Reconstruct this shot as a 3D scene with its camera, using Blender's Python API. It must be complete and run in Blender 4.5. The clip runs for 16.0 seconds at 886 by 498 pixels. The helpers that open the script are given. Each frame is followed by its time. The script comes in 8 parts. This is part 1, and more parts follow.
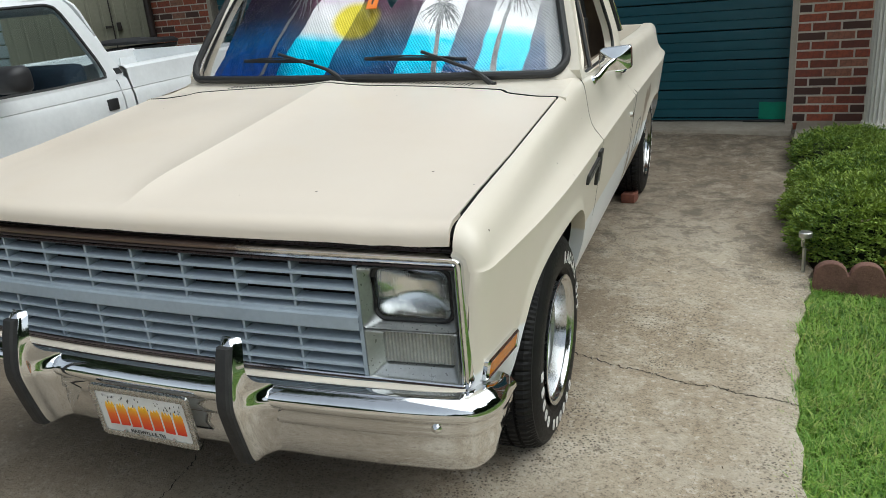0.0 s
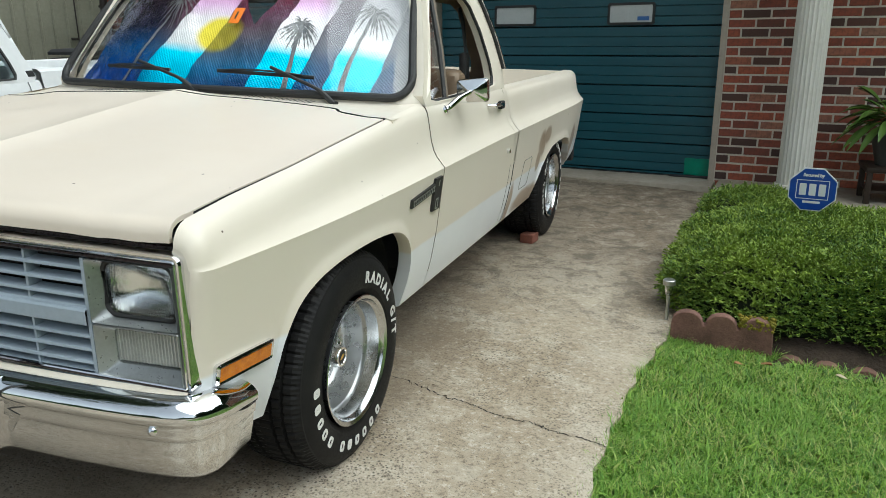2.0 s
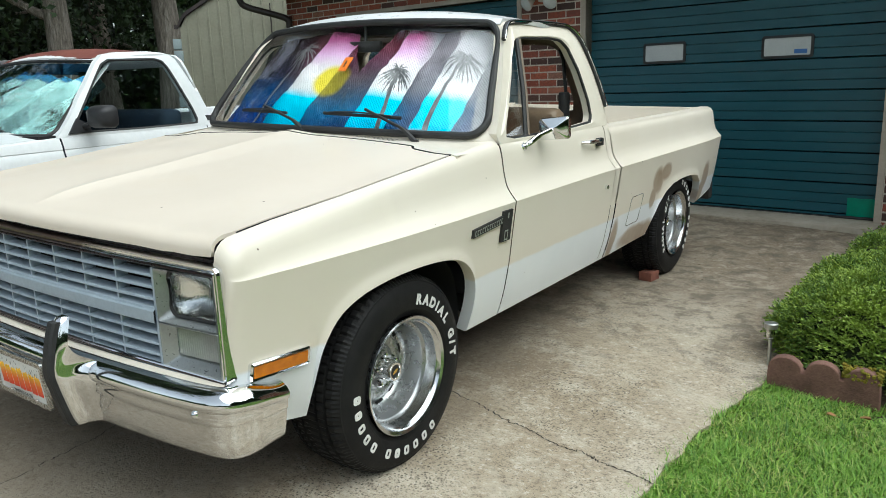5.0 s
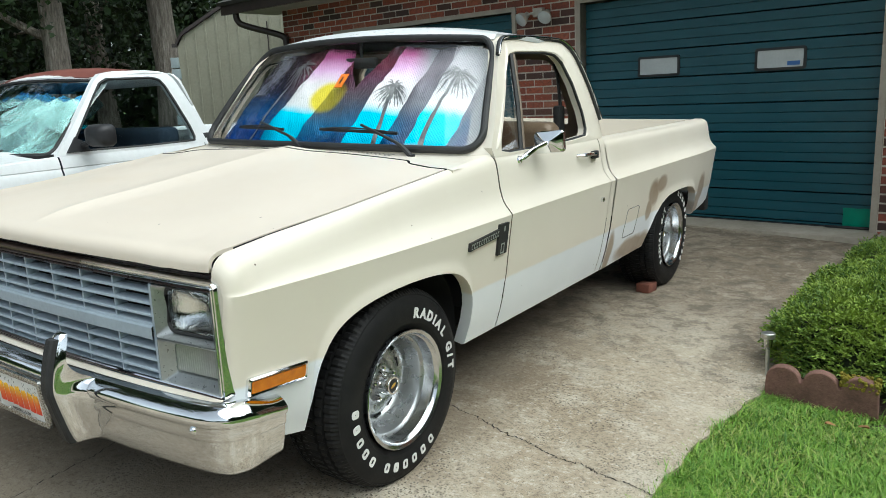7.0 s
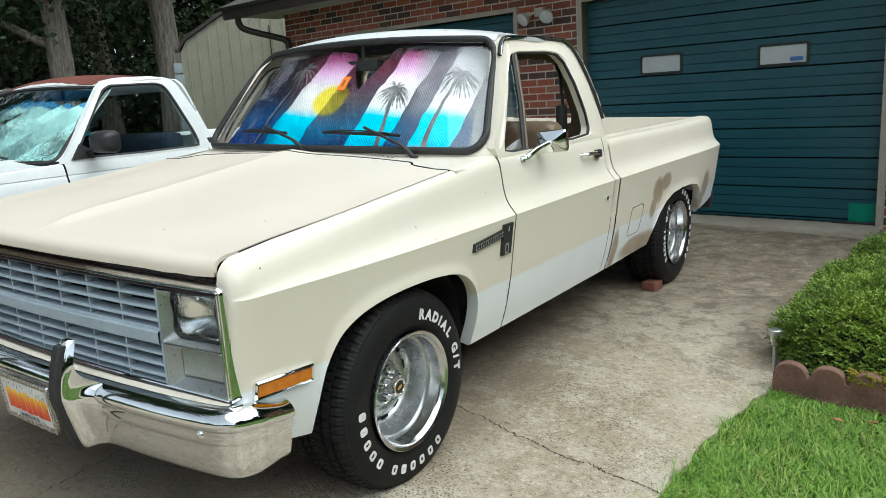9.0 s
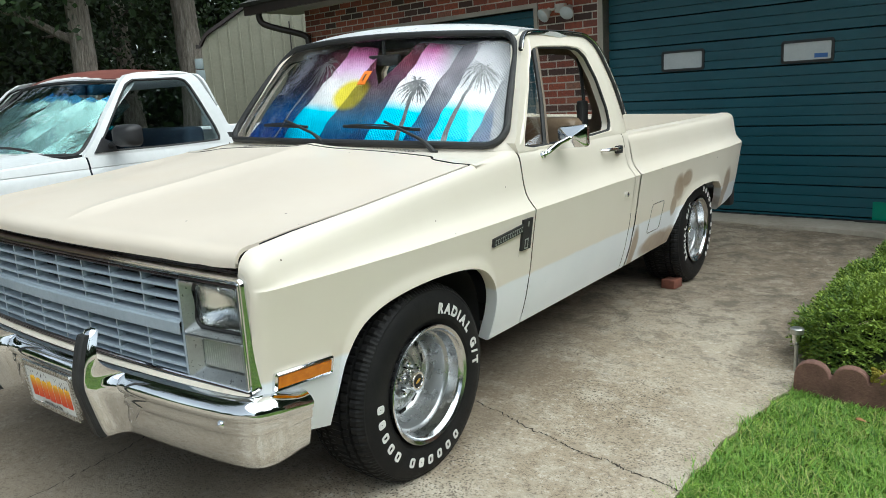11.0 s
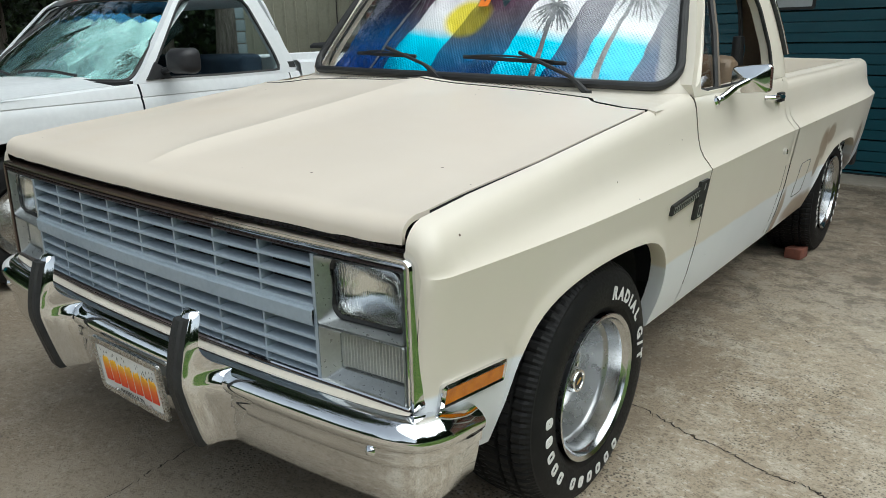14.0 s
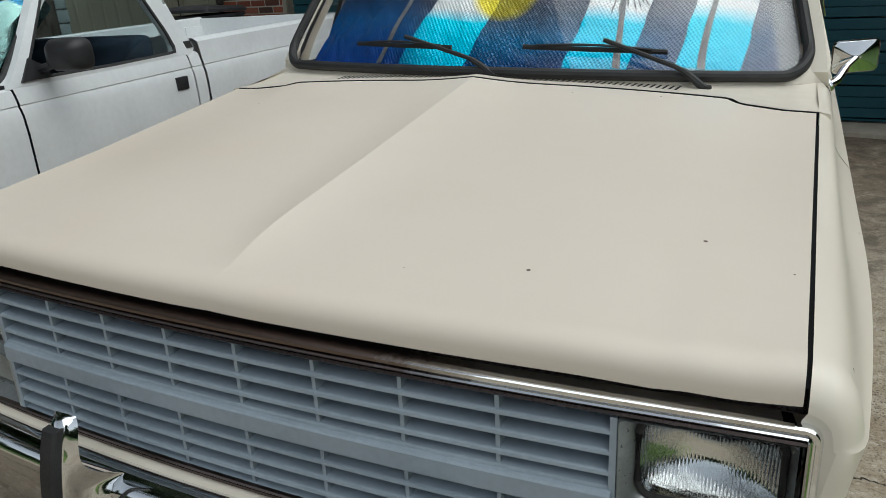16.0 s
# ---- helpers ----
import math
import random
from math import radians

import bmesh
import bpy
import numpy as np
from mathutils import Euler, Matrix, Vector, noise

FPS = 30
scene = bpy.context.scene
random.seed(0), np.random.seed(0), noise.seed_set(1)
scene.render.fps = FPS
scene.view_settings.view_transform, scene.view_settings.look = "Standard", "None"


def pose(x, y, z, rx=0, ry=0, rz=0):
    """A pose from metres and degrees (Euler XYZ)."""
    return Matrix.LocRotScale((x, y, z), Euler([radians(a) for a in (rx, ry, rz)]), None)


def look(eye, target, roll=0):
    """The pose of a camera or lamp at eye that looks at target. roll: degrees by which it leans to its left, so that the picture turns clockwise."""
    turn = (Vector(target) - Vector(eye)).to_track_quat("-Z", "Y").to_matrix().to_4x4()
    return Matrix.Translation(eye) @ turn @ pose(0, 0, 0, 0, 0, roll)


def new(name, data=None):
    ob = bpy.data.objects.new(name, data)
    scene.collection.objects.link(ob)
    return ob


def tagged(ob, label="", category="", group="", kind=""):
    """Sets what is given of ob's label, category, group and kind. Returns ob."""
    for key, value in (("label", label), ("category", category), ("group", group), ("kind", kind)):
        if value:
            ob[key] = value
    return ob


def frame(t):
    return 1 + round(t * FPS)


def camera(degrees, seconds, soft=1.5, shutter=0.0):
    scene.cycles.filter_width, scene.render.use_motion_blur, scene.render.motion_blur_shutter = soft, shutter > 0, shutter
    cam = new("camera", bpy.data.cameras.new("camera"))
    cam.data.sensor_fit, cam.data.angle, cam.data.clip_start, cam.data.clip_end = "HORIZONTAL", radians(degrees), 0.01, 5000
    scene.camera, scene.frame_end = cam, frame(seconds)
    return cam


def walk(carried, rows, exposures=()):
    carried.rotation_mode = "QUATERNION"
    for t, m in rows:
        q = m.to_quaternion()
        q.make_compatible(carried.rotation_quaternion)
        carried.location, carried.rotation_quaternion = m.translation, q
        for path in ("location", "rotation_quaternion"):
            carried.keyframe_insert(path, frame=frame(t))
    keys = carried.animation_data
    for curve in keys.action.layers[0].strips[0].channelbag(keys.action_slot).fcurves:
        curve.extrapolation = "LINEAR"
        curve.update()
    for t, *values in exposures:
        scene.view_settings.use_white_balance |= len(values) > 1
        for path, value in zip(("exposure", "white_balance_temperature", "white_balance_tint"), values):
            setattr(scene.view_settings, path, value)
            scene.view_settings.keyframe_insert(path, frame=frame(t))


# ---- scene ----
cam = camera(61.6, 16.0, soft=0.6)
PATH = [
    (0, (1.466, -2.167, 1.448), (0.76, -0.415, 0.788), -5.2),
    (0.5, (1.481, -2.17, 1.441), (0.806, -0.396, 0.81), -4.7),
    (1, (1.616, -2.175, 1.411), (0.941, -0.391, 0.812), -3.2),
    (1.5, (1.898, -2.142, 1.369), (1.229, -0.353, 0.774), -3.1),
    (2, (2.008, -1.972, 1.341), (1.335, -0.172, 0.786), -0.5),
    (2.5, (2.145, -1.906, 1.346), (1.187, -0.238, 0.796), -0.4),
    (3, (2.386, -1.879, 1.319), (1.266, -0.313, 0.778), 0.4),
    (3.5, (2.466, -1.88, 1.335), (1.35, -0.304, 0.816), -1.7),
    (4, (2.492, -1.891, 1.339), (1.372, -0.308, 0.849), -2.1),
    (6.5, (2.501, -1.929, 1.345), (1.377, -0.328, 0.931), -2.5),
    (7, (2.511, -1.922, 1.34), (1.384, -0.32, 0.932), -2.7),
    (7.5, (2.511, -1.919, 1.343), (1.38, -0.321, 0.935), -2.9),
    (8, (2.512, -1.913, 1.341), (1.381, -0.315, 0.934), -3.3),
    (8.5, (2.512, -1.916, 1.341), (1.38, -0.318, 0.934), -3.6),
    (9, (2.514, -1.922, 1.34), (1.376, -0.328, 0.936), -3.6),
    (11.5, (2.506, -1.928, 1.326), (1.316, -0.375, 0.912), -3.6),
    (12, (2.471, -1.918, 1.321), (1.258, -0.383, 0.907), -3.9),
    (12.5, (2.24, -1.907, 1.319), (0.994, -0.392, 0.931), -3.5),
    (13, (2.03, -1.862, 1.325), (0.793, -0.347, 0.909), -3.0),
    (13.5, (1.936, -1.733, 1.311), (0.715, -0.211, 0.872), -2.9),
    (14, (1.82, -1.747, 1.3), (0.626, -0.242, 0.74), -1.5),
    (14.5, (1.583, -1.838, 1.368), (0.652, -0.198, 0.7), 0.6),
    (15, (1.417, -1.74, 1.387), (0.502, -0.085, 0.737), -0.1),
    (15.5, (1.204, -1.651, 1.436), (0.276, -0.016, 0.757), -2.7),
    (16, (0.84, -1.614, 1.451), (0.031, 0.073, 0.74), -3.8),
]
walk(cam, [(t, look(eye, target, roll)) for t, eye, target, roll in PATH],
     [(0.0, 0.28, 6300, 3), (2.0, 0.46, 6250, 0), (9.0, 0.60, 6150, -1), (12.0, 0.56, 6150, 0), (13.5, 0.30, 6200, 1), (14.5, 0.20, 6250, 2), (16.0, -0.16, 6300, 3)])

# ---- world and light: soft overcast daylight ----
world = bpy.data.worlds.new("sky")
scene.world = world
world.use_nodes = True
wn = world.node_tree
sky = wn.nodes.new("ShaderNodeTexSky")
sky.sky_type, sky.sun_disc = "NISHITA", False
sky.sun_elevation, sky.sun_rotation = radians(54), radians(88)
sky.air_density, sky.dust_density, sky.ozone_density = 1.0, 2.5, 2.0
soft = wn.nodes.new("ShaderNodeHueSaturation")
soft.inputs["Saturation"].default_value = 0.35
wn.links.new(sky.outputs[0], soft.inputs["Color"])
wn.links.new(soft.outputs[0], wn.nodes["Background"].inputs["Color"])
wn.nodes["Background"].inputs["Strength"].default_value = 0.14
sun = new("sun", bpy.data.lights.new("sun", "SUN"))
sun.data.energy, sun.data.angle, sun.data.color = 2.1, radians(100), (1.0, 0.995, 0.98)
sun.matrix_world = look((4.25, 0.15, 5.9), (0, 0, 0))


# ---- materials ----
def shader(name, color, rough=0.5, metal=0.0, coat=0.0, spec=0.5):
    m = bpy.data.materials.new(name)
    m.use_nodes = True
    b = m.node_tree.nodes["Principled BSDF"]
    b.inputs["Base Color"].default_value = (*color, 1)
    b.inputs["Roughness"].default_value = rough
    b.inputs["Metallic"].default_value = metal
    b.inputs["Coat Weight"].default_value = coat
    b.inputs["Specular IOR Level"].default_value = spec
    return m


def node(m, kind, **values):
    n = m.node_tree.nodes.new(kind)
    for key, value in values.items():
        n.inputs[key].default_value = value
    return n


def wire(m, a, b):
    m.node_tree.links.new(a, b)


def bsdf(m):
    return m.node_tree.nodes["Principled BSDF"]


def coords(m, space="Object"):
    return node(m, "ShaderNodeTexCoord").outputs[space]


def noise_of(m, scale, detail=4.0, rough=0.55, vector=None, distortion=0.0):
    n = node(m, "ShaderNodeTexNoise", Scale=scale, Detail=detail, Roughness=rough, Distortion=distortion)
    wire(m, vector or coords(m), n.inputs["Vector"])
    return n.outputs["Fac"]


def ramp(m, fac, stops):
    r = node(m, "ShaderNodeValToRGB")
    el = r.color_ramp.elements
    while len(el) < len(stops):
        el.new(0.5)
    for e, (p, c) in zip(el, stops):
        e.position, e.color = p, (*c, 1) if len(c) == 3 else c
    wire(m, fac, r.inputs["Fac"])
    return r.outputs["Color"]


def gray(v):
    return (v, v, v)


def mixed(m, fac, a, b, mode="MIX"):
    n = m.node_tree.nodes.new("ShaderNodeMix")
    n.data_type, n.blend_type = "RGBA", mode
    for slot, v in ((0, fac), (6, a), (7, b)):
        if hasattr(v, "links"):
            wire(m, v, n.inputs[slot])
        else:
            n.inputs[slot].default_value = v if slot == 0 else (*v, 1)
    return n.outputs[2]


def math_of(m, op, a, b=0.0):
    n = m.node_tree.nodes.new("ShaderNodeMath")
    n.operation = op
    for slot, v in ((0, a), (1, b)):
        if hasattr(v, "links"):
            wire(m, v, n.inputs[slot])
        else:
            n.inputs[slot].default_value = v
    return n.outputs[0]


def bump(m, height, strength=0.3, distance=0.01):
    n = node(m, "ShaderNodeBump", Strength=strength, Distance=distance)
    wire(m, height, n.inputs["Height"])
    wire(m, n.outputs[0], bsdf(m).inputs["Normal"])


def varied(m, color, other, scale, stops=(0.35, 0.65), rough=None, bump_scale=0, bump_strength=0.2, bump_distance=0.002):
    """Two colours blended by noise, at a second scale too, with roughness and relief."""
    big, small = noise_of(m, scale), noise_of(m, scale * 11, 6)
    both = math_of(m, "ADD", math_of(m, "MULTIPLY", big, 0.65), math_of(m, "MULTIPLY", small, 0.35))
    wire(m, ramp(m, both, [(stops[0], color), (stops[1], other)]), bsdf(m).inputs["Base Color"])
    if rough:
        wire(m, ramp(m, small, [(0.3, gray(rough[0])), (0.7, gray(rough[1]))]), bsdf(m).inputs["Roughness"])
    if bump_scale:
        bump(m, noise_of(m, bump_scale, 5), bump_strength, bump_distance)
    return m


CREAM, OFFWHITE = (0.77, 0.72, 0.63), (0.80, 0.80, 0.78)


def make_paint():
    """Faded cream over white, split along the lower body, with primer brown where the bed side was repaired."""
    m = shader("two_tone_paint", CREAM, 0.38, coat=0.15)
    at = coords(m)
    sep = node(m, "ShaderNodeSeparateXYZ")
    wire(m, at, sep.inputs[0])
    cream = ramp(m, noise_of(m, 1.6, 3), [(0.3, (0.795, 0.73, 0.628)), (0.7, (0.765, 0.694, 0.585))])
    white = ramp(m, noise_of(m, 3.0, 3), [(0.3, (0.84, 0.855, 0.875)), (0.7, (0.79, 0.81, 0.835))])
    edge = math_of(m, "ADD", sep.outputs[2], math_of(m, "MULTIPLY", noise_of(m, 9, 2), 0.012))
    low = ramp(m, edge, [(0.573, gray(1)), (0.585, gray(0))])
    base = mixed(m, low, cream, white)
    # primer patches round the rear arch and down the bed's front edge
    cloud = noise_of(m, 5.5, 5, 0.6)
    total = None
    for y, z, ry, rz in ((2.50, 0.70, 0.09, 0.085), (2.62, 0.735, 0.10, 0.055), (2.30, 0.40, 0.30, 0.07), (1.90, 0.42, 0.05, 0.16), (3.56, 0.60, 0.09, 0.11), (3.50, 0.47, 0.08, 0.10), (2.44, 0.60, 0.05, 0.06)):
        dy = math_of(m, "DIVIDE", math_of(m, "SUBTRACT", sep.outputs[1], y), ry)
        dz = math_of(m, "DIVIDE", math_of(m, "SUBTRACT", sep.outputs[2], z), rz)
        d = math_of(m, "ADD", math_of(m, "MULTIPLY", dy, dy), math_of(m, "MULTIPLY", dz, dz))
        one = math_of(m, "SUBTRACT", 1.25, d)
        total = one if total is None else math_of(m, "MAXIMUM", total, one)
    patch = ramp(m, math_of(m, "ADD", total, math_of(m, "MULTIPLY", math_of(m, "SUBTRACT", cloud, 0.5), 1.6)), [(0.0, gray(0)), (0.75, gray(0.9))])
    primer = ramp(m, cloud, [(0.35, (0.30, 0.20, 0.125)), (0.65, (0.40, 0.31, 0.22))])
    base = mixed(m, patch, base, primer)
    # chips and specks
    chip = node(m, "ShaderNodeTexVoronoi", Scale=9.0)
    wire(m, at, chip.inputs["Vector"])
    base = mixed(m, ramp(m, chip.outputs["Distance"], [(0.022, gray(1)), (0.03, gray(0))]), base, (0.12, 0.08, 0.05))
    wire(m, base, bsdf(m).inputs["Base Color"])
    wire(m, ramp(m, noise_of(m, 2.5, 5), [(0.3, gray(0.30)), (0.7, gray(0.46))]), bsdf(m).inputs["Roughness"])
    bump(m, noise_of(m, 3.5, 2), 0.12, 0.004)
    return m


PAINT = make_paint()


def make_hood_paint():
    """Chalky beige repaint with faint warm stains, sanding haze and pinhole rust."""
    m = shader("chalky_beige_paint", (0.79, 0.695, 0.60), 0.42, coat=0.08)
    at = coords(m)
    base = ramp(m, noise_of(m, 1.3, 4), [(0.32, (0.755, 0.668, 0.570)), (0.55, (0.735, 0.645, 0.545)), (0.72, (0.715, 0.62, 0.515))])
    base = mixed(m, ramp(m, noise_of(m, 3.2, 5, 0.6), [(0.56, gray(0)), (0.74, gray(0.45))]), base, (0.735, 0.63, 0.51))
    base = mixed(m, ramp(m, noise_of(m, 26, 6, 0.7), [(0.60, gray(0)), (0.75, gray(0.25))]), base, (0.70, 0.61, 0.51))
    for scale, lo, hi in ((7.0, 0.016, 0.021), (4.1, 0.013, 0.017)):
        pin = node(m, "ShaderNodeTexVoronoi", Scale=scale)
        wire(m, at, pin.inputs["Vector"])
        base = mixed(m, ramp(m, pin.outputs["Distance"], [(lo, gray(1)), (hi, gray(0))]), base, (0.10, 0.06, 0.04))
    wire(m, base, bsdf(m).inputs["Base Color"])
    wire(m, ramp(m, noise_of(m, 4.0, 5), [(0.3, gray(0.36)), (0.7, gray(0.52))]), bsdf(m).inputs["Roughness"])
    bump(m, noise_of(m, 2.6, 2), 0.14, 0.005)
    return m


HOOD_PAINT = make_hood_paint()
ROOF_WHITE = varied(shader("white_roof_paint", OFFWHITE, 0.3, coat=0.2), (0.82, 0.83, 0.83), (0.72, 0.73, 0.74), 2.0, rough=(0.25, 0.4))
CREAM_PLAIN = varied(shader("cream_paint", CREAM, 0.4, coat=0.1), (0.795, 0.73, 0.628), (0.75, 0.68, 0.572), 2.2, rough=(0.3, 0.48))
CHROME = varied(shader("chrome", (0.8, 0.81, 0.82), 0.06, 1.0), (0.86, 0.87, 0.88), (0.79, 0.80, 0.81), 4.0, rough=(0.03, 0.09))
DULL_CHROME = varied(shader("worn_chrome", (0.6, 0.6, 0.6), 0.2, 1.0), (0.66, 0.67, 0.67), (0.42, 0.41, 0.39), 14.0, rough=(0.15, 0.4))
GRILLE = varied(shader("gray_blue_plastic", (0.24, 0.28, 0.32), 0.45), (0.385, 0.45, 0.515), (0.31, 0.365, 0.42), 6.0, rough=(0.35, 0.55))
BEZEL = varied(shader("silver_bezel", (0.45, 0.46, 0.46), 0.3, 0.7), (0.44, 0.46, 0.46), (0.31, 0.32, 0.32), 9.0, rough=(0.25, 0.42))
BLACK = varied(shader("black_rubber", (0.018, 0.018, 0.018), 0.6), (0.016, 0.016, 0.017), (0.03, 0.03, 0.03), 20.0, rough=(0.45, 0.7))
# near-black for gaps and cavities: their shade is put into the colour
DARK = shader("dark_cavity", (0.012, 0.012, 0.013), 0.9)
TYRE = varied(shader("tyre_rubber", (0.014, 0.014, 0.015), 0.6, spec=0.14), (0.009, 0.009, 0.010), (0.02, 0.0195, 0.019), 12.0, rough=(0.42, 0.65), bump_scale=150, bump_strength=0.15)
WHITE_RUBBER = varied(shader("white_rubber", (0.75, 0.75, 0.73), 0.6), (0.8, 0.8, 0.78), (0.62, 0.61, 0.58), 30.0)
STEEL_WHEEL = varied(shader("silver_wheel_paint", (0.40, 0.41, 0.42), 0.32, 0.8), (0.43, 0.44, 0.45), (0.39, 0.40, 0.405), 2.0, rough=(0.24, 0.32))
AMBER = varied(shader("amber_plastic", (0.72, 0.22, 0.006), 0.18), (0.74, 0.235, 0.006), (0.52, 0.14, 0.004), 40.0, rough=(0.12, 0.3))
GLASS = shader("clear_glass", (1, 1, 1), 0.02)
bsdf(GLASS).inputs["Transmission Weight"].default_value = 1.0
bsdf(GLASS).inputs["IOR"].default_value = 1.45


# ---- geometry helpers ----
def part(name, bm, material, parent, label="", sharp=35, thick=0.0, bevel=0.0):
    """Links a bmesh as one mesh object under a thing or a part."""
    me = bpy.data.meshes.new(name)
    limit = radians(sharp)
    bm.normal_update()
    for f in bm.faces:
        f.smooth = sharp > 0
    for e in bm.edges:
        if len(e.link_faces) == 2:
            e.smooth = e.calc_face_angle(0) < limit
        elif thick:
            e.smooth = False
    bm.to_mesh(me)
    bm.free()
    for mat in material if isinstance(material, (list, tuple)) else [material]:
        me.materials.append(mat)
    ob = new(name, me)
    if parent:
        ob.parent = parent
    if label:
        tagged(ob, label)
    if thick:
        mod = ob.modifiers.new("thickness", "SOLIDIFY")
        mod.thickness, mod.offset = thick, -1
    if bevel:
        mod = ob.modifiers.new("rounding", "BEVEL")
        mod.width, mod.segments, mod.limit_method = bevel, 2, "ANGLE"
    return ob


def thing(name, label, category, group="", kind="", m=None):
    ob = new(name)
    ob.empty_display_size = 0.1
    if m is not None:
        ob.matrix_basis = m
    return tagged(ob, label, category, group, kind)


def structure(name, bm, material, label, category, m=None, **more):
    ob = part(name, bm, material, None, **more)
    if m is not None:
        ob.matrix_basis = m
    return tagged(ob, label, category, kind="structure")


def loft(bm, rows, closed=False, flip=False, mat=0, caps=False):
    """Quads between rows of points of equal length."""
    made = [[bm.verts.new(p) for p in row] for row in rows]
    n = len(made[0])
    for a, b in zip(made, made[1:]):
        for i in range(n if closed else n - 1):
            j = (i + 1) % n
            q = (a[i], a[j], b[j], b[i])
            f = bm.faces.new(q[::-1] if flip else q)
            f.material_index = mat
    if caps:
        for row, turn in ((made[0], not flip), (made[-1], flip)):
            f = bm.faces.new(row[::-1] if turn else row)
            f.material_index = mat
    return made


def box(bm, lo, hi, m=None, mat=0):
    x0, y0, z0 = lo
    x1, y1, z1 = hi
    p = [(x0, y0, z0), (x1, y0, z0), (x1, y1, z0), (x0, y1, z0), (x0, y0, z1), (x1, y0, z1), (x1, y1, z1), (x0, y1, z1)]
    v = [bm.verts.new(m @ Vector(q) if m else q) for q in p]
    for f in ((0, 3, 2, 1), (4, 5, 6, 7), (0, 1, 5, 4), (1, 2, 6, 5), (2, 3, 7, 6), (3, 0, 4, 7)):
        bm.faces.new([v[i] for i in f]).material_index = mat


def rounded_box(bm, lo, hi, r, m=None, mat=0, seg=2):
    """A box with bevelled edges."""
    b = bmesh.new()
    box(b, lo, hi)
    bmesh.ops.bevel(b, geom=b.edges[:], offset=r, segments=seg, profile=0.6, affect="EDGES")
    add(bm, b, m, mat)


def add(bm, other, m=None, mat=0):
    other.verts.index_update()
    v = [bm.verts.new(m @ q.co if m else q.co) for q in other.verts]
    for f in other.faces:
        bm.faces.new([v[q.index] for q in f.verts]).material_index = mat
    other.free()


def lathe(bm, profile, n=48, axis="X", m=None, mat=0, start=0.0, sweep=2 * math.pi):
    """Turns (along, radius) points about an axis."""
    rows = []
    for i in range(n + (sweep < 6.28)):
        a = start + sweep * i / n
        c, s = math.cos(a), math.sin(a)
        rows.append([{"X": (h, r * c, r * s), "Z": (r * c, r * s, h), "Y": (r * s, h, r * c)}[axis] for h, r in profile])
    if sweep > 6.28:
        rows.append(rows[0])
    made = [[bm.verts.new(m @ Vector(p) if m else p) for p in row] for row in (rows[:-1] if sweep > 6.28 else rows)]
    if sweep > 6.28:
        made.append(made[0])
    for a, b in zip(made, made[1:]):
        for i in range(len(profile) - 1):
            q = [a[i], a[i + 1], b[i + 1], b[i]]
            if (q[0].co - q[3].co).length < 1e-7:
                q = q[:3]
            elif (q[1].co - q[2].co).length < 1e-7:
                q = [q[0], q[1], q[3]]
            try:
                bm.faces.new(q).material_index = mat
            except ValueError:
                pass


def tube(bm, path, r, n=8, mat=0, cap=True, flat=1.0, up=(0, 0, 1)):
    """A round bar along a path; r may be a list."""
    pts = [Vector(p) for p in path]
    rs = r if isinstance(r, (list, tuple)) else [r] * len(pts)
    rows = []
    for i, p in enumerate(pts):
        d = (pts[min(i + 1, len(pts) - 1)] - pts[max(i - 1, 0)]).normalized()
        side = d.cross(Vector(up))
        side = side.normalized() if side.length > 1e-4 else d.cross(Vector((0, 1, 0.01))).normalized()
        top = side.cross(d).normalized()
        rows.append([p + rs[i] * (math.cos(a) * side + flat * math.sin(a) * top) for a in (2 * math.pi * k / n for k in range(n))])
    loft(bm, rows, closed=True, mat=mat, caps=cap)


def lerp_table(table, x):
    if x <= table[0][0]:
        return table[0][1]
    for (a, va), (b, vb) in zip(table, table[1:]):
        if x <= b:
            return va + (vb - va) * (x - a) / (b - a)
    return table[-1][1]


def smooth_path(points, n=6):
    """Catmull-Rom through points."""
    p = [Vector(q) for q in points]
    p = [2 * p[0] - p[1], *p, 2 * p[-1] - p[-2]]
    out = []
    for a, b, c, d in zip(p, p[1:], p[2:], p[3:]):
        for k in range(n):
            t = k / n
            out.append(0.5 * (2 * b + (c - a) * t + (2 * a - 5 * b + 4 * c - d) * t * t + (3 * b - a - 3 * c + d) * t ** 3))
    out.append(p[-2])
    return out


def fill(bm, points, depth=None, mat=0):
    """A flat outline, given depth as a vector where it has some."""
    a = [bm.verts.new(p) for p in points]
    bm.faces.new(a).material_index = mat
    if depth is not None:
        d = Vector(depth)
        b = [bm.verts.new(Vector(p) + d) for p in points]
        bm.faces.new(b[::-1]).material_index = mat
        for i in range(len(a)):
            j = (i + 1) % len(a)
            bm.faces.new((a[j], a[i], b[i], b[j])).material_index = mat


def mirror_x(p):
    return (-p[0], p[1], p[2])


def ground_z(x, y):
    """Height of the sloping drive and lawn."""
    z = -0.0314 * (max(min(x, 6.0), -0.9) - 0.92)
    if x < -0.9:
        z += 0.0 - 0.012 * min(-0.9 - x, 2.0)
    return z + 0.012 * max(0.0, min(1.0, (y - 3.2) / 1.6)) * 5 * 0.6


# ---- cream pickup truck ----
ROLL, OFF = 1.58, 0.003
truck_pose = Matrix.Translation((0.92, 0, 0)) @ pose(0, 0, 0, 0, ROLL, 0) @ Matrix.Translation((-0.92 + OFF, 0, 0))
truck = thing("pickup_truck", "cream and white faded short-bed pickup truck with a chrome bumper", "pickup truck", m=truck_pose)

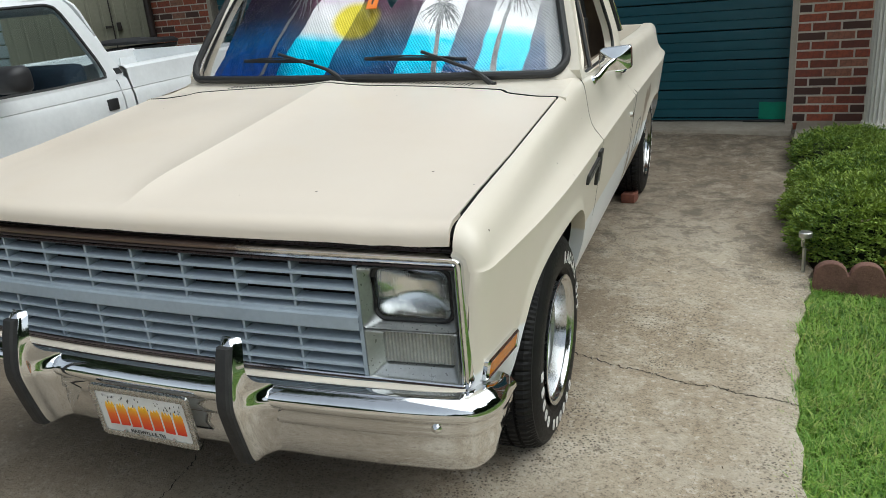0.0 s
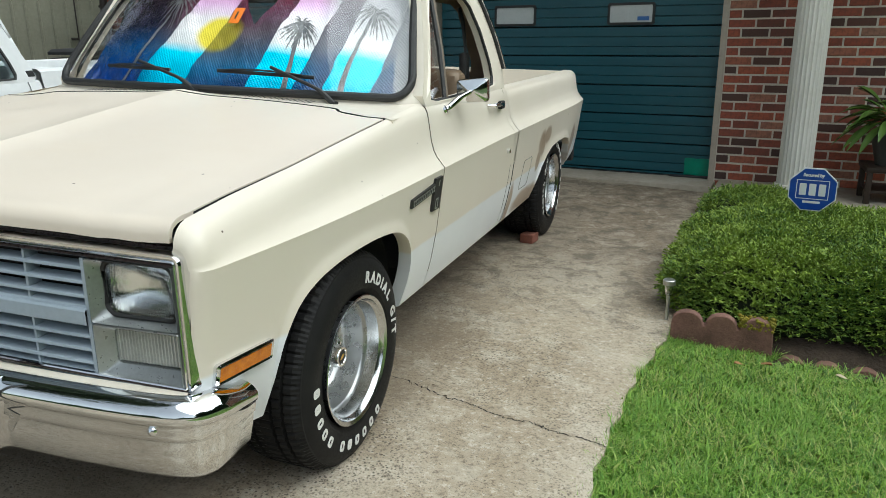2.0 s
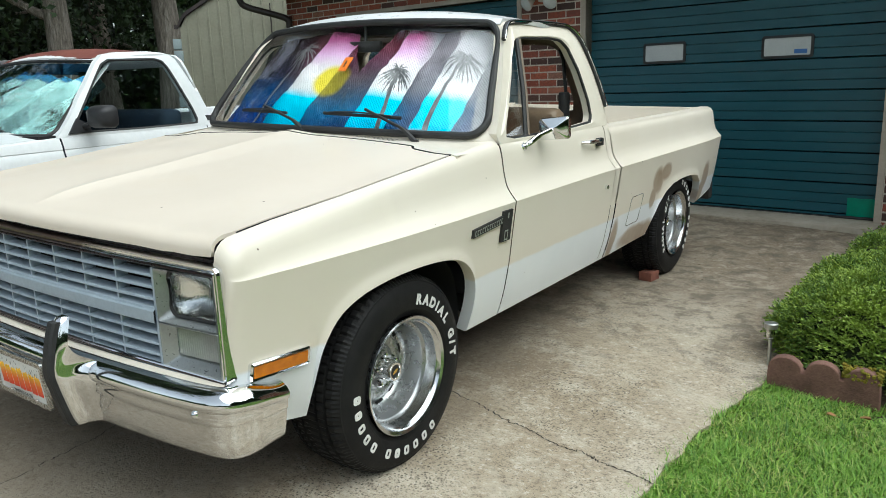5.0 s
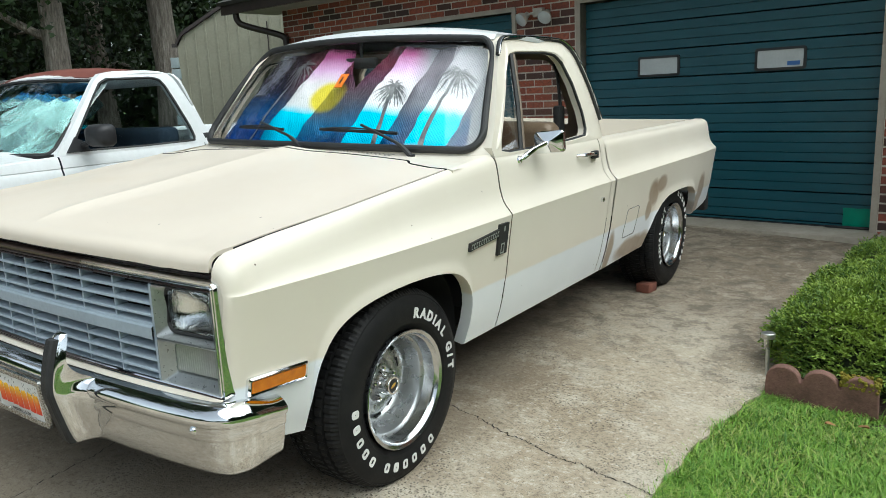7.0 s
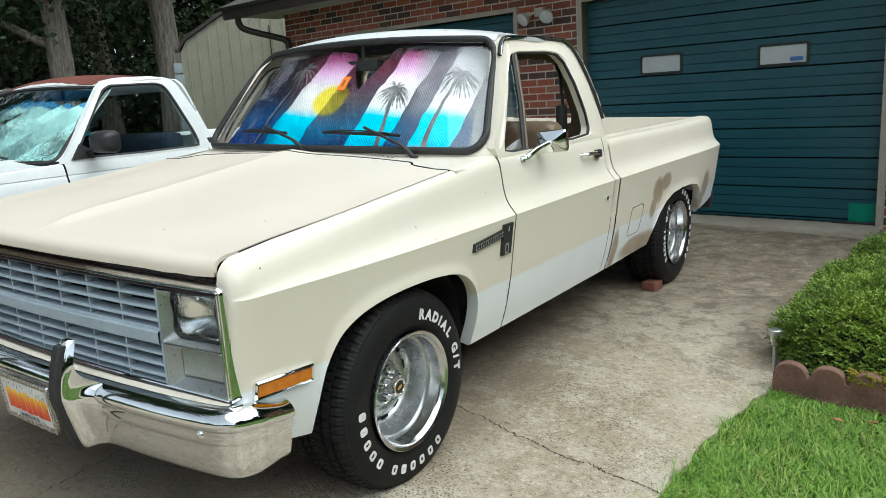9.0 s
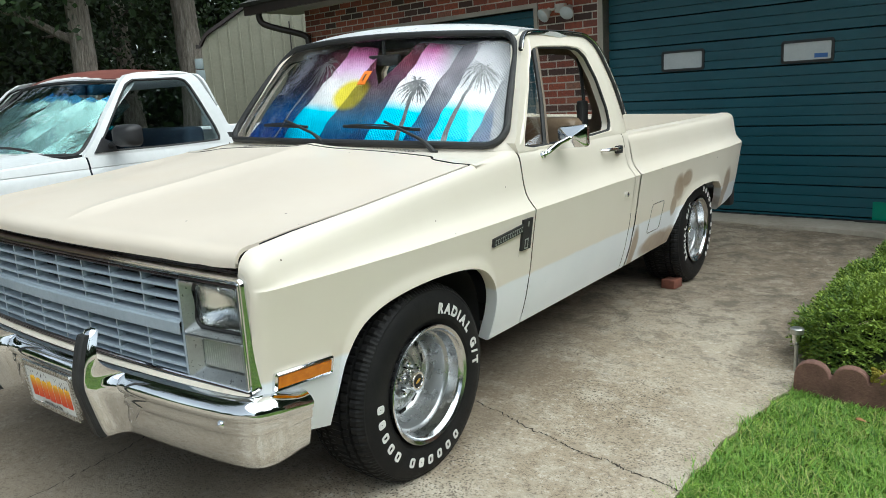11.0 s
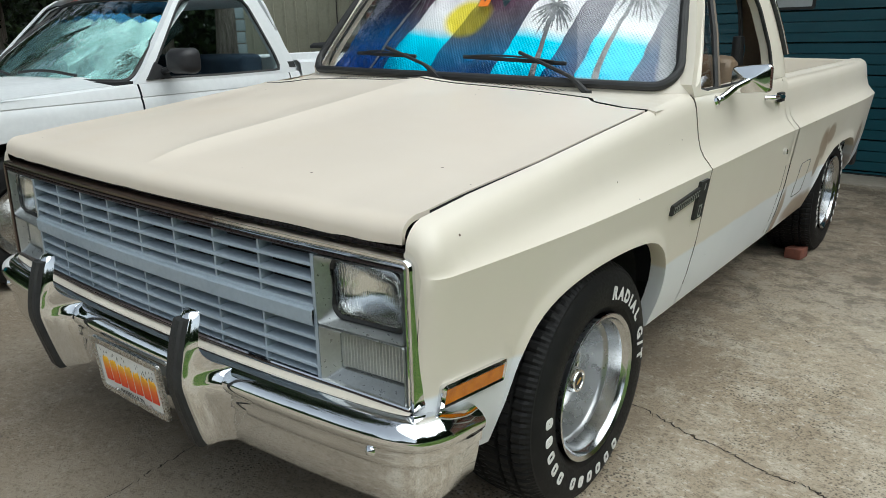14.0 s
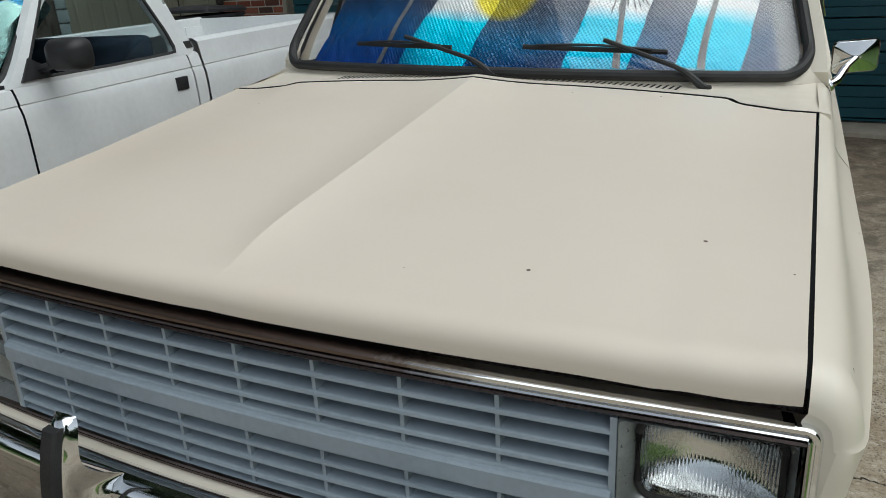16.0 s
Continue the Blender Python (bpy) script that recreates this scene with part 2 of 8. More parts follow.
LOW_X = [(0.30, 0.885), (0.36, 0.908), (0.45, 0.934), (0.58, 0.958), (0.75, 0.983), (0.84, 0.998)]
UPPER = [(0.0, 0.998), (0.06, 0.986), (0.16, 0.966), (0.26, 0.953), (0.42, 0.943), (0.6, 0.937), (0.78, 0.931), (0.87, 0.926), (0.93, 0.919), (0.97, 0.910), (1.0, 0.895)]
SHOULDER = [(0.0, 1.0), (0.05, 0.999), (0.16, 0.99), (0.35, 0.95), (0.6, 0.85), (0.8, 0.66), (0.92, 0.42), (1.0, 0.0)]
FENDER_TOP = [(-0.72, 0.935), (-0.66, 0.948), (-0.5, 0.968), (-0.2, 0.995), (0.1, 1.027), (0.4, 1.058), (0.71, 1.085)]


def crease_z(y):
    return 0.842 + 0.012 * max(0.0, min(1.0, (y - 0.3) / 1.2))


def nose_round(y):
    t = max(0.0, min(1.0, (-0.655 - y) / 0.05))
    return 1 - math.sqrt(1 - t * t)


def taper(y):
    if y < 0.1:
        return -0.045 * ((0.1 - y) / 0.8) ** 2 - 0.034 * nose_round(y)
    return -0.03 * ((y - 3.3) / 0.6) ** 2 if y > 3.3 else 0.0


def side_column(y, bottom, top, seam=None, n_low=13):
    """Points up the body side at y, from the sill to the belt or hood seam."""
    c = crease_z(y)
    pts = []
    for i in range(n_low):
        z = bottom + (c - bottom) * i / (n_low - 1)
        x = lerp_table(LOW_X, z * 0.84 / c)
        if FRONT_ARCH[0][0] <= y <= FRONT_ARCH[-1][0] or REAR_ARCH[0][0] <= y <= REAR_ARCH[-1][0]:
            # rolled flare round the wheel opening
            x += 0.011 * math.exp(-((z - bottom) / 0.028) ** 2) * max(0.0, min(1.0, (bottom - 0.36) / 0.15))
        pts.append((x + taper(y), y, z))
    for s, x in UPPER[1:]:
        z = c + (top - c) * s
        if seam is not None:
            if s == 1.0:
                x = seam
        if s < 1.0:
            flat_x = 0.992 - 0.010 * s if seam is None else seam - taper(y) + (0.994 + taper(y) - seam) * lerp_table(SHOULDER, s)
            edge = 0.22 * max(0.0, min(1.0, (y + 0.665) / 0.035)) + 0.78 * max(0.0, min(1.0, (y + 0.64) / 0.62))
            x = x * edge + flat_x * (1 - edge)
        pts.append((x + taper(y) * (1 if seam is None or s < 1 else 0.0), y, z))
    return pts


FRONT_ARCH = [(-0.415, 0.330), (-0.412, 0.46), (-0.395, 0.555), (-0.345, 0.635), (-0.265, 0.682), (-0.15, 0.708), (0.0, 0.718), (0.16, 0.712), (0.29, 0.690), (0.38, 0.640), (0.435, 0.56), (0.455, 0.46), (0.465, 0.345)]
FRONT_ARCH = [(p.x, p.y) for p in smooth_path([(a, b, 0) for a, b in FRONT_ARCH], 3)]
REAR_ARCH = [(2.49, 0.355), (2.51, 0.45), (2.56, 0.54), (2.65, 0.605), (2.77, 0.642), (2.95, 0.655), (3.15, 0.652), (3.29, 0.632), (3.38, 0.58), (3.43, 0.50), (3.45, 0.41)]


def side_panel(columns, seam_at=None, top_at=None, side=1, lip=True):
    bm = bmesh.new()
    rows = []
    for y, bottom in columns:
        col = side_column(y, bottom, top_at(y), seam_at(y) if seam_at else None)
        if lip:
            x, yy, z = col[0]
            col = [(x - 0.05, yy, z + 0.004), (x - 0.012, yy, z - 0.004)] + col
        rows.append([(side * p[0], p[1], p[2]) for p in col])
    loft(bm, rows, flip=side > 0)
    return bm


def arch_columns(arch):
    out = []
    for (a, za), (b, zb) in zip(arch, arch[1:]):
        out += [(a + (b - a) * k / 3, za + (zb - za) * k / 3) for k in range(3)]
    return out + [arch[-1]]


def hood_edge_x(y):
    return lerp_table([(-0.72, 0.880), (0.4, 0.893), (0.71, 0.888)], y)


fender_cols = [(-0.705, 0.46), (-0.7037, 0.458), (-0.70, 0.455), (-0.69, 0.45), (-0.675, 0.44), (-0.655, 0.425), (-0.63, 0.408), (-0.60, 0.392), (-0.57, 0.377), (-0.54, 0.363), (-0.50, 0.350), (-0.46, 0.340)] + arch_columns(FRONT_ARCH) + [(0.50, 0.345), (0.58, 0.345), (0.65, 0.345), (0.705, 0.345)]
door_cols = [(0.713 + 1.05 * i / 10, 0.345) for i in range(11)]
corner_cols = [(1.769, 0.345), (1.80, 0.345), (1.832, 0.347)]
bed_cols = [(1.848, 0.345), (1.9, 0.345), (2.1, 0.35), (2.3, 0.353), (2.42, 0.355)] + arch_columns(REAR_ARCH) + [(3.52, 0.415), (3.65, 0.425), (3.78, 0.44), (3.86, 0.455), (3.885, 0.46)]
fender_top = lambda y: lerp_table(FENDER_TOP, y) - 0.045 * nose_round(y)
for side in (1, -1):
    fender = part("fender", side_panel(fender_cols, hood_edge_x, fender_top, side), PAINT, truck, sharp=30)
    # front face of the fender round the lamp bezel
    col = side_column(*fender_cols[0][:1], fender_cols[0][1], fender_top(fender_cols[0][0]), hood_edge_x(fender_cols[0][0]))
    bm = bmesh.new()
    upper = [p for p in col if p[2] > 0.874]
    x_at = lerp_table(sorted((p[2], p[0]) for p in col), 0.874)
    loop = [(x_at, -0.704, 0.874)] + upper + [(0.874, -0.704, upper[-1][2] - 0.012), (0.874, -0.704, 0.874)]
    fill(bm, [(side * p[0], p[1], p[2]) for p in (loop if side < 0 else loop[::-1])])
    lower = [p for p in col if p[2] < 0.545]
    x_at = lerp_table(sorted((p[2], p[0]) for p in col), 0.545)
    loop = lower + [(x_at, -0.704, 0.545), (0.84, -0.700, 0.545), (0.84, -0.700, lower[0][2])]
    fill(bm, [(side * p[0], p[1], p[2]) for p in (loop if side < 0 else loop[::-1])])
    x_at2 = lerp_table(sorted((p[2], p[0]) for p in col), 0.874)
    mids = [p for p in col if 0.545 <= p[2] <= 0.874]
    loop = [(x_at, -0.704, 0.545)] + mids + [(x_at2, -0.704, 0.874), (0.893, -0.7035, 0.874), (0.893, -0.7035, 0.545)]
    fill(bm, [(side * p[0], p[1], p[2]) for p in (loop if side < 0 else loop[::-1])])
    part("fender_front", bm, PAINT, truck)
    door = part("door", side_panel(door_cols, None, lambda y: 1.088, side), PAINT, truck, sharp=30)
    part("cab_corner", side_panel(corner_cols, None, lambda y: 1.088, side), PAINT, truck, sharp=30)
    bed_side = part("bed_side", side_panel(bed_cols, None, lambda y: 1.062, side), PAINT, truck, "cream bed side with brown primer round the wheel arch", sharp=30)
    # rolled rail and inner wall of the bed
    bm = bmesh.new()
    rows = []
    for y in (1.85, 2.5, 3.2, 3.86):
        rows.append([(side * (x + taper(y)), y, z) for x, z in ((0.905, 1.062), (0.89, 1.068), (0.84, 1.068), (0.832, 1.06), (0.832, 1.02), (0.845, 1.0), (0.845, 0.62))])
    loft(bm, rows, flip=side > 0)
    part("bed_rail", bm, CREAM_PLAIN, truck)
    for arch, name in ((FRONT_ARCH, "wheel_well"), (REAR_ARCH, "wheel_well")):
        bm = bmesh.new()
        pts = arch_columns(arch)
        loft(bm, [[(side * 0.865, y, z + 0.004), (side * 0.55, y, z + 0.02)] for y, z in pts], flip=side < 0)
        cy = sum(p[0] for p in pts) / len(pts)
        fill(bm, [(side * 0.55, y, z + 0.02) for y, z in pts])
        part(name, bm, DARK, truck)

# hood with a centre ridge
def hood_z(x, y):
    w = hood_edge_x(y)
    u = abs(x) / w
    rise = 0.012 + 0.022 * max(0.0, min(1.0, (y + 0.7) / 1.1))
    width = 0.09 + 0.12 * max(0.0, min(1.0, (y + 0.7) / 1.1))
    ridge = 0.014 * max(0.0, 1 - abs(x + 0.05) / width) ** 1.8 * max(0.0, min(1.0, (y + 0.70) / 0.12))
    step = 0.004 * max(0.0, min(1.0, (u - 0.78) / 0.05)) * max(0.0, min(1.0, (-0.2 - y) / 0.4))
    shoulder = 0.009 * min(1.0, max(0.0, 1 - u) / (0.34 - 0.08 * max(0.0, min(1.0, (y + 0.7) / 1.1))))
    return lerp_table(FENDER_TOP, y) + rise * (1 - u * u) + ridge + step + shoulder - 0.006 + 0.008 * max(0.0, (u - 0.90) / 0.10)


def nose_y(x):
    return -0.705 - 0.05 * (1 - (x / 0.90) ** 2)


def hood_rear(u):
    """Back edge of the hood, with the jog near its corners."""
    u = abs(u)
    return 0.450 - 0.02 * u * u - 0.035 * max(0.0, min(1.0, (u - 0.765) / 0.03))


hx = sorted([math.copysign(abs(i / 44) ** 1.2, i) for i in range(-44, 45)] + [-0.0565 + 0.006 * i for i in range(-3, 4)])
bm = bmesh.new()
rows = []
for k in range(-9, 27):
    row = []
    for u in hx:
        nose = nose_y(u * 0.88)
        rear = hood_rear(u)
        if k < 0:
            a = (k + 9) / 9 * math.pi / 2
            y0 = nose + 0.072
            y = y0 - 0.072 * math.cos(a) ** 0.72
            x = u * (hood_edge_x(y0) - (0.0075 if u > 0 else 0.001))
            z = hood_z(x, y0) - 0.049 + 0.049 * math.sin(a) ** 0.8
            if k == -9:
                z -= 0.005
        else:
            y = nose + 0.072 + (rear - nose - 0.072) * k / 26
            x = u * (hood_edge_x(y) - (0.0075 if u > 0 else 0.001))
            z = hood_z(x, y)
        row.append((x, y, z))
    rows.append(row)
loft(bm, rows, flip=False)
part("hood", bm, HOOD_PAINT, truck, "faded cream hood with a centre ridge", sharp=40, thick=0.012)
# near-black strip along the hood's open edge, drawing the shade in the gap
bm = bmesh.new()
ys = [-0.62 + 1.0 * i / 30 for i in range(31)]
loft(bm, [[(hood_edge_x(y) - 0.0068, y, hood_z(hood_edge_x(y) - 0.008, y) + dz) for dz in (-0.013, -0.0035)] for y in ys], flip=True)
part("hood_seal", bm, DARK, truck)
# dark strips in the gaps under the hood edges, shade put into their colour
for side in (1, -1):
    bm = bmesh.new()
    ys = [-0.69 + 1.03 * i / 14 for i in range(15)]
    loft(bm, [[(side * (hood_edge_x(y) - 0.02), y, fender_top(y) - 0.012), (side * (hood_edge_x(y) + 0.001), y, fender_top(y) - 0.007)] for y in ys], flip=side < 0)
    part("hood_gap", bm, DARK, truck)

bm = bmesh.new()
loft(bm, [[(u * 0.885, hood_rear(u) - 0.03, hood_z(u * 0.88, hood_rear(u)) - 0.024), (u * 0.885, hood_rear(u) + 0.03, hood_z(u * 0.88, hood_rear(u)) - 0.022)] for u in [-1 + k / 32 for k in range(65)]], flip=True)
part("hood_gap", bm, DARK, truck)

# cowl panel
def glass_point(u, v):
    """A point of the windshield: u across -1..1, v up 0..1."""
    w = 0.872 + (0.742 - 0.872) * v
    y0, y1 = 0.535 + 0.155 * abs(u) ** 2.2, 0.935 + 0.115 * abs(u) ** 2.2
    z0, z1 = 1.112 - 0.012 * u * u, 1.586 - 0.026 * u * u
    bulge = 0.012 * math.sin(math.pi * v)
    w *= 1.022 if u < 0 else 1.0
    return (u * w, y0 + (y1 - y0) * v - bulge, z0 + (z1 - z0) * v + bulge * 0.6)


bm = bmesh.new()
rows = []
for i in range(97):
    u = -1 + i / 48
    y_front = hood_rear(u) + 0.008
    gx, gy, gz = glass_point(u, 0)
    x0 = u * 0.892
    zf = hood_z(x0 * 0.985, y_front)
    rows.append([(x0, y_front + 0.002, zf - 0.035), (x0, y_front, zf + 0.002), (x0 * 0.6 + gx * 0.4, y_front + (gy - y_front) * 0.45, zf + 0.002), (gx * 1.012, gy - 0.035, gz - 0.024), (gx * 1.01, gy + 0.02, gz - 0.012)])
rows = [[(p[0] * 1.03, p[1], p[2] - 0.006) for p in rows[0]]] + rows + [[(p[0] * 1.03, p[1], p[2] - 0.006) for p in rows[-1]]]
loft(bm, rows, flip=True)
part("cowl", bm, CREAM_PLAIN, truck)
# near-black strip on the cowl's front lip draws the shaded hood gap
bm = bmesh.new()
loft(bm, [[(u * 0.892, hood_rear(u) + 0.0065, hood_z(u * 0.878, hood_rear(u) + 0.008) + dz) for dz in (-0.03, 0.0012)] for u in [-1 + k / 48 for k in range(97)]], flip=True)
part("cowl_seal", bm, DARK, truck)

# windshield, gasket
bm = bmesh.new()
loft(bm, [[glass_point(-0.985 + 1.97 * i / 24, 0.02 + 0.96 * j / 10) for i in range(25)] for j in range(11)])
windshield = part("windshield", bm, GLASS, truck, sharp=80, thick=0.005)
windshield.visible_shadow = False


def rim_loop(f, n=14, r=0.10):
    """A rounded outline over u, v of the glass."""
    out = []
    for cu, cv, a0 in ((1 - r, 1 - 2.4 * r, 0), (-(1 - r), 1 - 2.4 * r, 90), (-(1 - r), 1.7 * r, 180), (1 - r, 1.7 * r, 270)):
        for k in range(n + 1):
            a = radians(a0 + 90 * k / n)
            out.append(f(cu + r * math.cos(a), cv + (2.4 if a0 < 180 else 1.7) * r * math.sin(a)))
    return out


def dense(points, step=0.05):
    out = []
    for p, q in zip(points, points[1:] + points[:1]):
        p, q = Vector(p), Vector(q)
        n = max(1, int((q - p).length / step))
        out += [p.lerp(q, k / n) for k in range(n)]
    return out


def glass_loop(grow=1.0):
    out = []
    uv = rim_loop(lambda u, v: (u, v, 0))
    for p in dense(uv, 0.08):
        out.append(glass_point(p[0] * grow, 0.5 + (p[1] - 0.5) * (1 + (grow - 1) * 2)))
    return out


bm = bmesh.new()
loop = [Vector(p) + Vector((math.copysign(0.007, p[0]) * min(1.0, abs(p[0]) / 0.7) ** 4, -0.009, 0.005)) for p in glass_loop()]
tube(bm, loop + loop[:2], 0.016, 10, cap=False)
part("windshield_gasket", bm, BLACK, truck, "black rubber windshield seal")
# pillar skin round the glass
bm = bmesh.new()
inner, outer = glass_loop(1.0), glass_loop(1.07)
loft(bm, [[a, (Vector(a) + Vector(b)) / 2, Vector(b) + Vector((0, 0.02, -0.004))] for a, b in zip(inner, outer)] + [[inner[0], (Vector(inner[0]) + Vector(outer[0])) / 2, Vector(outer[0]) + Vector((0, 0.02, -0.004))]])
part("windshield_frame", bm, CREAM_PLAIN, truck)

# greenhouse sides
def green_x(z):
    return lerp_table([(1.06, 0.92), (1.09, 0.915), (1.2, 0.895), (1.35, 0.853), (1.5, 0.797), (1.56, 0.762), (1.60, 0.72)], z)


SIDE_OUT = [(0.675, 1.075), (0.765, 1.21), (0.885, 1.39), (0.965, 1.50), (1.02, 1.552), (1.12, 1.574), (1.40, 1.580), (1.60, 1.578), (1.68, 1.565), (1.735, 1.50), (1.785, 1.33), (1.82, 1.17), (1.832, 1.075)]
WINDOW = [(0.775, 1.10), (0.825, 1.185), (0.925, 1.33), (1.01, 1.45), (1.06, 1.492), (1.14, 1.505), (1.42, 1.51), (1.53, 1.502), (1.585, 1.465), (1.625, 1.36), (1.655, 1.22), (1.662, 1.135), (1.64, 1.10), (1.45, 1.09), (1.1, 1.085), (0.81, 1.085)]


def ray_polygon(poly, c, a):
    """Where the ray from c at angle a leaves a closed outline."""
    d = (math.cos(a), math.sin(a))
    best = None
    for p, q in zip(poly, poly[1:] + poly[:1]):
        ex, ey = q[0] - p[0], q[1] - p[1]
        det = d[0] * -ey + d[1] * ex
        if abs(det) < 1e-9:
            continue
        wx, wy = p[0] - c[0], p[1] - c[1]
        t = (wx * -ey + wy * ex) / det
        s = (d[0] * wy - d[1] * wx) / det
        if t > 0 and -1e-6 <= s <= 1 + 1e-6 and (best is None or t > best):
            best = t
    return (c[0] + best * d[0], c[1] + best * d[1])


c0 = (1.32, 1.28)
angles = [2 * math.pi * k / 96 for k in range(96)]
closed_out = SIDE_OUT + [(1.3, 1.07)]
WIN_LOOP = [ray_polygon(WINDOW, c0, a) for a in angles]
OUT_LOOP = [ray_polygon(closed_out, c0, a) for a in angles]
for side in (1, -1):
    bm = bmesh.new()
    rows = []
    for (wy, wz), (oy, oz) in list(zip(WIN_LOOP, OUT_LOOP)) + [(WIN_LOOP[0], OUT_LOOP[0])]:
        my, mz = wy + (oy - wy) * 0.12, wz + (oz - wz) * 0.12
        rows.append([(side * (green_x(wz) - 0.05), wy, wz), (side * (green_x(wz) - 0.006), wy, wz), (side * (green_x(mz) + 0.004), my, mz), (side * (green_x(oz) + 0.002), oy, oz), (side * (green_x(oz) - 0.05), oy, oz)])
    loft(bm, rows, flip=side < 0)
    part("window_frame", bm, CREAM_PLAIN, truck)
    bm = bmesh.new()
    loop = [(side * (green_x(z) - 0.01), y, z) for y, z in WIN_LOOP]
    tube(bm, loop + loop[:2], 0.008, 6, cap=False)
    part("window_seal", bm, BLACK, truck)
    bm = bmesh.new()
    rail = [(side * (green_x(z) + 0.012), y, z) for y, z in ([(0.945, 1.495)] + SIDE_OUT[4:12] if side > 0 else SIDE_OUT[6:12])]
    tube(bm, smooth_path(rail, 5), 0.011, 8)
    part("drip_rail", bm, BLACK, truck, "black and chrome drip rail")
    bm = bmesh.new()
    tube(bm, [(p[0] + side * 0.009, p[1], p[2] + 0.002) for p in smooth_path(rail, 5)], 0.005, 6)
    part("drip_rail_trim", bm, CHROME, truck)

# roof
bm = bmesh.new()
rows = []
for j in range(15):
    v = j / 14
    row = []
    for i in range(31):
        u = -1 + i / 15
        gx, gy, gz = glass_point(u * 0.985, 1.035)
        front_y, front_z = gy + 0.006, gz + 0.012
        rear_y, rear_z = 1.74 - 0.04 * u * u, 1.56 - 0.02 * u ** 2
        x = u * (0.735 + 0.035 * math.sin(math.pi * min(1, v * 1.2)))
        y = front_y + (rear_y - front_y) * v
        crown = 0.050 * (1 - abs(u) ** 2.6) * (math.sin(math.pi * v) ** 0.5 if 0 < v < 1 else 0)
        z = front_z + (rear_z - front_z) * v + crown + 0.012 * math.sin(math.pi * v)
        row.append((x, y, z))
    if j == 0:
        rows.append([(x, y - 0.026, z - 0.024) for x, y, z in row])
    rows.append(row)
loft(bm, rows)
part("roof", bm, ROOF_WHITE, truck, "white painted roof", thick=0.02)

# back wall of the cab with its window
bm = bmesh.new()
bw = [(-0.74, 1.13), (0.74, 1.13), (0.77, 1.17), (0.70, 1.45), (0.65, 1.49), (-0.65, 1.49), (-0.70, 1.45), (-0.77, 1.17)]
bo = [(-0.90, 0.45), (0.90, 0.45), (0.91, 1.08), (0.80, 1.50), (0.72, 1.565), (-0.72, 1.565), (-0.80, 1.50), (-0.91, 1.08)]
wl = [ray_polygon(bw, (0, 1.3), a) for a in angles]
ol = [ray_polygon(bo, (0, 1.3), a) for a in angles]
back_y = lambda z: 1.83 - 0.20 * max(0.0, z - 1.08)
loft(bm, [[(x, back_y(z), z), (X, back_y(Z), Z)] for (x, z), (X, Z) in list(zip(wl, ol)) + [(wl[0], ol[0])]])
part("cab_back", bm, CREAM_PLAIN, truck, thick=0.03)
bm = bmesh.new()
fill(bm, [(x, back_y(z) - 0.01, z) for x, z in bw])
rear_glass = part("rear_window", bm, GLASS, truck, thick=0.004, sharp=0)
rear_glass.visible_shadow = False

# bed: floor, front wall, tailgate
bm = bmesh.new()
box(bm, (-0.845, 1.86, 0.60), (0.845, 3.86, 0.625))
for k in range(12):
    x = -0.77 + 0.14 * k
    box(bm, (x - 0.02, 1.87, 0.625), (x + 0.02, 3.85, 0.634))
part("bed_floor", bm, CREAM_PLAIN, truck)
bm = bmesh.new()
rounded_box(bm, (-0.845, 1.85, 0.60), (0.845, 1.885, 1.055), 0.008)
part("bed_front", bm, CREAM_PLAIN, truck)
bm = bmesh.new()
rounded_box(bm, (-0.845, 3.83, 0.52), (0.845, 3.875, 1.06), 0.01)
part("tailgate", bm, PAINT, truck)
for side in (1, -1):
    bm = bmesh.new()
    loft(bm, [[(side * (0.70), 2.55 + 0.9 * k / 10, 0.626), (side * 0.72, 2.55 + 0.9 * k / 10, 0.63 + 0.2 * math.sin(math.pi * k / 10) ** 0.5 if 0 < k < 10 else 0.63), (side * 0.846, 2.55 + 0.9 * k / 10, 0.63 + 0.2 * math.sin(math.pi * k / 10) ** 0.5 if 0 < k < 10 else 0.63)] for k in range(11)], flip=side < 0)
    part("inner_arch", bm, CREAM_PLAIN, truck)


# ---- truck: front end ----
def rrect(cx, cz, w, h, r, n=5):
    out = []
    for sx, sz, a0 in ((1, 1, 0), (-1, 1, 90), (-1, -1, 180), (1, -1, 270)):
        for k in range(n + 1):
            a = radians(a0 + 90 * k / n)
            out.append((cx + sx * (w / 2 - r) + r * math.cos(a), cz + sz * (h / 2 - r) + r * math.sin(a)))
    return out


def grille_y(x):
    x = abs(x)
    if x < 0.66:
        return -0.735 - 0.03 * (1 - (x / 0.66) ** 2)
    return -0.735 + 0.024 * (x - 0.66) / 0.245


bm = bmesh.new()
box(bm, (-0.655, -0.66, 0.42), (0.655, -0.64, 0.88))
box(bm, (-0.86, -0.60, 0.42), (0.86, -0.58, 0.88))
part("radiator_support", bm, DARK, truck)
grille = bmesh.new()
xs = [-0.640 + 1.280 * i / 32 for i in range(33)]
loft(grille, [[(x, grille_y(x) + dy, z) for dy, z in ((0.045, 0.7235), (0.002, 0.7215), (-0.007, 0.7190), (-0.010, 0.7150), (-0.010, 0.6835), (-0.007, 0.6795), (0.0, 0.6775), (0.045, 0.676))] for x in xs], flip=True)
grille = part("grille", grille, GRILLE, truck, "gray-blue plastic louvred grille", sharp=22)
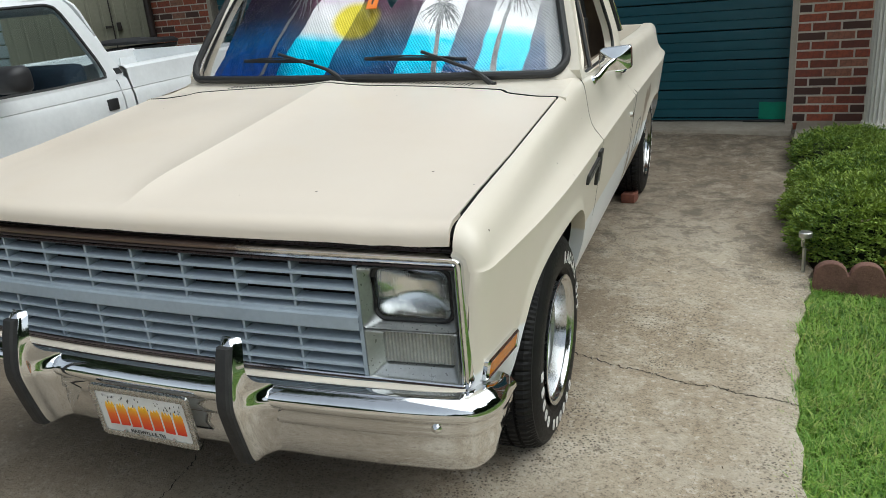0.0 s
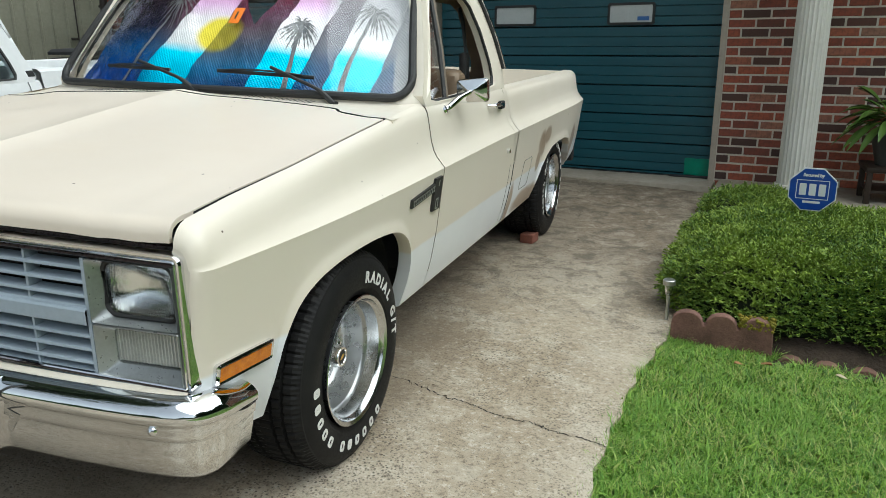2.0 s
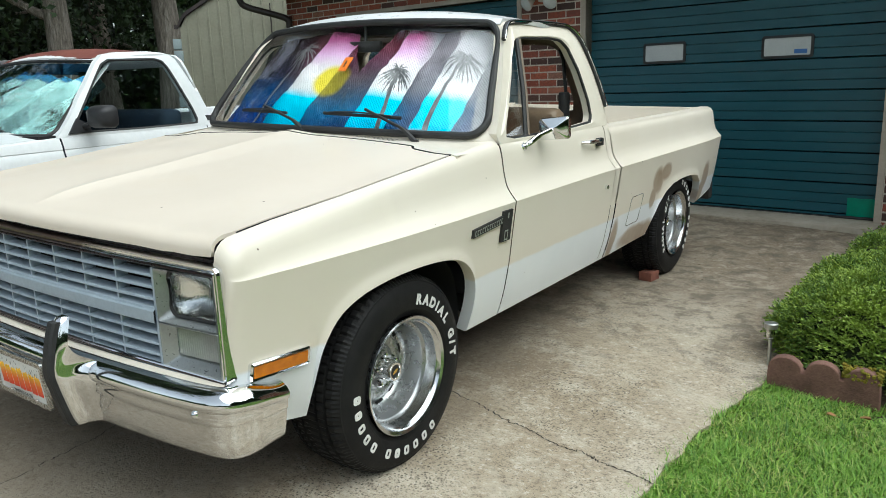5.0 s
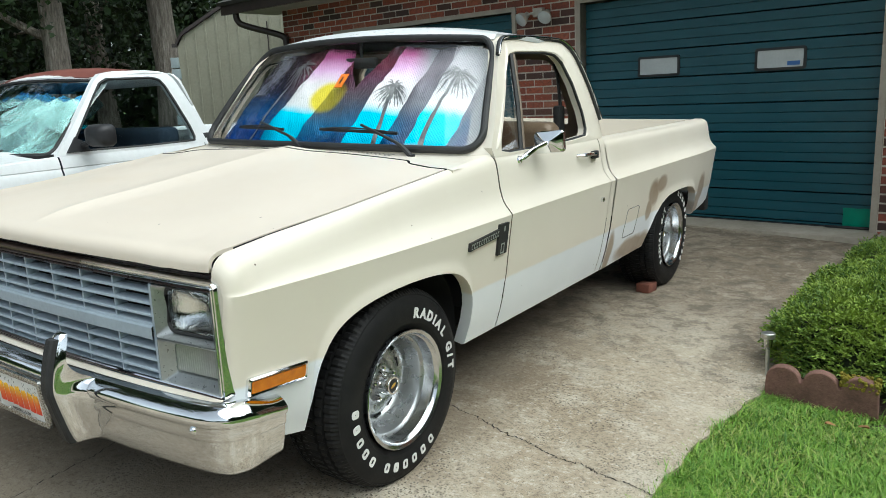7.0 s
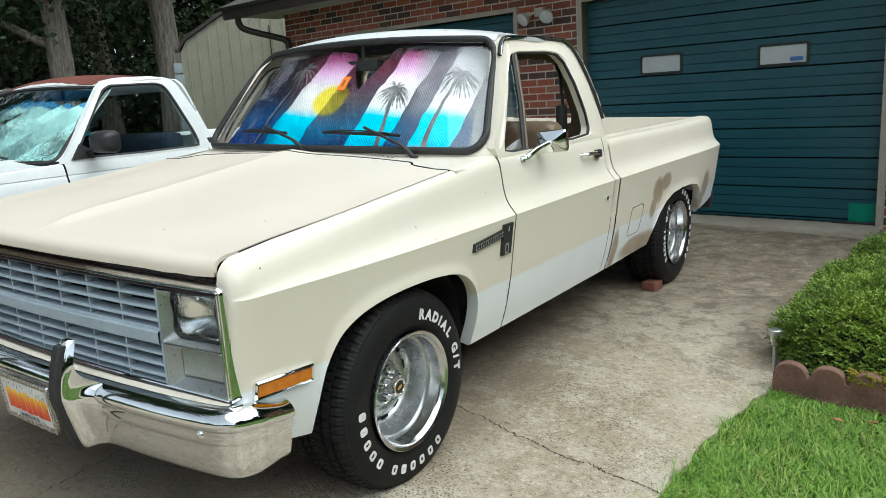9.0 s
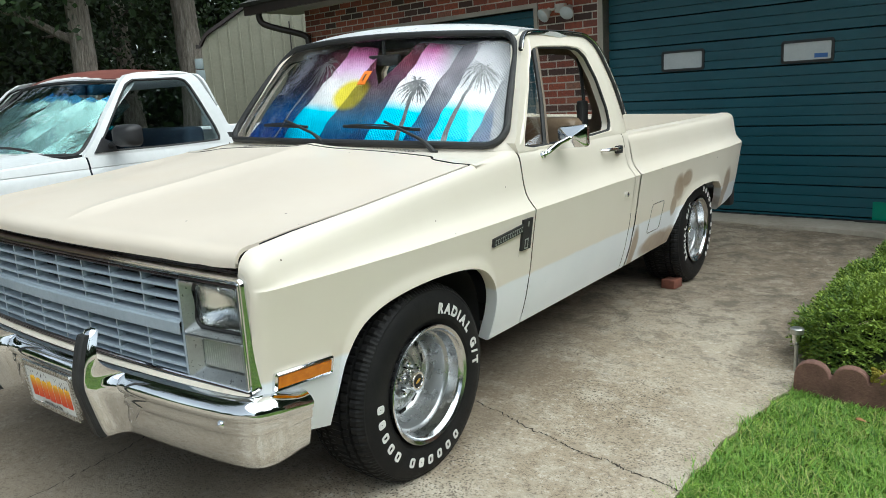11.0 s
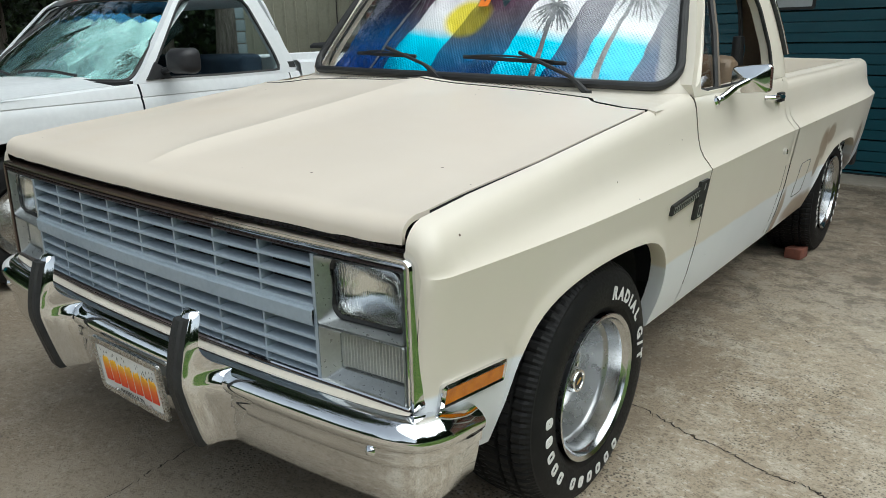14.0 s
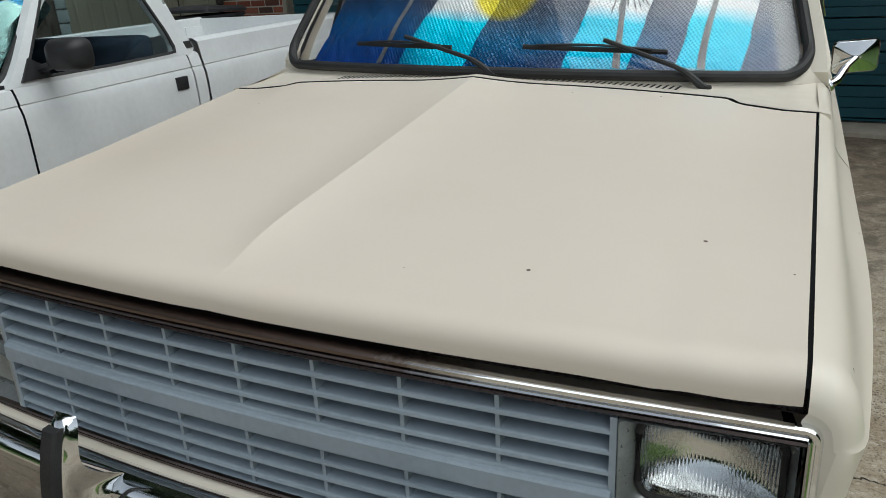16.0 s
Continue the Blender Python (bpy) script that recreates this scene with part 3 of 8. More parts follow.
# broad louvres, each with a rolled front lip
louvre = ((0.040, 0.0112), (0.010, 0.0096), (0.003, 0.0090), (0.0, 0.0074), (-0.001, 0.0015), (0.002, 0.0), (0.008, 0.0006), (0.010, 0.0030), (0.040, 0.0055), (0.040, 0.0112))
bm = bmesh.new()
loft(bm, [[(x, grille_y(x) + dy, z) for dy, z in louvre] for x in xs], flip=True)
slat_me = None
for z in (0.8140, 0.7790, 0.7440, 0.6430, 0.6095, 0.5760):
    if slat_me is None:
        ob = part("slat", bm, GRILLE, grille, sharp=14)
        slat_me = ob.data
    else:
        ob = new("slat", slat_me)
        ob.parent = grille
    ob.location = (0, 0, z)
# the lowest louvre of each bank closes on the bar and on the sill
for z0, z1 in ((0.7215, 0.7285), (0.5535, 0.5600)):
    bm = bmesh.new()
    loft(bm, [[(x, grille_y(x) + dy, z) for dy, z in ((0.042, z1 + 0.002), (0.010, z1), (0.002, z1 - 0.002), (0.0, z0), (0.042, z0 - 0.001))] for x in xs], flip=True)
    part("slat", bm, GRILLE, grille, sharp=14)
for k in range(7):
    x = -0.471 + 0.157 * k
    for z0, z1 in ((0.7215, 0.8490), (0.5534, 0.6782)):
        bm = bmesh.new()
        box(bm, (x - 0.0035, grille_y(x) + 0.004, z0), (x + 0.0035, grille_y(x) + 0.042, z1))
        part("grille_upright", bm, GRILLE, grille)
for side in (1, -1):
    bm = bmesh.new()
    box(bm, (side * 0.641 - 0.005, -0.738, 0.553), (side * 0.641 + 0.005, -0.68, 0.850))
    part("grille_end", bm, GRILLE, grille)
# chrome surround
bm = bmesh.new()
loop = []
for x, z in rrect(0, 0.709, 1.774, 0.308, 0.006, 4):
    loop.append((x, z))
full = dense([(x, z, 0) for x, z in loop], 0.04)
sec = [(-0.006, -0.003), (-0.008, 0.0), (-0.006, 0.0025), (-0.001, 0.0035), (-0.001, 0.0055), (-0.005, 0.0065), (-0.005, 0.012), (0.001, 0.015), (0.03, 0.016), (0.03, -0.003), (-0.006, -0.003)]
rows = []
for i, p in enumerate(full + full[:1]):
    a, b = full[(i - 1) % len(full)], full[(i + 1) % len(full)]
    d = (b - a).normalized()
    out = Vector((d.y, -d.x, 0))
    rows.append([(p.x + out.x * o, grille_y(p.x) + yy, p.y + out.y * o) for yy, o in sec])
loft(bm, rows)
WORN = shader("worn_surround", (0.3, 0.26, 0.24), 0.2, 1.0)
worn_at = node(WORN, "ShaderNodeSeparateXYZ")
wire(WORN, coords(WORN), worn_at.inputs[0])
worn_fac = ramp(WORN, math_of(WORN, "ADD", worn_at.outputs[0], math_of(WORN, "MULTIPLY", math_of(WORN, "SUBTRACT", noise_of(WORN, 9, 5, 0.7), 0.5), 0.5)), [(0.28, gray(0)), (0.46, gray(1))])
wire(WORN, mixed(WORN, worn_fac, (0.20, 0.155, 0.14), (0.82, 0.83, 0.84)), bsdf(WORN).inputs["Base Color"])
wire(WORN, mixed(WORN, worn_fac, gray(0.34), gray(0.06)), bsdf(WORN).inputs["Roughness"])
part("grille_surround", bm, WORN, truck, "grille surround, its chrome worn brown")
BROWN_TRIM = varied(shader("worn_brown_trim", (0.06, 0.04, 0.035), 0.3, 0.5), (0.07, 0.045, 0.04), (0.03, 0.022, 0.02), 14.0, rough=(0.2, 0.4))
for z0, z1, dz in ((0.849, 0.856, 0), (0.543, 0.556, 0)):
    bm = bmesh.new()
    loft(bm, [[(x, grille_y(x) + dy, z) for dy, z in ((0.04, z1), (-0.003, z1), (-0.006, (z0 + z1) / 2), (-0.003, z0), (0.04, z0))] for x in [-0.885 + 1.77 * i / 40 for i in range(41)]], flip=True)
    part("trim_strip", bm, BROWN_TRIM, truck, "worn brown trim strip")
# dark strip standing in for the shadow under the hood lip
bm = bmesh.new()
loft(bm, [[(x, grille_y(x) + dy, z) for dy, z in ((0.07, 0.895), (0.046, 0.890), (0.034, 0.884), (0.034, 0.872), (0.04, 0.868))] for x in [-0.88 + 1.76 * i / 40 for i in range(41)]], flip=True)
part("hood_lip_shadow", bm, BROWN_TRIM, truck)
# the whole front bows up a little in the middle, as the hood does
crowned = set()
for ob in truck.children_recursive:
    if ob.name.split(".")[0] in ("grille", "slat", "grille_upright", "grille_surround", "trim_strip", "hood_lip_shadow") and ob.data.name not in crowned:
        crowned.add(ob.data.name)
        for v in ob.data.vertices:
            v.co.z += 0.011 * (1 - (v.co.x / 0.9) ** 2)
LENS = shader("lamp_glass", (0.96, 0.98, 0.97), 0.03)
bsdf(LENS).inputs["Transmission Weight"].default_value = 1.0
bsdf(LENS).inputs["IOR"].default_value = 1.2
lens_at = node(LENS, "ShaderNodeSeparateXYZ")
wire(LENS, coords(LENS), lens_at.inputs[0])
flute = math_of(LENS, "ADD", math_of(LENS, "SINE", math_of(LENS, "MULTIPLY", lens_at.outputs[0], 1300.0)), math_of(LENS, "MULTIPLY", math_of(LENS, "SINE", math_of(LENS, "MULTIPLY", lens_at.outputs[2], 260.0)), 0.6))
bump(LENS, flute, 0.9, 0.0009)
REFLECTOR = varied(shader("silvered_reflector", (0.9, 0.91, 0.91), 0.06, 1.0), (0.90, 0.91, 0.91), (0.78, 0.79, 0.79), 18.0, rough=(0.04, 0.12))
bump(REFLECTOR, noise_of(REFLECTOR, 14, 1), 0.12, 0.01)
RIB = varied(shader("ribbed_lens", (0.5, 0.51, 0.49), 0.12, 0.4), (0.58, 0.59, 0.57), (0.40, 0.41, 0.40), 20.0)
for side in (1, -1):
    for (cz, h), (lx, lz, lw, lh, lr) in (((0.7705, 0.157), (0.767, 0.775, 0.200, 0.143, 0.03)), ((0.621, 0.138), (0.768, 0.628, 0.174, 0.088, 0.008))):
        outer, inner = rrect(0.761, cz, 0.230, h, 0.006), rrect(lx, lz, lw, lh, lr)
        bm = bmesh.new()
        rows = []
        for (ox, oz), (ix, iz) in list(zip(outer, inner)) + [(outer[0], inner[0])]:
            oy, iy = grille_y(ox), grille_y(ix)
            mx, mz = ox + (ix - ox) * 0.10, oz + (iz - oz) * 0.10
            rows.append([(side * ox, oy + 0.03, oz), (side * ox, oy, oz), (side * mx, oy - 0.003, mz), (side * (ix + (ox - ix) * 0.12), iy + 0.022, iz + (oz - iz) * 0.12), (side * ix, iy + 0.026, iz), (side * ix, iy + 0.06, iz)])
        loft(bm, rows, flip=side < 0)
        bezel = part("headlight_bezel" if lh > 0.1 else "parking_lamp_bezel", bm, BEZEL, truck, "dull silver lamp bezel", sharp=30)
        bm = bmesh.new()
        if lh > 0.1:
            gl = rrect(lx, lz, lw - 0.010, lh - 0.010, 0.026)
            tube(bm, [(side * x, grille_y(x) + 0.026, z) for x, z in gl + gl[:1]], 0.006, 8, cap=False)
            part("headlight_ring", bm, BLACK, bezel)
            bm = bmesh.new()
            rows = []
            edge_loop = rrect(lx, lz, lw - 0.014, lh - 0.014, 0.026)
            rows.append([(side * x, grille_y(lx) + 0.024, z) for x, z in edge_loop])
            for k in range(15):
                s = 1 - k / 14.3
                ring = [(lx + (x - lx) * s, lz + (z - lz) * s) for x, z in edge_loop]
                rows.append([(side * x, grille_y(lx) + 0.036 + 0.052 * (1 - (((x - lx) / 0.094) ** 2 + ((z - lz) / 0.070) ** 2) / 2), z) for x, z in ring])
            made = loft(bm, rows, closed=True, flip=side > 0)
            bm.faces.new(made[-1] if side > 0 else made[-1][::-1])
            part("headlight_reflector", bm, REFLECTOR, bezel)
            bm = bmesh.new()
            rows = []
            for k in range(7):
                s = 1 - k / 6.2
                rows.append([(side * (lx + (x - lx) * s), grille_y(lx + (x - lx) * s) + 0.026 - 0.016 * (1 - s * s * ((x - lx) / 0.094) ** 2) * (1 - s * s * ((z - lz) / 0.066) ** 2), lz + (z - lz) * s) for x, z in rrect(lx, lz, lw - 0.012, lh - 0.012, 0.026)])
            made = loft(bm, rows, closed=True, flip=side < 0)
            bm.faces.new(made[-1] if side < 0 else made[-1][::-1])
            bmesh.ops.recalc_face_normals(bm, faces=bm.faces[:])
            if sum(f.normal.y for f in bm.faces) > 0:
                bmesh.ops.reverse_faces(bm, faces=bm.faces[:])
            lens = part("headlight_lens", bm, LENS, bezel)
            lens.visible_shadow = False
        else:
            rows = []
            for k in range(81):
                x = lx - lw / 2 + lw * k / 80
                yy = grille_y(x) + 0.03 + (0.0, 0.0045, 0.0055, 0.0045)[k % 4]
                rows.append([(side * x, yy + 0.02, lz + lh / 2), (side * x, yy, lz + lh / 2 - 0.004), (side * x, yy, lz - lh / 2 + 0.004), (side * x, yy + 0.02, lz - lh / 2)])
            loft(bm, rows, flip=side > 0)
            part("parking_lamp_lens", bm, RIB, bezel, "clear ribbed parking lamp lens", sharp=10)
    # side marker
    bm = bmesh.new()
    def side_at(y, z, out):
        return (side * (lerp_table(LOW_X, z) + taper(y) + out), y, z)
    ym, zm, w, h = -0.553, 0.563, 0.212, 0.060
    def mark(y, z, out):
        return side_at(y, z - (y - ym) * 0.045, out)
    ro, ri = rrect(ym, zm, w, h, 0.008), rrect(ym, zm, w - 0.02, h - 0.022, 0.004)
    loft(bm, [[mark(a, b, -0.004), mark(a, b, 0.010), mark((a + c) / 2, (b + d) / 2, 0.015), mark(c, d, 0.010)] for (a, b), (c, d) in list(zip(ro, ri)) + [(ro[0], ri[0])]], flip=side > 0)
    marker = part("side_marker", bm, CHROME, truck, "chrome-framed amber side marker lamp")
    bm = bmesh.new()
    fill(bm, [mark(a, b, 0.012) for a, b in (ri if side < 0 else ri[::-1])])
    part("amber_lens", bm, AMBER, marker, "amber plastic lens")

# cream filler below the grille
bm = bmesh.new()
loft(bm, [[(x, grille_y(x) + dy, z) for dy, z in ((0.05, 0.551), (-0.006, 0.549), (-0.014, 0.544), (-0.032, 0.534), (-0.045, 0.515), (-0.045, 0.45), (0.05, 0.42))] for x in [-0.89 + 1.78 * i / 30 for i in range(31)]], flip=True)
part("filler_panel", bm, CREAM_PLAIN, truck)

# bumper
BUMPER_PATH = [(0.0, -0.838), (0.2, -0.836), (0.4, -0.828), (0.6, -0.815), (0.75, -0.80), (0.85, -0.785), (0.905, -0.768), (0.940, -0.742), (0.962, -0.70), (0.972, -0.655), (0.978, -0.56)]
BUMPER_SEC = [(-0.062, 0.524), (-0.054, 0.537), (-0.040, 0.542), (-0.024, 0.539), (-0.008, 0.529), (0.002, 0.515), (0.003, 0.505), (0.0, 0.495), (-0.004, 0.491), (-0.006, 0.488), (-0.007, 0.470), (-0.009, 0.452), (-0.013, 0.448), (-0.015, 0.444), (-0.018, 0.41), (-0.030, 0.352), (-0.04, 0.340), (-0.07, 0.343)]
half = smooth_path([(x, y, 0) for x, y in BUMPER_PATH], 4)
full = [Vector((-p.x, p.y, 0)) for p in half[:0:-1]] + half
rows = []
for i, p in enumerate(full):
    d = (full[min(i + 1, len(full) - 1)] - full[max(i - 1, 0)]).normalized()
    out = Vector((d.y, -d.x, 0))
    e = max(0.0, (abs(p.x) - 0.92) / 0.04) * max(0.0, min(1.0, (p.y + 0.70) / 0.12))
    row = []
    for o, z in BUMPER_SEC:
        z2 = z if e <= 0 else z - 0.022 * e * max(0.0, (z - 0.40) / 0.14)
        row.append((p.x + out.x * (o - 0.012 * e), p.y + out.y * o, z2))
    rows.append(row)
bm = bmesh.new()
loft(bm, rows, flip=True)
bumper = part("front_bumper", bm, CHROME, truck, "chrome wraparound front bumper", sharp=40, thick=0.006)
for x in (0.835, -0.835):
    bm = bmesh.new()
    lathe(bm, [(0.0, 0.0), (0.004, 0.010), (0.010, 0.014), (0.022, 0.0145)], 16, "Y", Matrix.Translation((x, -0.795, 0.474)))
    part("bumper_bolt", bm, CHROME, bumper)
for side in (1, -1):
    # a slim horn that flares out on to the bumper's face
    sect = [(0.345, -0.862, -0.785, 0.025, 0.078), (0.36, -0.872, -0.792, 0.025, 0.084), (0.45, -0.896, -0.814, 0.024, 0.094), (0.49, -0.905, -0.822, 0.024, 0.098), (0.515, -0.910, -0.820, 0.024, 0.096), (0.532, -0.911, -0.806, 0.023, 0.086), (0.546, -0.910, -0.805, 0.023, 0.068), (0.566, -0.907, -0.846, 0.022, 0.048), (0.60, -0.900, -0.872, 0.021, 0.039), (0.64, -0.889, -0.864, 0.020, 0.036), (0.675, -0.876, -0.852, 0.019, 0.033), (0.688, -0.866, -0.848, 0.014, 0.026)]
    curve = np.array(sect)
    steps = np.interp(np.linspace(0, 1, 45), np.linspace(0, 1, len(sect)), curve[:, 0])
    fine = np.stack([steps] + [np.interp(steps, curve[:, 0], curve[:, k]) for k in range(1, 5)], -1)
    for _ in range(4):
        fine[1:-1] = (fine[:-2] + 2 * fine[1:-1] + fine[2:]) / 4
    bm = bmesh.new()
    rows = []
    for z, yf, yb, wf, wb in fine.tolist():
        c = 0.345 * side
        bend = max(0.0, min(1.0, (0.58 - z) / 0.06))
        wing = [(wf + (wb - wf) * (k / 6) ** (1.15 + 0.75 * bend), yf + 0.008 + (yb - yf - 0.008) * (k / 6) ** (1.0 - 0.15 * bend)) for k in range(7)]
        rows.append([(c - x, y, z) for x, y in wing[::-1]] + [(c - wf + 0.006, yf, z), (c + wf - 0.006, yf, z)] + [(c + x, y, z) for x, y in wing])
    loft(bm, rows, closed=True, caps=True)
    guard = part("bumper_guard", bm, CHROME, bumper, "chrome bumper guard", sharp=60)
    bm = bmesh.new()
    rows = []
    for z, yf, yb, wf, wb in sect[:-1]:
        c = 0.345 * side
        w = 0.019
        rows.append([(c - w, yf + 0.004, z), (c - w, yf - 0.010, z), (c - w + 0.006, yf - 0.016, z), (c + w - 0.006, yf - 0.016, z), (c + w, yf - 0.010, z), (c + w, yf + 0.004, z)])
    loft(bm, rows, closed=True, caps=True)
    part("rubber_pad", bm, BLACK, guard, "black rubber pad")

# souvenir plate: frame, white face, banded lettering blocks
plate_m = pose(0.018, -0.852, 0.415, 6, 0, 0)
bm = bmesh.new()
po, pi = rrect(0, 0, 0.325, 0.168, 0.012), rrect(0, 0, 0.292, 0.132, 0.008)
loft(bm, [[(a, 0.006, b), (a, -0.004, b), ((a + c) / 2, -0.007, (b + d) / 2), (c, -0.004, d), (c, 0.002, d)] for (a, b), (c, d) in list(zip(po, pi)) + [(po[0], pi[0])]], flip=False)
plate_frame = part("plate_frame", bm, DULL_CHROME, bumper, "worn chrome plate frame")
plate_frame.matrix_basis = plate_m
PLATE_WHITE = varied(shader("plate_white", (0.8, 0.8, 0.78), 0.35), (0.82, 0.82, 0.80), (0.7, 0.69, 0.66), 12.0)
bm = bmesh.new()
rounded_box(bm, (-0.152, -0.001, -0.074), (0.152, 0.003, 0.074), 0.0008)
plate = part("souvenir_plate", bm, PLATE_WHITE, plate_frame, "white souvenir plate with a flame-coloured band")
FLAME = shader("flame_print", (0.8, 0.2, 0.02), 0.4)
sep = node(FLAME, "ShaderNodeSeparateXYZ")
wire(FLAME, coords(FLAME), sep.inputs[0])
wire(FLAME, ramp(FLAME, math_of(FLAME, "MULTIPLY", math_of(FLAME, "ADD", sep.outputs[2], 0.07), 7.14), [(0.2, (0.72, 0.03, 0.015)), (0.45, (0.85, 0.16, 0.02)), (0.66, (0.9, 0.5, 0.03)), (0.9, (0.85, 0.62, 0.1))]), bsdf(FLAME).inputs["Base Color"])
bm = bmesh.new()
rng = random.Random(5)
for k in range(7):
    x = -0.123 + 0.0375 * k
    top = 0.012 + rng.uniform(0, 0.008)
    pts = [(x, -0.0035, -0.042), (x + 0.0290, -0.0035, -0.042 + rng.uniform(-0.003, 0.003))]
    n = 7
    for j in range(n):
        t = j / (n - 1)
        pts.append((x + 0.0290 * (1 - t), -0.0035, top + (0.014 if j % 2 else 0.0) + rng.uniform(-0.003, 0.003)))
    fill(bm, pts, (0, 0.003, 0))
part("flame_band", bm, FLAME, plate_frame, "red to yellow flame blocks")
INK = shader("black_print", (0.02, 0.02, 0.02), 0.5)
bm = bmesh.new()
for k in range(40):
    x = rng.uniform(-0.135, 0.135)
    z = rng.uniform(0.022, 0.052)
    s = rng.uniform(0.002, 0.0045)
    fill(bm, [(x, -0.0042, z), (x + s, -0.0042, z + s * 0.3), (x + s * 0.8, -0.0042, z + s * 2.2), (x + s * 0.2, -0.0042, z + s * 1.2)])
tagged(part("small_print", bm, INK, plate_frame, "dark specks above the flames"), kind="stuff")
for x in (-0.08, 0.085):
    bm = bmesh.new()
    lathe(bm, [(-0.010, 0.0), (-0.009, 0.005), (-0.003, 0.006)], 10, "Y", Matrix.Translation((x, 0, -0.063)))
    part("plate_bolt", bm, DULL_CHROME, plate_frame)


# ---- truck: wheels ----
def letter(char, size):
    """The outline mesh of one character, lying in x and y."""
    cu = bpy.data.curves.new("letter", "FONT")
    cu.body, cu.size, cu.extrude, cu.align_x = char, size, 0.0, "CENTER"
    cu.offset = size * 0.065
    ob = bpy.data.objects.new("letter", cu)
    scene.collection.objects.link(ob)
    me = bpy.data.meshes.new_from_object(ob.evaluated_get(bpy.context.evaluated_depsgraph_get()))
    bpy.data.objects.remove(ob)
    b = bmesh.new()
    b.from_mesh(me)
    bpy.data.meshes.remove(me)
    return b


bm = bmesh.new()
x = -0.058
for ch in "NASHVILLE,TN":
    wide = 0.005 if ch in "I," else 0.0105
    add(bm, letter(ch, 0.0145), Matrix.Translation((x + wide / 2, -0.0042, -0.061)) @ pose(0, 0, 0, 90, 0, 0))
    x += wide
tagged(part("plate_lettering", bm, INK, plate_frame, "small black town name"), kind="stuff")

TYRE_W = 0.255


def tyre_mesh(flat):
    """Tyre about the x axis, outer face at x = 0; flattened where it stands."""
    bm = bmesh.new()
    side_prof = [(-0.018, 0.207), (-0.004, 0.215), (0.006, 0.235), (0.010, 0.262), (0.010, 0.290), (0.004, 0.314), (-0.006, 0.330), (-0.007, 0.335), (-0.016, 0.344)]
    tread = [(-0.028, 0.352), (-0.050, 0.356), (-0.052, 0.347), (-0.060, 0.347), (-0.062, 0.358), (-0.086, 0.360), (-0.088, 0.350), (-0.096, 0.350), (-0.098, 0.360), (-0.120, 0.360)]
    prof = side_prof + tread
    prof = prof + [(-TYRE_W - (x + 0.0), r) for x, r in prof[::-1]]
    n = 288
    rows = []
    for i in range(n):
        a = 2 * math.pi * i / n
        row = []
        for k, (x, r) in enumerate(prof):
            rr = r
            if r > 0.3505 and (i + (k // 4) * 2) % 4 < 1:
                rr = r - 0.006
            if 0.336 < r <= 0.3505 and i % 2 == 0:
                rr = r - 0.0035
            y, z = rr * math.cos(a), rr * math.sin(a)
            if z < -flat:
                k2 = (-flat - z)
                z = -flat + 0.0005
                x = x + (0.25 * k2 if x > -0.12 else -0.25 * k2)
            row.append((x, y, z))
        rows.append(row)
    rows.append(rows[0])
    made = [[bm.verts.new(p) for p in row] for row in rows[:-1]]
    made.append(made[0])
    for a, b in zip(made, made[1:]):
        for j in range(len(prof) - 1):
            bm.faces.new((a[j], a[j + 1], b[j + 1], b[j]))
    bmesh.ops.recalc_face_normals(bm, faces=bm.faces[:])
    return bm


def ring_text(bm, word, start, step, radius, size, as_bars, side):
    """Characters round the sidewall, read clockwise from the outside."""
    a = start
    wide = lambda c: 0.55 if c == "I" else 0.75 if c in "/ " else 1.0
    for ch, after in zip(word, word[1:] + "X"):
        if ch != " ":
            th = radians(a)
            m = Matrix(((0, 0, 1, 0), (math.cos(th - math.pi / 2), math.cos(th), 0, 0), (math.sin(th - math.pi / 2), math.sin(th), 0, 0), (0, 0, 0, 1)))
            m = Matrix.Translation((0.0125, radius * math.cos(th), radius * math.sin(th))) @ m
            if as_bars:
                b = bmesh.new()
                # a plain rounded ring, or for Y a plain rounded bar
                w, h = size * 0.66, size * 0.80
                o = rrect(0, h / 2, w, h, w * 0.34, 4)
                n_ = rrect(0, h / 2, w * (0.34 if ch == "X" else 0.18), h * (0.46 if ch == "X" else 0.16), w * 0.08, 4)
                loft(b, [[(p[0], p[1], -0.001), (p[0], p[1], 0.0005), (q[0], q[1], 0.0005), (q[0], q[1], -0.001)] for p, q in list(zip(o, n_)) + [(o[0], n_[0])]])
            else:
                b = letter(ch, size)
            add(bm, b, m)
        a -= step * (wide(ch) + wide(after)) / 2


TRIM_RING = varied(shader("brushed_trim", (0.6, 0.61, 0.62), 0.22, 1.0), (0.66, 0.67, 0.68), (0.60, 0.61, 0.62), 2.0, rough=(0.14, 0.22))


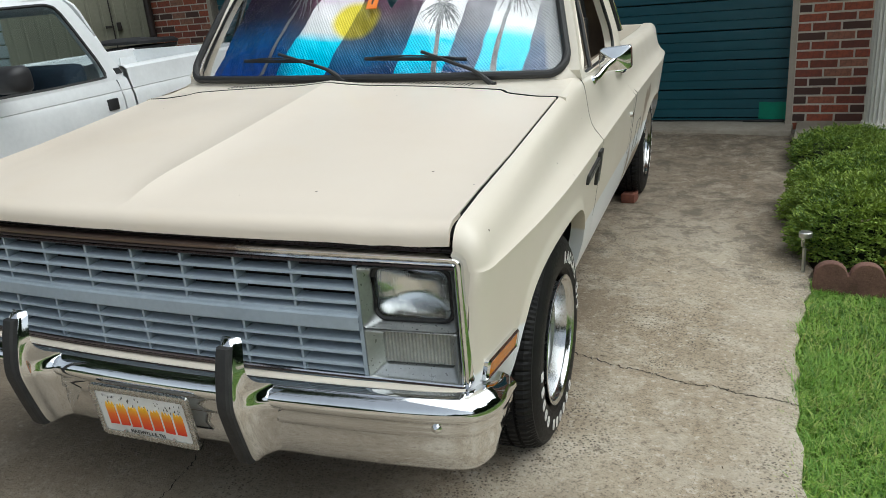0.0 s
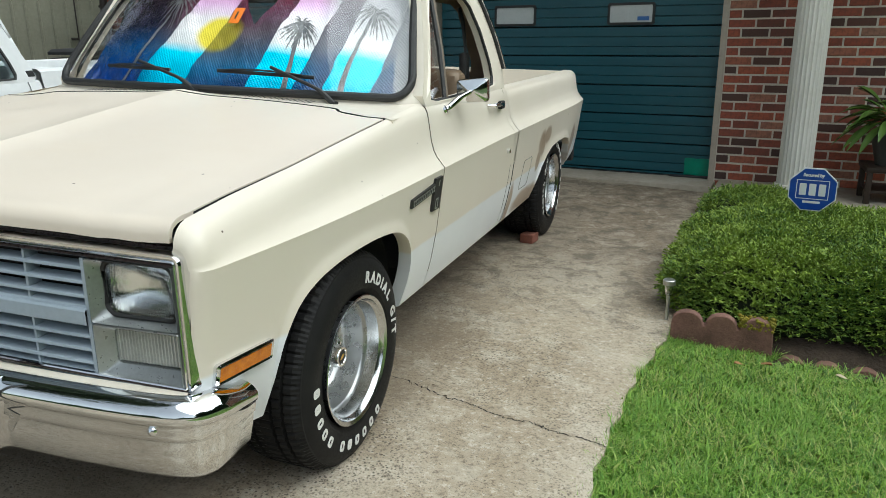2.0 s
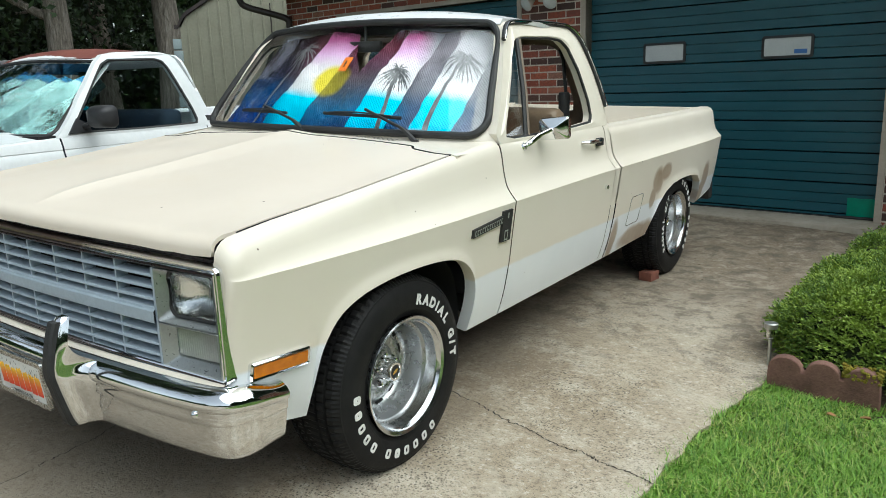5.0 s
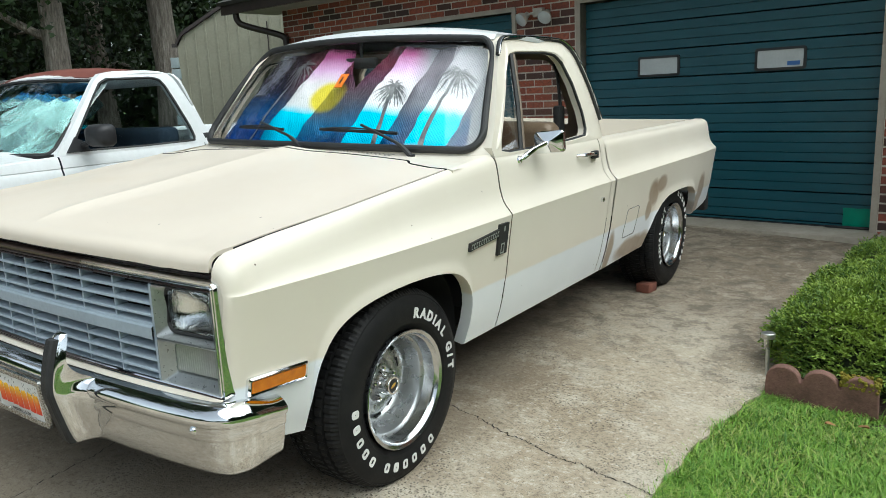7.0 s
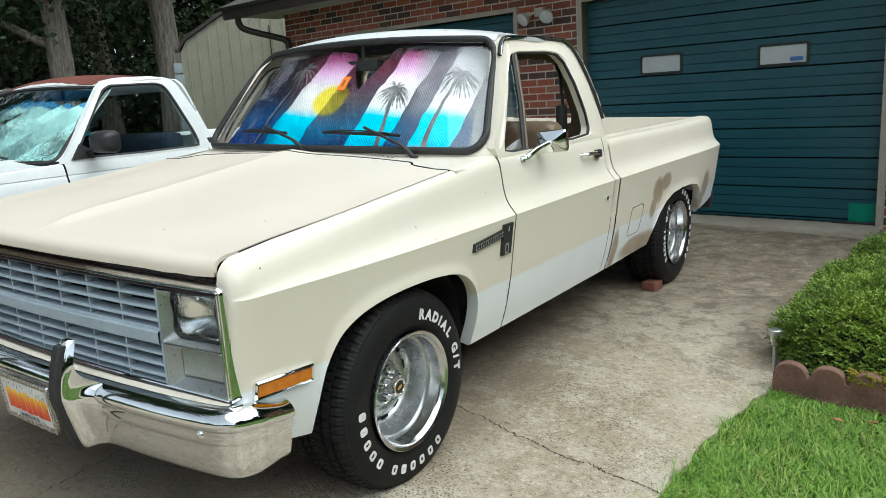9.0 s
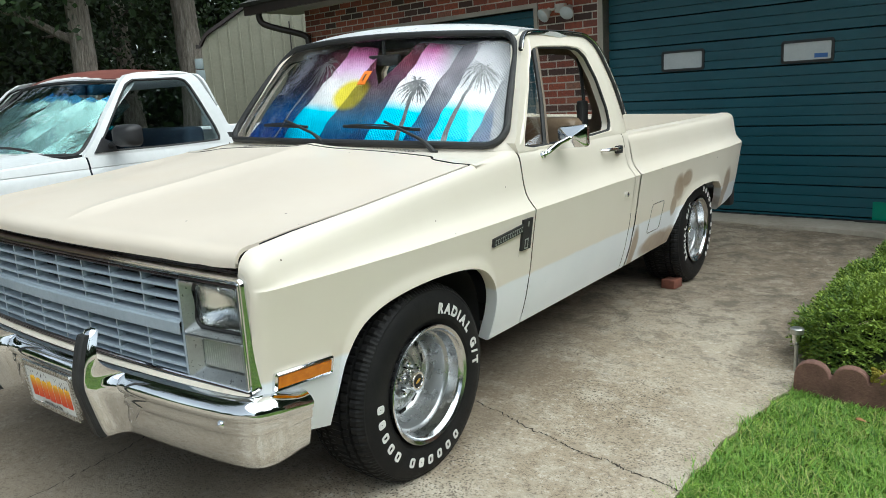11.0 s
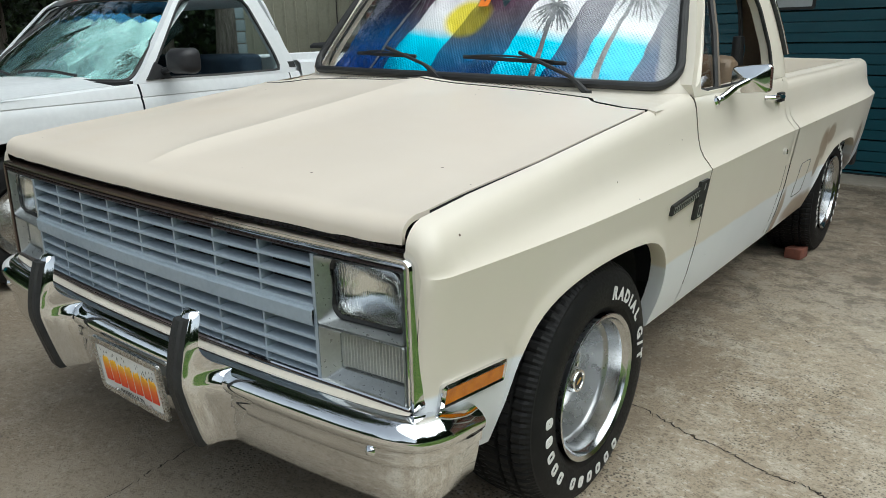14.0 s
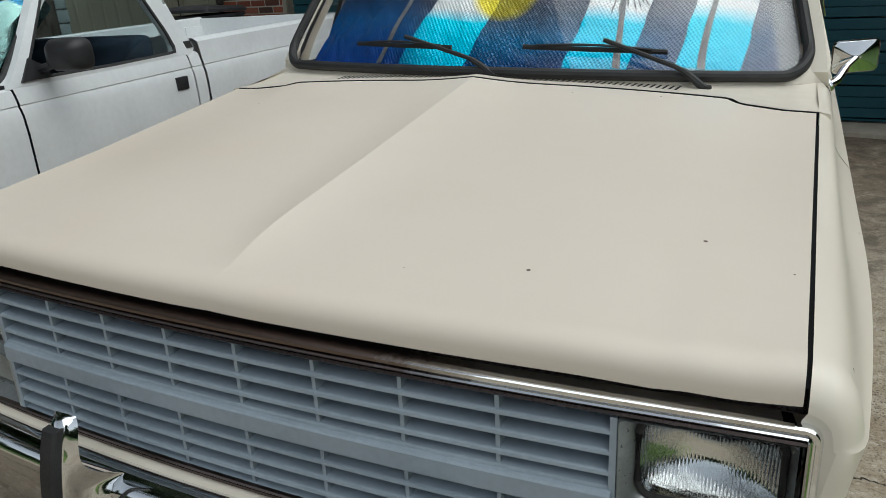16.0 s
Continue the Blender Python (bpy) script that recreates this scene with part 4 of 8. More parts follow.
def wheel(x, y, z, side, spin):
    bm = bmesh.new()
    lathe(bm, [(0.006, 0.208), (0.010, 0.213), (0.012, 0.210), (0.006, 0.200), (-0.004, 0.196), (-0.010, 0.190), (-0.050, 0.183), (-0.056, 0.173), (-0.064, 0.170), (-0.125, 0.165), (-0.142, 0.158), (-0.150, 0.148), (-0.149, 0.138), (-0.141, 0.130), (-0.131, 0.124), (-0.127, 0.110), (-0.132, 0.098), (-0.134, 0.088), (-0.128, 0.080), (-0.119, 0.076), (-0.115, 0.068), (-0.113, 0.040), (-0.113, 0.0)], 64)
    bmesh.ops.recalc_face_normals(bm, faces=bm.faces[:])
    m = pose(x, y, z, 0, 0, 0 if side > 0 else 180)
    hub = part("wheel", bm, STEEL_WHEEL, truck, "silver steel wheel with a bright lip", sharp=40)
    hub.matrix_basis = m
    part("tyre", tyre_mesh(z), TYRE, hub, "black tyre with raised white lettering", sharp=18)
    bm = bmesh.new()
    lathe(bm, [(0.0065, 0.2085), (0.0112, 0.2135), (0.0132, 0.2105), (0.0072, 0.1998), (-0.0032, 0.1955), (-0.009, 0.1895), (-0.049, 0.1825)], 64)
    part("trim_ring", bm, TRIM_RING, hub, "brushed bright trim ring")
    bm = bmesh.new()
    lathe(bm, [(-0.115, 0.044), (-0.104, 0.043), (-0.086, 0.040), (-0.066, 0.037), (-0.054, 0.035), (-0.049, 0.032), (-0.049, 0.026), (-0.053, 0.024), (-0.053, 0.0)], 32)
    cap = part("hub_cap", bm, CHROME, hub, "chrome hub cap")
    bm = bmesh.new()
    lathe(bm, [(-0.0515, 0.0235), (-0.0512, 0.0)], 24)
    part("cap_disc", bm, BLACK, hub)
    bm = bmesh.new()
    bar = Matrix.Rotation(radians(25), 4, "X")
    fill(bm, [bar @ Vector(p) for p in ((-0.0502, -0.014, -0.003), (-0.0502, -0.004, -0.006), (-0.0502, 0.004, -0.006), (-0.0502, 0.014, -0.003), (-0.0502, 0.014, 0.003), (-0.0502, 0.004, 0.006), (-0.0502, -0.004, 0.006), (-0.0502, -0.014, 0.003))])
    part("cap_mark", bm, GOLD, hub)
    for k in range(5):
        a = radians(72 * k + 20 + spin)
        bm = bmesh.new()
        lathe(bm, [(-0.116, 0.014), (-0.099, 0.0135), (-0.088, 0.011), (-0.084, 0.007), (-0.083, 0.0)], 6, m=Matrix.Translation((0, 0.058 * math.cos(a), 0.058 * math.sin(a))))
        part("lug_nut", bm, CHROME, hub, sharp=20)
    for k in range(12):
        a = radians(30 * k + 8 + spin)
        bm = bmesh.new()
        mm = Matrix.Translation((-0.1475, 0.144 * math.cos(a), 0.147 * math.sin(a))) @ Matrix.Rotation(a, 4, "X")
        box(bm, (-0.004, -0.004, -0.016), (0.004, 0.004, 0.016), mm)
        part("vent_slot", bm, DARK, hub)
    bm = bmesh.new()
    ring_text(bm, "RADIAL G/T", 76 + spin, 9.4, 0.254, 0.048, False, side)
    tagged(part("sidewall_lettering", bm, WHITE_RUBBER, hub, "raised white sidewall lettering"), kind="stuff")
    bm = bmesh.new()
    ring_text(bm, "XXXXYX XXXYY", -62 + spin, 11.2, 0.258, 0.042, True, side)
    tagged(part("sidewall_print", bm, WHITE_RUBBER, hub, "raised white sidewall blocks"), kind="stuff")
    return hub


BADGE_SILVER = shader("badge_silver", (0.42, 0.45, 0.42), 0.35, 0.3)
GOLD = shader("gold_badge", (0.75, 0.5, 0.12), 0.3, 0.8)
for side in (1, -1):
    wheel(side * 0.958, -0.005, 0.337, side, 0)
    wheel(side * 0.932, 2.985, 0.346, side, 135)

# brick wedged behind the rear tyre is a thing of its own, further down

# ---- truck: underside, cabin ----
bm = bmesh.new()
box(bm, (-0.50, -0.62, 0.30), (-0.40, 3.80, 0.44))
box(bm, (0.40, -0.62, 0.30), (0.50, 3.80, 0.44))
box(bm, (-0.62, -0.62, 0.44), (0.62, 0.60, 0.70))
box(bm, (-0.86, 0.62, 0.36), (0.86, 1.84, 0.44))
box(bm, (-0.62, 0.60, 0.44), (0.62, 0.66, 1.06))
box(bm, (-0.70, 2.90, 0.28), (0.70, 3.05, 0.40))
part("chassis", bm, DARK, truck)
SEAT = varied(shader("tan_vinyl", (0.24, 0.17, 0.11), 0.5), (0.26, 0.19, 0.125), (0.19, 0.13, 0.08), 10.0, bump_scale=90)
TRIMBROWN = varied(shader("brown_door_trim", (0.20, 0.15, 0.11), 0.55), (0.22, 0.17, 0.12), (0.16, 0.12, 0.085), 8.0, bump_scale=80)
bm = bmesh.new()
rounded_box(bm, (-0.78, 1.02, 0.62), (0.78, 1.52, 0.80), 0.05, seg=3)
seat = part("bench_seat", bm, SEAT, truck, "tan vinyl bench seat")
bm = bmesh.new()
rounded_box(bm, (-0.78, 1.50, 0.70), (0.78, 1.66, 1.17), 0.06, seg=3)
part("seat_back", bm, SEAT, seat)
bm = bmesh.new()
loft(bm, [[(x * 0.985, back_y(z) - 0.04, z), (X * 0.97, back_y(Z) - 0.04, Z - 0.02)] for (x, z), (X, Z) in list(zip(wl, ol)) + [(wl[0], ol[0])]])
part("rear_lining", bm, TRIMBROWN, truck)
bm = bmesh.new()
loft(bm, [[(-0.70 + 0.1 * i, 1.10 + 0.155 * j, 1.535 + 0.02 * math.sin(math.pi * j / 4)) for i in range(15)] for j in range(5)])
part("headliner", bm, TRIMBROWN, truck, thick=0.01)
for side in (1, -1):
    bm = bmesh.new()
    box(bm, (side * 0.84 - 0.015, 0.74, 0.5), (side * 0.84 + 0.015, 1.74, 1.075))
    part("door_trim", bm, TRIMBROWN, truck, "brown door card")
    bm = bmesh.new()
    tube(bm, [(side * (green_x(1.09) - 0.012), 0.965, 1.085), (side * (green_x(1.28) - 0.012), 1.02, 1.28), (side * (green_x(1.47) - 0.012), 1.08, 1.497)], 0.011, 6)
    part("vent_bar", bm, BLACK, truck, "black vent window bar")
    bm = bmesh.new()
    tube(bm, [(side * (green_x(1.09) - 0.010), 0.985, 1.085), (side * (green_x(1.28) - 0.010), 1.04, 1.28), (side * (green_x(1.47) - 0.010), 1.10, 1.497)], 0.009, 6)
    part("run_channel", bm, TRIMBROWN, truck, "brown window run channel")
    bm = bmesh.new()
    g = [(0.80, 1.095), (0.965, 1.095), (1.075, 1.49), (1.05, 1.485), (0.925, 1.325)]
    fill(bm, [(side * (green_x(1.095) - 0.012 + (green_x(1.49) - green_x(1.095)) * (z - 1.095) / 0.395), y, z) for y, z in (g if side > 0 else g[::-1])])
    vent = part("vent_window", bm, GLASS, truck, thick=0.004, sharp=0)
    vent.visible_shadow = False
    # belt shoulder loop on the pillar
    bm = bmesh.new()
    rounded_box(bm, (side * 0.76 - 0.02, 1.60, 1.06), (side * 0.76 + 0.02, 1.67, 1.25), 0.015)
    tube(bm, [(side * 0.765, 1.645, 1.24), (side * 0.74, 1.665, 1.40), (side * 0.72, 1.665, 1.46)], 0.010, 6)
    part("seat_belt_cover", bm, BLACK, truck)
    # handle, lock
    bm = bmesh.new()
    xh = 0.946
    tube(bm, [(side * (xh - 0.01), 1.475, 1.012), (side * (xh + 0.022), 1.49, 1.014), (side * (xh + 0.026), 1.56, 1.012), (side * (xh + 0.022), 1.625, 1.008), (side * (xh - 0.01), 1.64, 1.006)], [0.008, 0.009, 0.010, 0.010, 0.009], 8)
    handle = part("door_handle", bm, CHROME, truck, "chrome door handle")
    bm = bmesh.new()
    rounded_box(bm, (side * (xh + 0.004) - 0.012, 1.63, 0.982), (side * (xh + 0.004) + 0.012, 1.69, 1.022), 0.008)
    part("handle_base", bm, BLACK, handle)
    bm = bmesh.new()
    lathe(bm, [(side * 0.978, 0.013), (side * 0.997, 0.0125), (side * 0.999, 0.009), (side * 0.996, 0.0)], 16, m=Matrix.Translation((0, 1.665, 0.772)))
    part("door_lock", bm, CHROME, truck)
    # fender badge
    bm = bmesh.new()
    def on_side(y, z, o):
        return (side * (lerp_table(LOW_X, z) + taper(y) + o), y, z)
    for y0, y1, z0, z1, slope in ((0.385, 0.60, 0.752, 0.784, 0.02), (0.600, 0.672, 0.693, 0.822, 0.0)):
        q = [(y0, z0), (y1, z0 + slope), (y1, z1 + slope), (y0, z1)]
        a = [bm.verts.new(on_side(y, z, -0.002)) for y, z in q]
        b = [bm.verts.new(on_side(y, z, 0.010)) for y, z in q]
        bm.faces.new(b)
        for i in range(4):
            j = (i + 1) % 4
            bm.faces.new((a[i], a[j], b[j], b[i]))
    bmesh.ops.recalc_face_normals(bm, faces=bm.faces[:])
    badge = part("fender_badge", bm, BLACK, truck, "dark fender badge with silver bars")
    bm = bmesh.new()
    for k in range(12):
        y = 0.391 + 0.0172 * k
        z = 0.7575 + 0.02 * (y - 0.385) / 0.215
        for a0, a1, b0, b1 in ((0.0, 0.011, 0.0, 0.005), (0.0, 0.011, 0.017, 0.022), (0.0, 0.004, 0.005, 0.017)):
            p = [on_side(y + a0, z + b0, 0.0122), on_side(y + a1, z + b0, 0.0122), on_side(y + a1, z + b1, 0.0122), on_side(y + a0, z + b1, 0.0122)]
            bm.faces.new([bm.verts.new(v) for v in p])
    for y0, z0, y1, z1 in ((0.630, 0.79, 0.640, 0.812), (0.618, 0.702, 0.624, 0.735), (0.640, 0.702, 0.646, 0.735), (0.618, 0.735, 0.646, 0.741), (0.618, 0.698, 0.646, 0.704)):
        p = [on_side(y0, z0, 0.0122), on_side(y1, z0, 0.0122), on_side(y1, z1, 0.0122), on_side(y0, z1, 0.0122)]
        bm.faces.new([bm.verts.new(v) for v in p])
    tagged(part("badge_bars", bm, BADGE_SILVER, badge, "silver bars"), kind="stuff")
# fuel door on the driver's side
bm = bmesh.new()
fl = rrect(2.16, 0.572, 0.185, 0.165, 0.02)
tube(bm, [(lerp_table(LOW_X, z) - 0.0006, y + (z - 0.57) * 0.12, z) for y, z in fl + fl[:2]], 0.0022, 6, cap=False)
part("fuel_door", bm, DULL_CHROME, truck)

# mirror
MIRROR = shader("mirror_glass", (0.85, 0.87, 0.87), 0.02, 1.0)
for side in (1,):
    bm = bmesh.new()
    cx, cy, cz = side * 0.998, 1.045, 1.114
    rows = []
    for d, w, h in ((0.030, 0.126, 0.092), (0.022, 0.134, 0.099), (0.008, 0.133, 0.098), (0.0, 0.126, 0.091), (-0.012, 0.040, 0.022), (-0.014, 0.02, 0.012)):
        rows.append([(cx + x, cy + d + 0.22 * side * x, cz + z + 0.08 * x * side) for x, z in rrect(0, 0, w, h, min(w, h) * 0.16, 3)])
    made = loft(bm, rows, closed=True, caps=True)
    head = part("side_mirror", bm, CHROME, truck, "chrome door mirror", sharp=25)
    bm = bmesh.new()
    fill(bm, [(cx + x, cy + 0.0305 + 0.22 * side * x, cz + z + 0.08 * x * side) for x, z in rrect(0, 0, 0.118, 0.085, 0.014, 3)])
    part("mirror_glass", bm, MIRROR, head)
    bm = bmesh.new()
    tube(bm, smooth_path([(side * 0.922, 0.90, 1.045), (side * 0.945, 0.915, 1.058), (side * 0.968, 0.965, 1.088), (side * 0.998, 1.022, 1.112)], 5), [0.019] * 3 + [0.012] * 8 + [0.009] * 5, 10)
    part("mirror_arm", bm, CHROME, head)

# wipers and vents
for (px, py, pz), (ax_, az_), (b0, b1) in (((0.608, 0.555, 1.080), (0.31, 0.155), ((0.065, 0.135), (0.49, 0.115))), ((0.0, 0.515, 1.103), (-0.34, 0.165), ((-0.54, 0.14), (-0.17, 0.125)))):
    def on_glass(x, v, out=0.014):
        w = 0.872 + (0.742 - 0.872) * v
        p = Vector(glass_point(x / w, v))
        return p + Vector((0, -0.7, 0.7)) * out
    bm = bmesh.new()
    tube(bm, [on_glass(b0[0] + (b1[0] - b0[0]) * k / 10, b0[1] + (b1[1] - b0[1]) * k / 10, 0.012) for k in range(11)], 0.005, 6, flat=1.6)
    wiper = part("wiper", bm, BLACK, truck, "black windshield wiper")
    bm = bmesh.new()
    tube(bm, [on_glass(b0[0] + (b1[0] - b0[0]) * k / 10, b0[1] + (b1[1] - b0[1]) * k / 10, 0.020 + 0.012 * math.sin(math.pi * (k - 1) / 8)) for k in range(1, 10)], 0.004, 6)
    part("wiper_bridge", bm, BLACK, wiper)
    bm = bmesh.new()
    end = on_glass(ax_, az_, 0.03)
    a = Vector((px, py, pz))
    mid = a.lerp(end, 0.45) + Vector((0, -0.004, 0.018))
    tube(bm, smooth_path([a, a.lerp(mid, 0.5) + Vector((0, 0, 0.012)), mid, end], 4), [0.012, 0.012, 0.011, 0.010, 0.009] + [0.007] * 8, 8)
    tube(bm, [a + Vector((0, 0.0, -0.03)), a + Vector((0, 0, 0.012))], 0.014, 10)
    part("wiper_arm", bm, BLACK, wiper)
bm = bmesh.new()
for k in range(64):
    x = -0.55 + 1.08 * k / 63
    u = x / 0.9
    y_front = 0.497 - 0.10 * abs(u) ** 3
    gx, gy, gz = glass_point(u, 0)
    zf = hood_z(x * 0.985, 0.47)
    y0 = y_front + 0.006
    y1 = y_front + (gy - y_front) * 0.42
    sl = 0.010
    bm.faces.new([bm.verts.new(p) for p in ((x, y0, zf + 0.0005), (x + 0.0075, y0, zf + 0.0005), (x + 0.0075 + sl, y1, zf + 0.0045), (x + sl, y1, zf + 0.0045))])
tagged(part("cowl_vent", bm, DARK, truck, "row of slanted cowl vent slots"), kind="stuff")
# back bumper and tail lamp
bm = bmesh.new()
rounded_box(bm, (-0.90, 3.90, 0.36), (0.90, 3.99, 0.50), 0.02)
part("rear_bumper", bm, BLACK, truck)
REDLENS = shader("red_lens", (0.35, 0.01, 0.01), 0.2)
for side in (1, -1):
    bm = bmesh.new()
    rounded_box(bm, (side * 0.865 - 0.035, 3.84, 0.58), (side * 0.865 + 0.035, 3.89, 0.84), 0.012)
    part("tail_lamp", bm, REDLENS, truck)

# ---- sunshade behind the windshield ----
SHADE = shader("printed_foil", (0.5, 0.5, 0.5), 0.20, 0.15)
def make_shade(m):
    uv = node(m, "ShaderNodeAttribute")
    uv.attribute_name = "print"
    sep = node(m, "ShaderNodeSeparateXYZ")
    wire(m, uv.outputs["Vector"], sep.inputs[0])
    s, v = sep.outputs[0], sep.outputs[1]
    wob = math_of(m, "MULTIPLY", math_of(m, "SUBTRACT", noise_of(m, 7, 3), 0.5), 0.05)
    vv = math_of(m, "ADD", v, wob)
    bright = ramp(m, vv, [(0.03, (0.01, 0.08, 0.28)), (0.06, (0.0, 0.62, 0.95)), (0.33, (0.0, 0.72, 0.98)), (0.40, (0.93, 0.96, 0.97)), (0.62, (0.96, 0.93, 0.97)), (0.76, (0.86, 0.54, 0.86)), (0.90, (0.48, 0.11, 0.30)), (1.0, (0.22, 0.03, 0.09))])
    # darker palette for turned panels: their dark reflections put into the colour
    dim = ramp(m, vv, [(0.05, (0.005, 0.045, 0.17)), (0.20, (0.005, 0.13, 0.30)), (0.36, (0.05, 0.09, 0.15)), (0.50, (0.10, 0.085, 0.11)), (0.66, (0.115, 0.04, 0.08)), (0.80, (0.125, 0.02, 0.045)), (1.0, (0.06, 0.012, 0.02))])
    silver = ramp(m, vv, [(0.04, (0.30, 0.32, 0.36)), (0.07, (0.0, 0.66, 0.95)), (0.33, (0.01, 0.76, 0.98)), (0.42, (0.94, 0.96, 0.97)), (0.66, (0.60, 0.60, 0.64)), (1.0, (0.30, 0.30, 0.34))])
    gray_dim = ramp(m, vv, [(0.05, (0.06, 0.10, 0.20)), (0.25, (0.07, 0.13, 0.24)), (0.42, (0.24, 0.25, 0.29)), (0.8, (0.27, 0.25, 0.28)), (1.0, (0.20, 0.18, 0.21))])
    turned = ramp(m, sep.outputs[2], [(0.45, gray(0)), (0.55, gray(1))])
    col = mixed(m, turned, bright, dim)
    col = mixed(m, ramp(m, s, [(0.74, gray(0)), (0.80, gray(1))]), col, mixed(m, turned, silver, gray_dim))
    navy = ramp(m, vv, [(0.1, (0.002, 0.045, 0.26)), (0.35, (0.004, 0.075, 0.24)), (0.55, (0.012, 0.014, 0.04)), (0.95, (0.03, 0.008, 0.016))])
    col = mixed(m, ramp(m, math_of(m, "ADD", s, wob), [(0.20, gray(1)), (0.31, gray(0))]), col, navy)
    # the sun, darkened the same way on turned panels
    dx = math_of(m, "DIVIDE", math_of(m, "SUBTRACT", s, 0.452), 0.082)
    dz = math_of(m, "DIVIDE", math_of(m, "SUBTRACT", v, 0.50), 0.17)
    d = math_of(m, "ADD", math_of(m, "MULTIPLY", dx, dx), math_of(m, "MULTIPLY", dz, dz))
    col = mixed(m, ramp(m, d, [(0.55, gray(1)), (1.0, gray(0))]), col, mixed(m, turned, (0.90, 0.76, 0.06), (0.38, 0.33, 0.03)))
    # gray right margin stands in for sky mirrored in the bare glass
    col = mixed(m, ramp(m, s, [(0.975, gray(0)), (0.985, gray(1))]), col, (0.34, 0.35, 0.37))
    wire(m, col, bsdf(m).inputs["Base Color"])
    # bubble film: rows of small blisters, and the crumple of the foil
    rows_ = math_of(m, "SINE", math_of(m, "MULTIPLY", v, 290.0))
    cols_ = math_of(m, "SINE", math_of(m, "MULTIPLY", math_of(m, "SUBTRACT", s, math_of(m, "MULTIPLY", v, 0.11)), 780.0))
    crumple = noise_of(m, 11, 5, 0.6, None, 0.8)
    bump(m, math_of(m, "ADD", math_of(m, "MULTIPLY", math_of(m, "MULTIPLY", rows_, cols_), 0.22), math_of(m, "MULTIPLY", crumple, 2.4)), 0.75, 0.007)
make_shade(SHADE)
shade = thing("sunshade", "folding foil sunshade printed with palms, sea and a yellow sun", "sunshade", m=truck_pose)
FOLDS = [0.0, 0.30, 0.44, 0.65, 0.765, 0.855, 0.965, 1.0]
def panel_of(f):
    """Which panel of the folded sheet f falls on, and how far along it."""
    f = max(0.0, min(0.9999, f))
    for k, (a, b) in enumerate(zip(FOLDS, FOLDS[1:])):
        if f < b:
            return k, (f - a) / (b - a)
def fold_depth(f):
    k, t = panel_of(f)
    return t if k % 2 else 1 - t
def shade_point(s, v, out=0.0):
    """s across 0..1, v up 0..1; folds lean to the truck's left going up."""
    lo, hi = -0.90, 0.95
    u = lo + (hi - lo) * s
    p = Vector(glass_point(max(-0.97, min(0.985, u)), 0.025 + 0.975 * v))
    f = s - 0.11 * (v - 0.5)
    depth = 0.030 + 0.028 * fold_depth(f) + 0.012 * noise.noise(Vector((s * 13, v * 6, 2.0))) + 0.005 * noise.noise(Vector((s * 40, v * 22, 5.0)))
    return p + Vector((0, 0.70, -0.70)) * (depth - out)
def shade_top(s):
    """Upper edge of the sheet, with a notch round the mirror."""
    return 0.98 - 0.40 * max(0.0, 1 - abs(s - 0.555) / 0.09) ** 0.8
bm = bmesh.new()
lay = bm.verts.layers.float_vector.new("print")
N, M = 336, 40
grid = []
for i in range(N + 1):
    s = 1.025 * i / N
    top = shade_top(s)
    row = []
    for j in range(M + 1):
        v = top * j / M
        x = bm.verts.new(shade_point(s, v))
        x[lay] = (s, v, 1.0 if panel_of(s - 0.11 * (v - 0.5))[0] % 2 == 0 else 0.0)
        row.append(x)
    grid.append(row)
for a, b in zip(grid, grid[1:]):
    for j in range(M):
        bm.faces.new((a[j], b[j], b[j + 1], a[j + 1]))
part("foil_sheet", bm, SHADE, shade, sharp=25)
PALM = varied(shader("palm_print", (0.14, 0.145, 0.15), 0.3, 0.2), (0.07, 0.075, 0.085), (0.25, 0.255, 0.26), 9.0)
rng = random.Random(11)
for s0, v0, vt, lean, size in ((0.70, 0.07, 0.58, 0.01, 0.085), (0.85, 0.06, 0.72, 0.07, 0.10), (0.20, 0.05, 0.80, 0.06, 0.12)):
    bm = bmesh.new()
    rows = []
    for k in range(11):
        t = k / 10
        s = s0 + lean * t ** 1.4
        w = 0.007 - 0.0035 * t
        v = v0 + (vt - v0) * t
        rows.append([shade_point(s - w, v, 0.003), shade_point(s + w, v, 0.003)])
    loft(bm, rows)
    sc, vc = s0 + lean, vt
    for k in range(27):
        a = 2 * math.pi * k / 27 + rng.uniform(-0.1, 0.1)
        L = size * rng.uniform(0.7, 1.2)
        pts = []
        for j in range(9):
            t = j / 8
            ds = math.cos(a) * L * t * 0.62
            dv = math.sin(a) * L * t * 1.5 - 0.10 * t * t * size / 0.1
            pts.append((sc + ds, vc + dv))
        left, right = [], []
        for j, (s, v) in enumerate(pts):
            t = j / 8
            w = 0.0062 * math.sin(math.pi * min(1, t * 0.9 + 0.06)) * (1.0 if j % 2 else 0.35)
            nx, ny = -math.sin(a), math.cos(a)
            left.append((s + nx * w * 0.6, v + ny * w * 1.5))
            right.append((s - nx * w * 0.6, v - ny * w * 1.5))
        ok = [q for q in left + right if 0 < q[0] < 1 and 0.02 < q[1] < shade_top(min(1, max(0, q[0]))) - 0.01]
        if len(ok) < len(left + right):
            continue
        loft(bm, [[shade_point(l[0], l[1], 0.003), shade_point(r[0], r[1], 0.003)] for l, r in zip(left, right)])
    part("palm_print", bm, PALM, shade, "dark printed palm tree")
bm = bmesh.new()
ORANGE = shader("orange_card", (0.9, 0.22, 0.01), 0.5)
p0 = Vector(glass_point(0.035, 0.615)) + Vector((0, 0.012, -0.012))
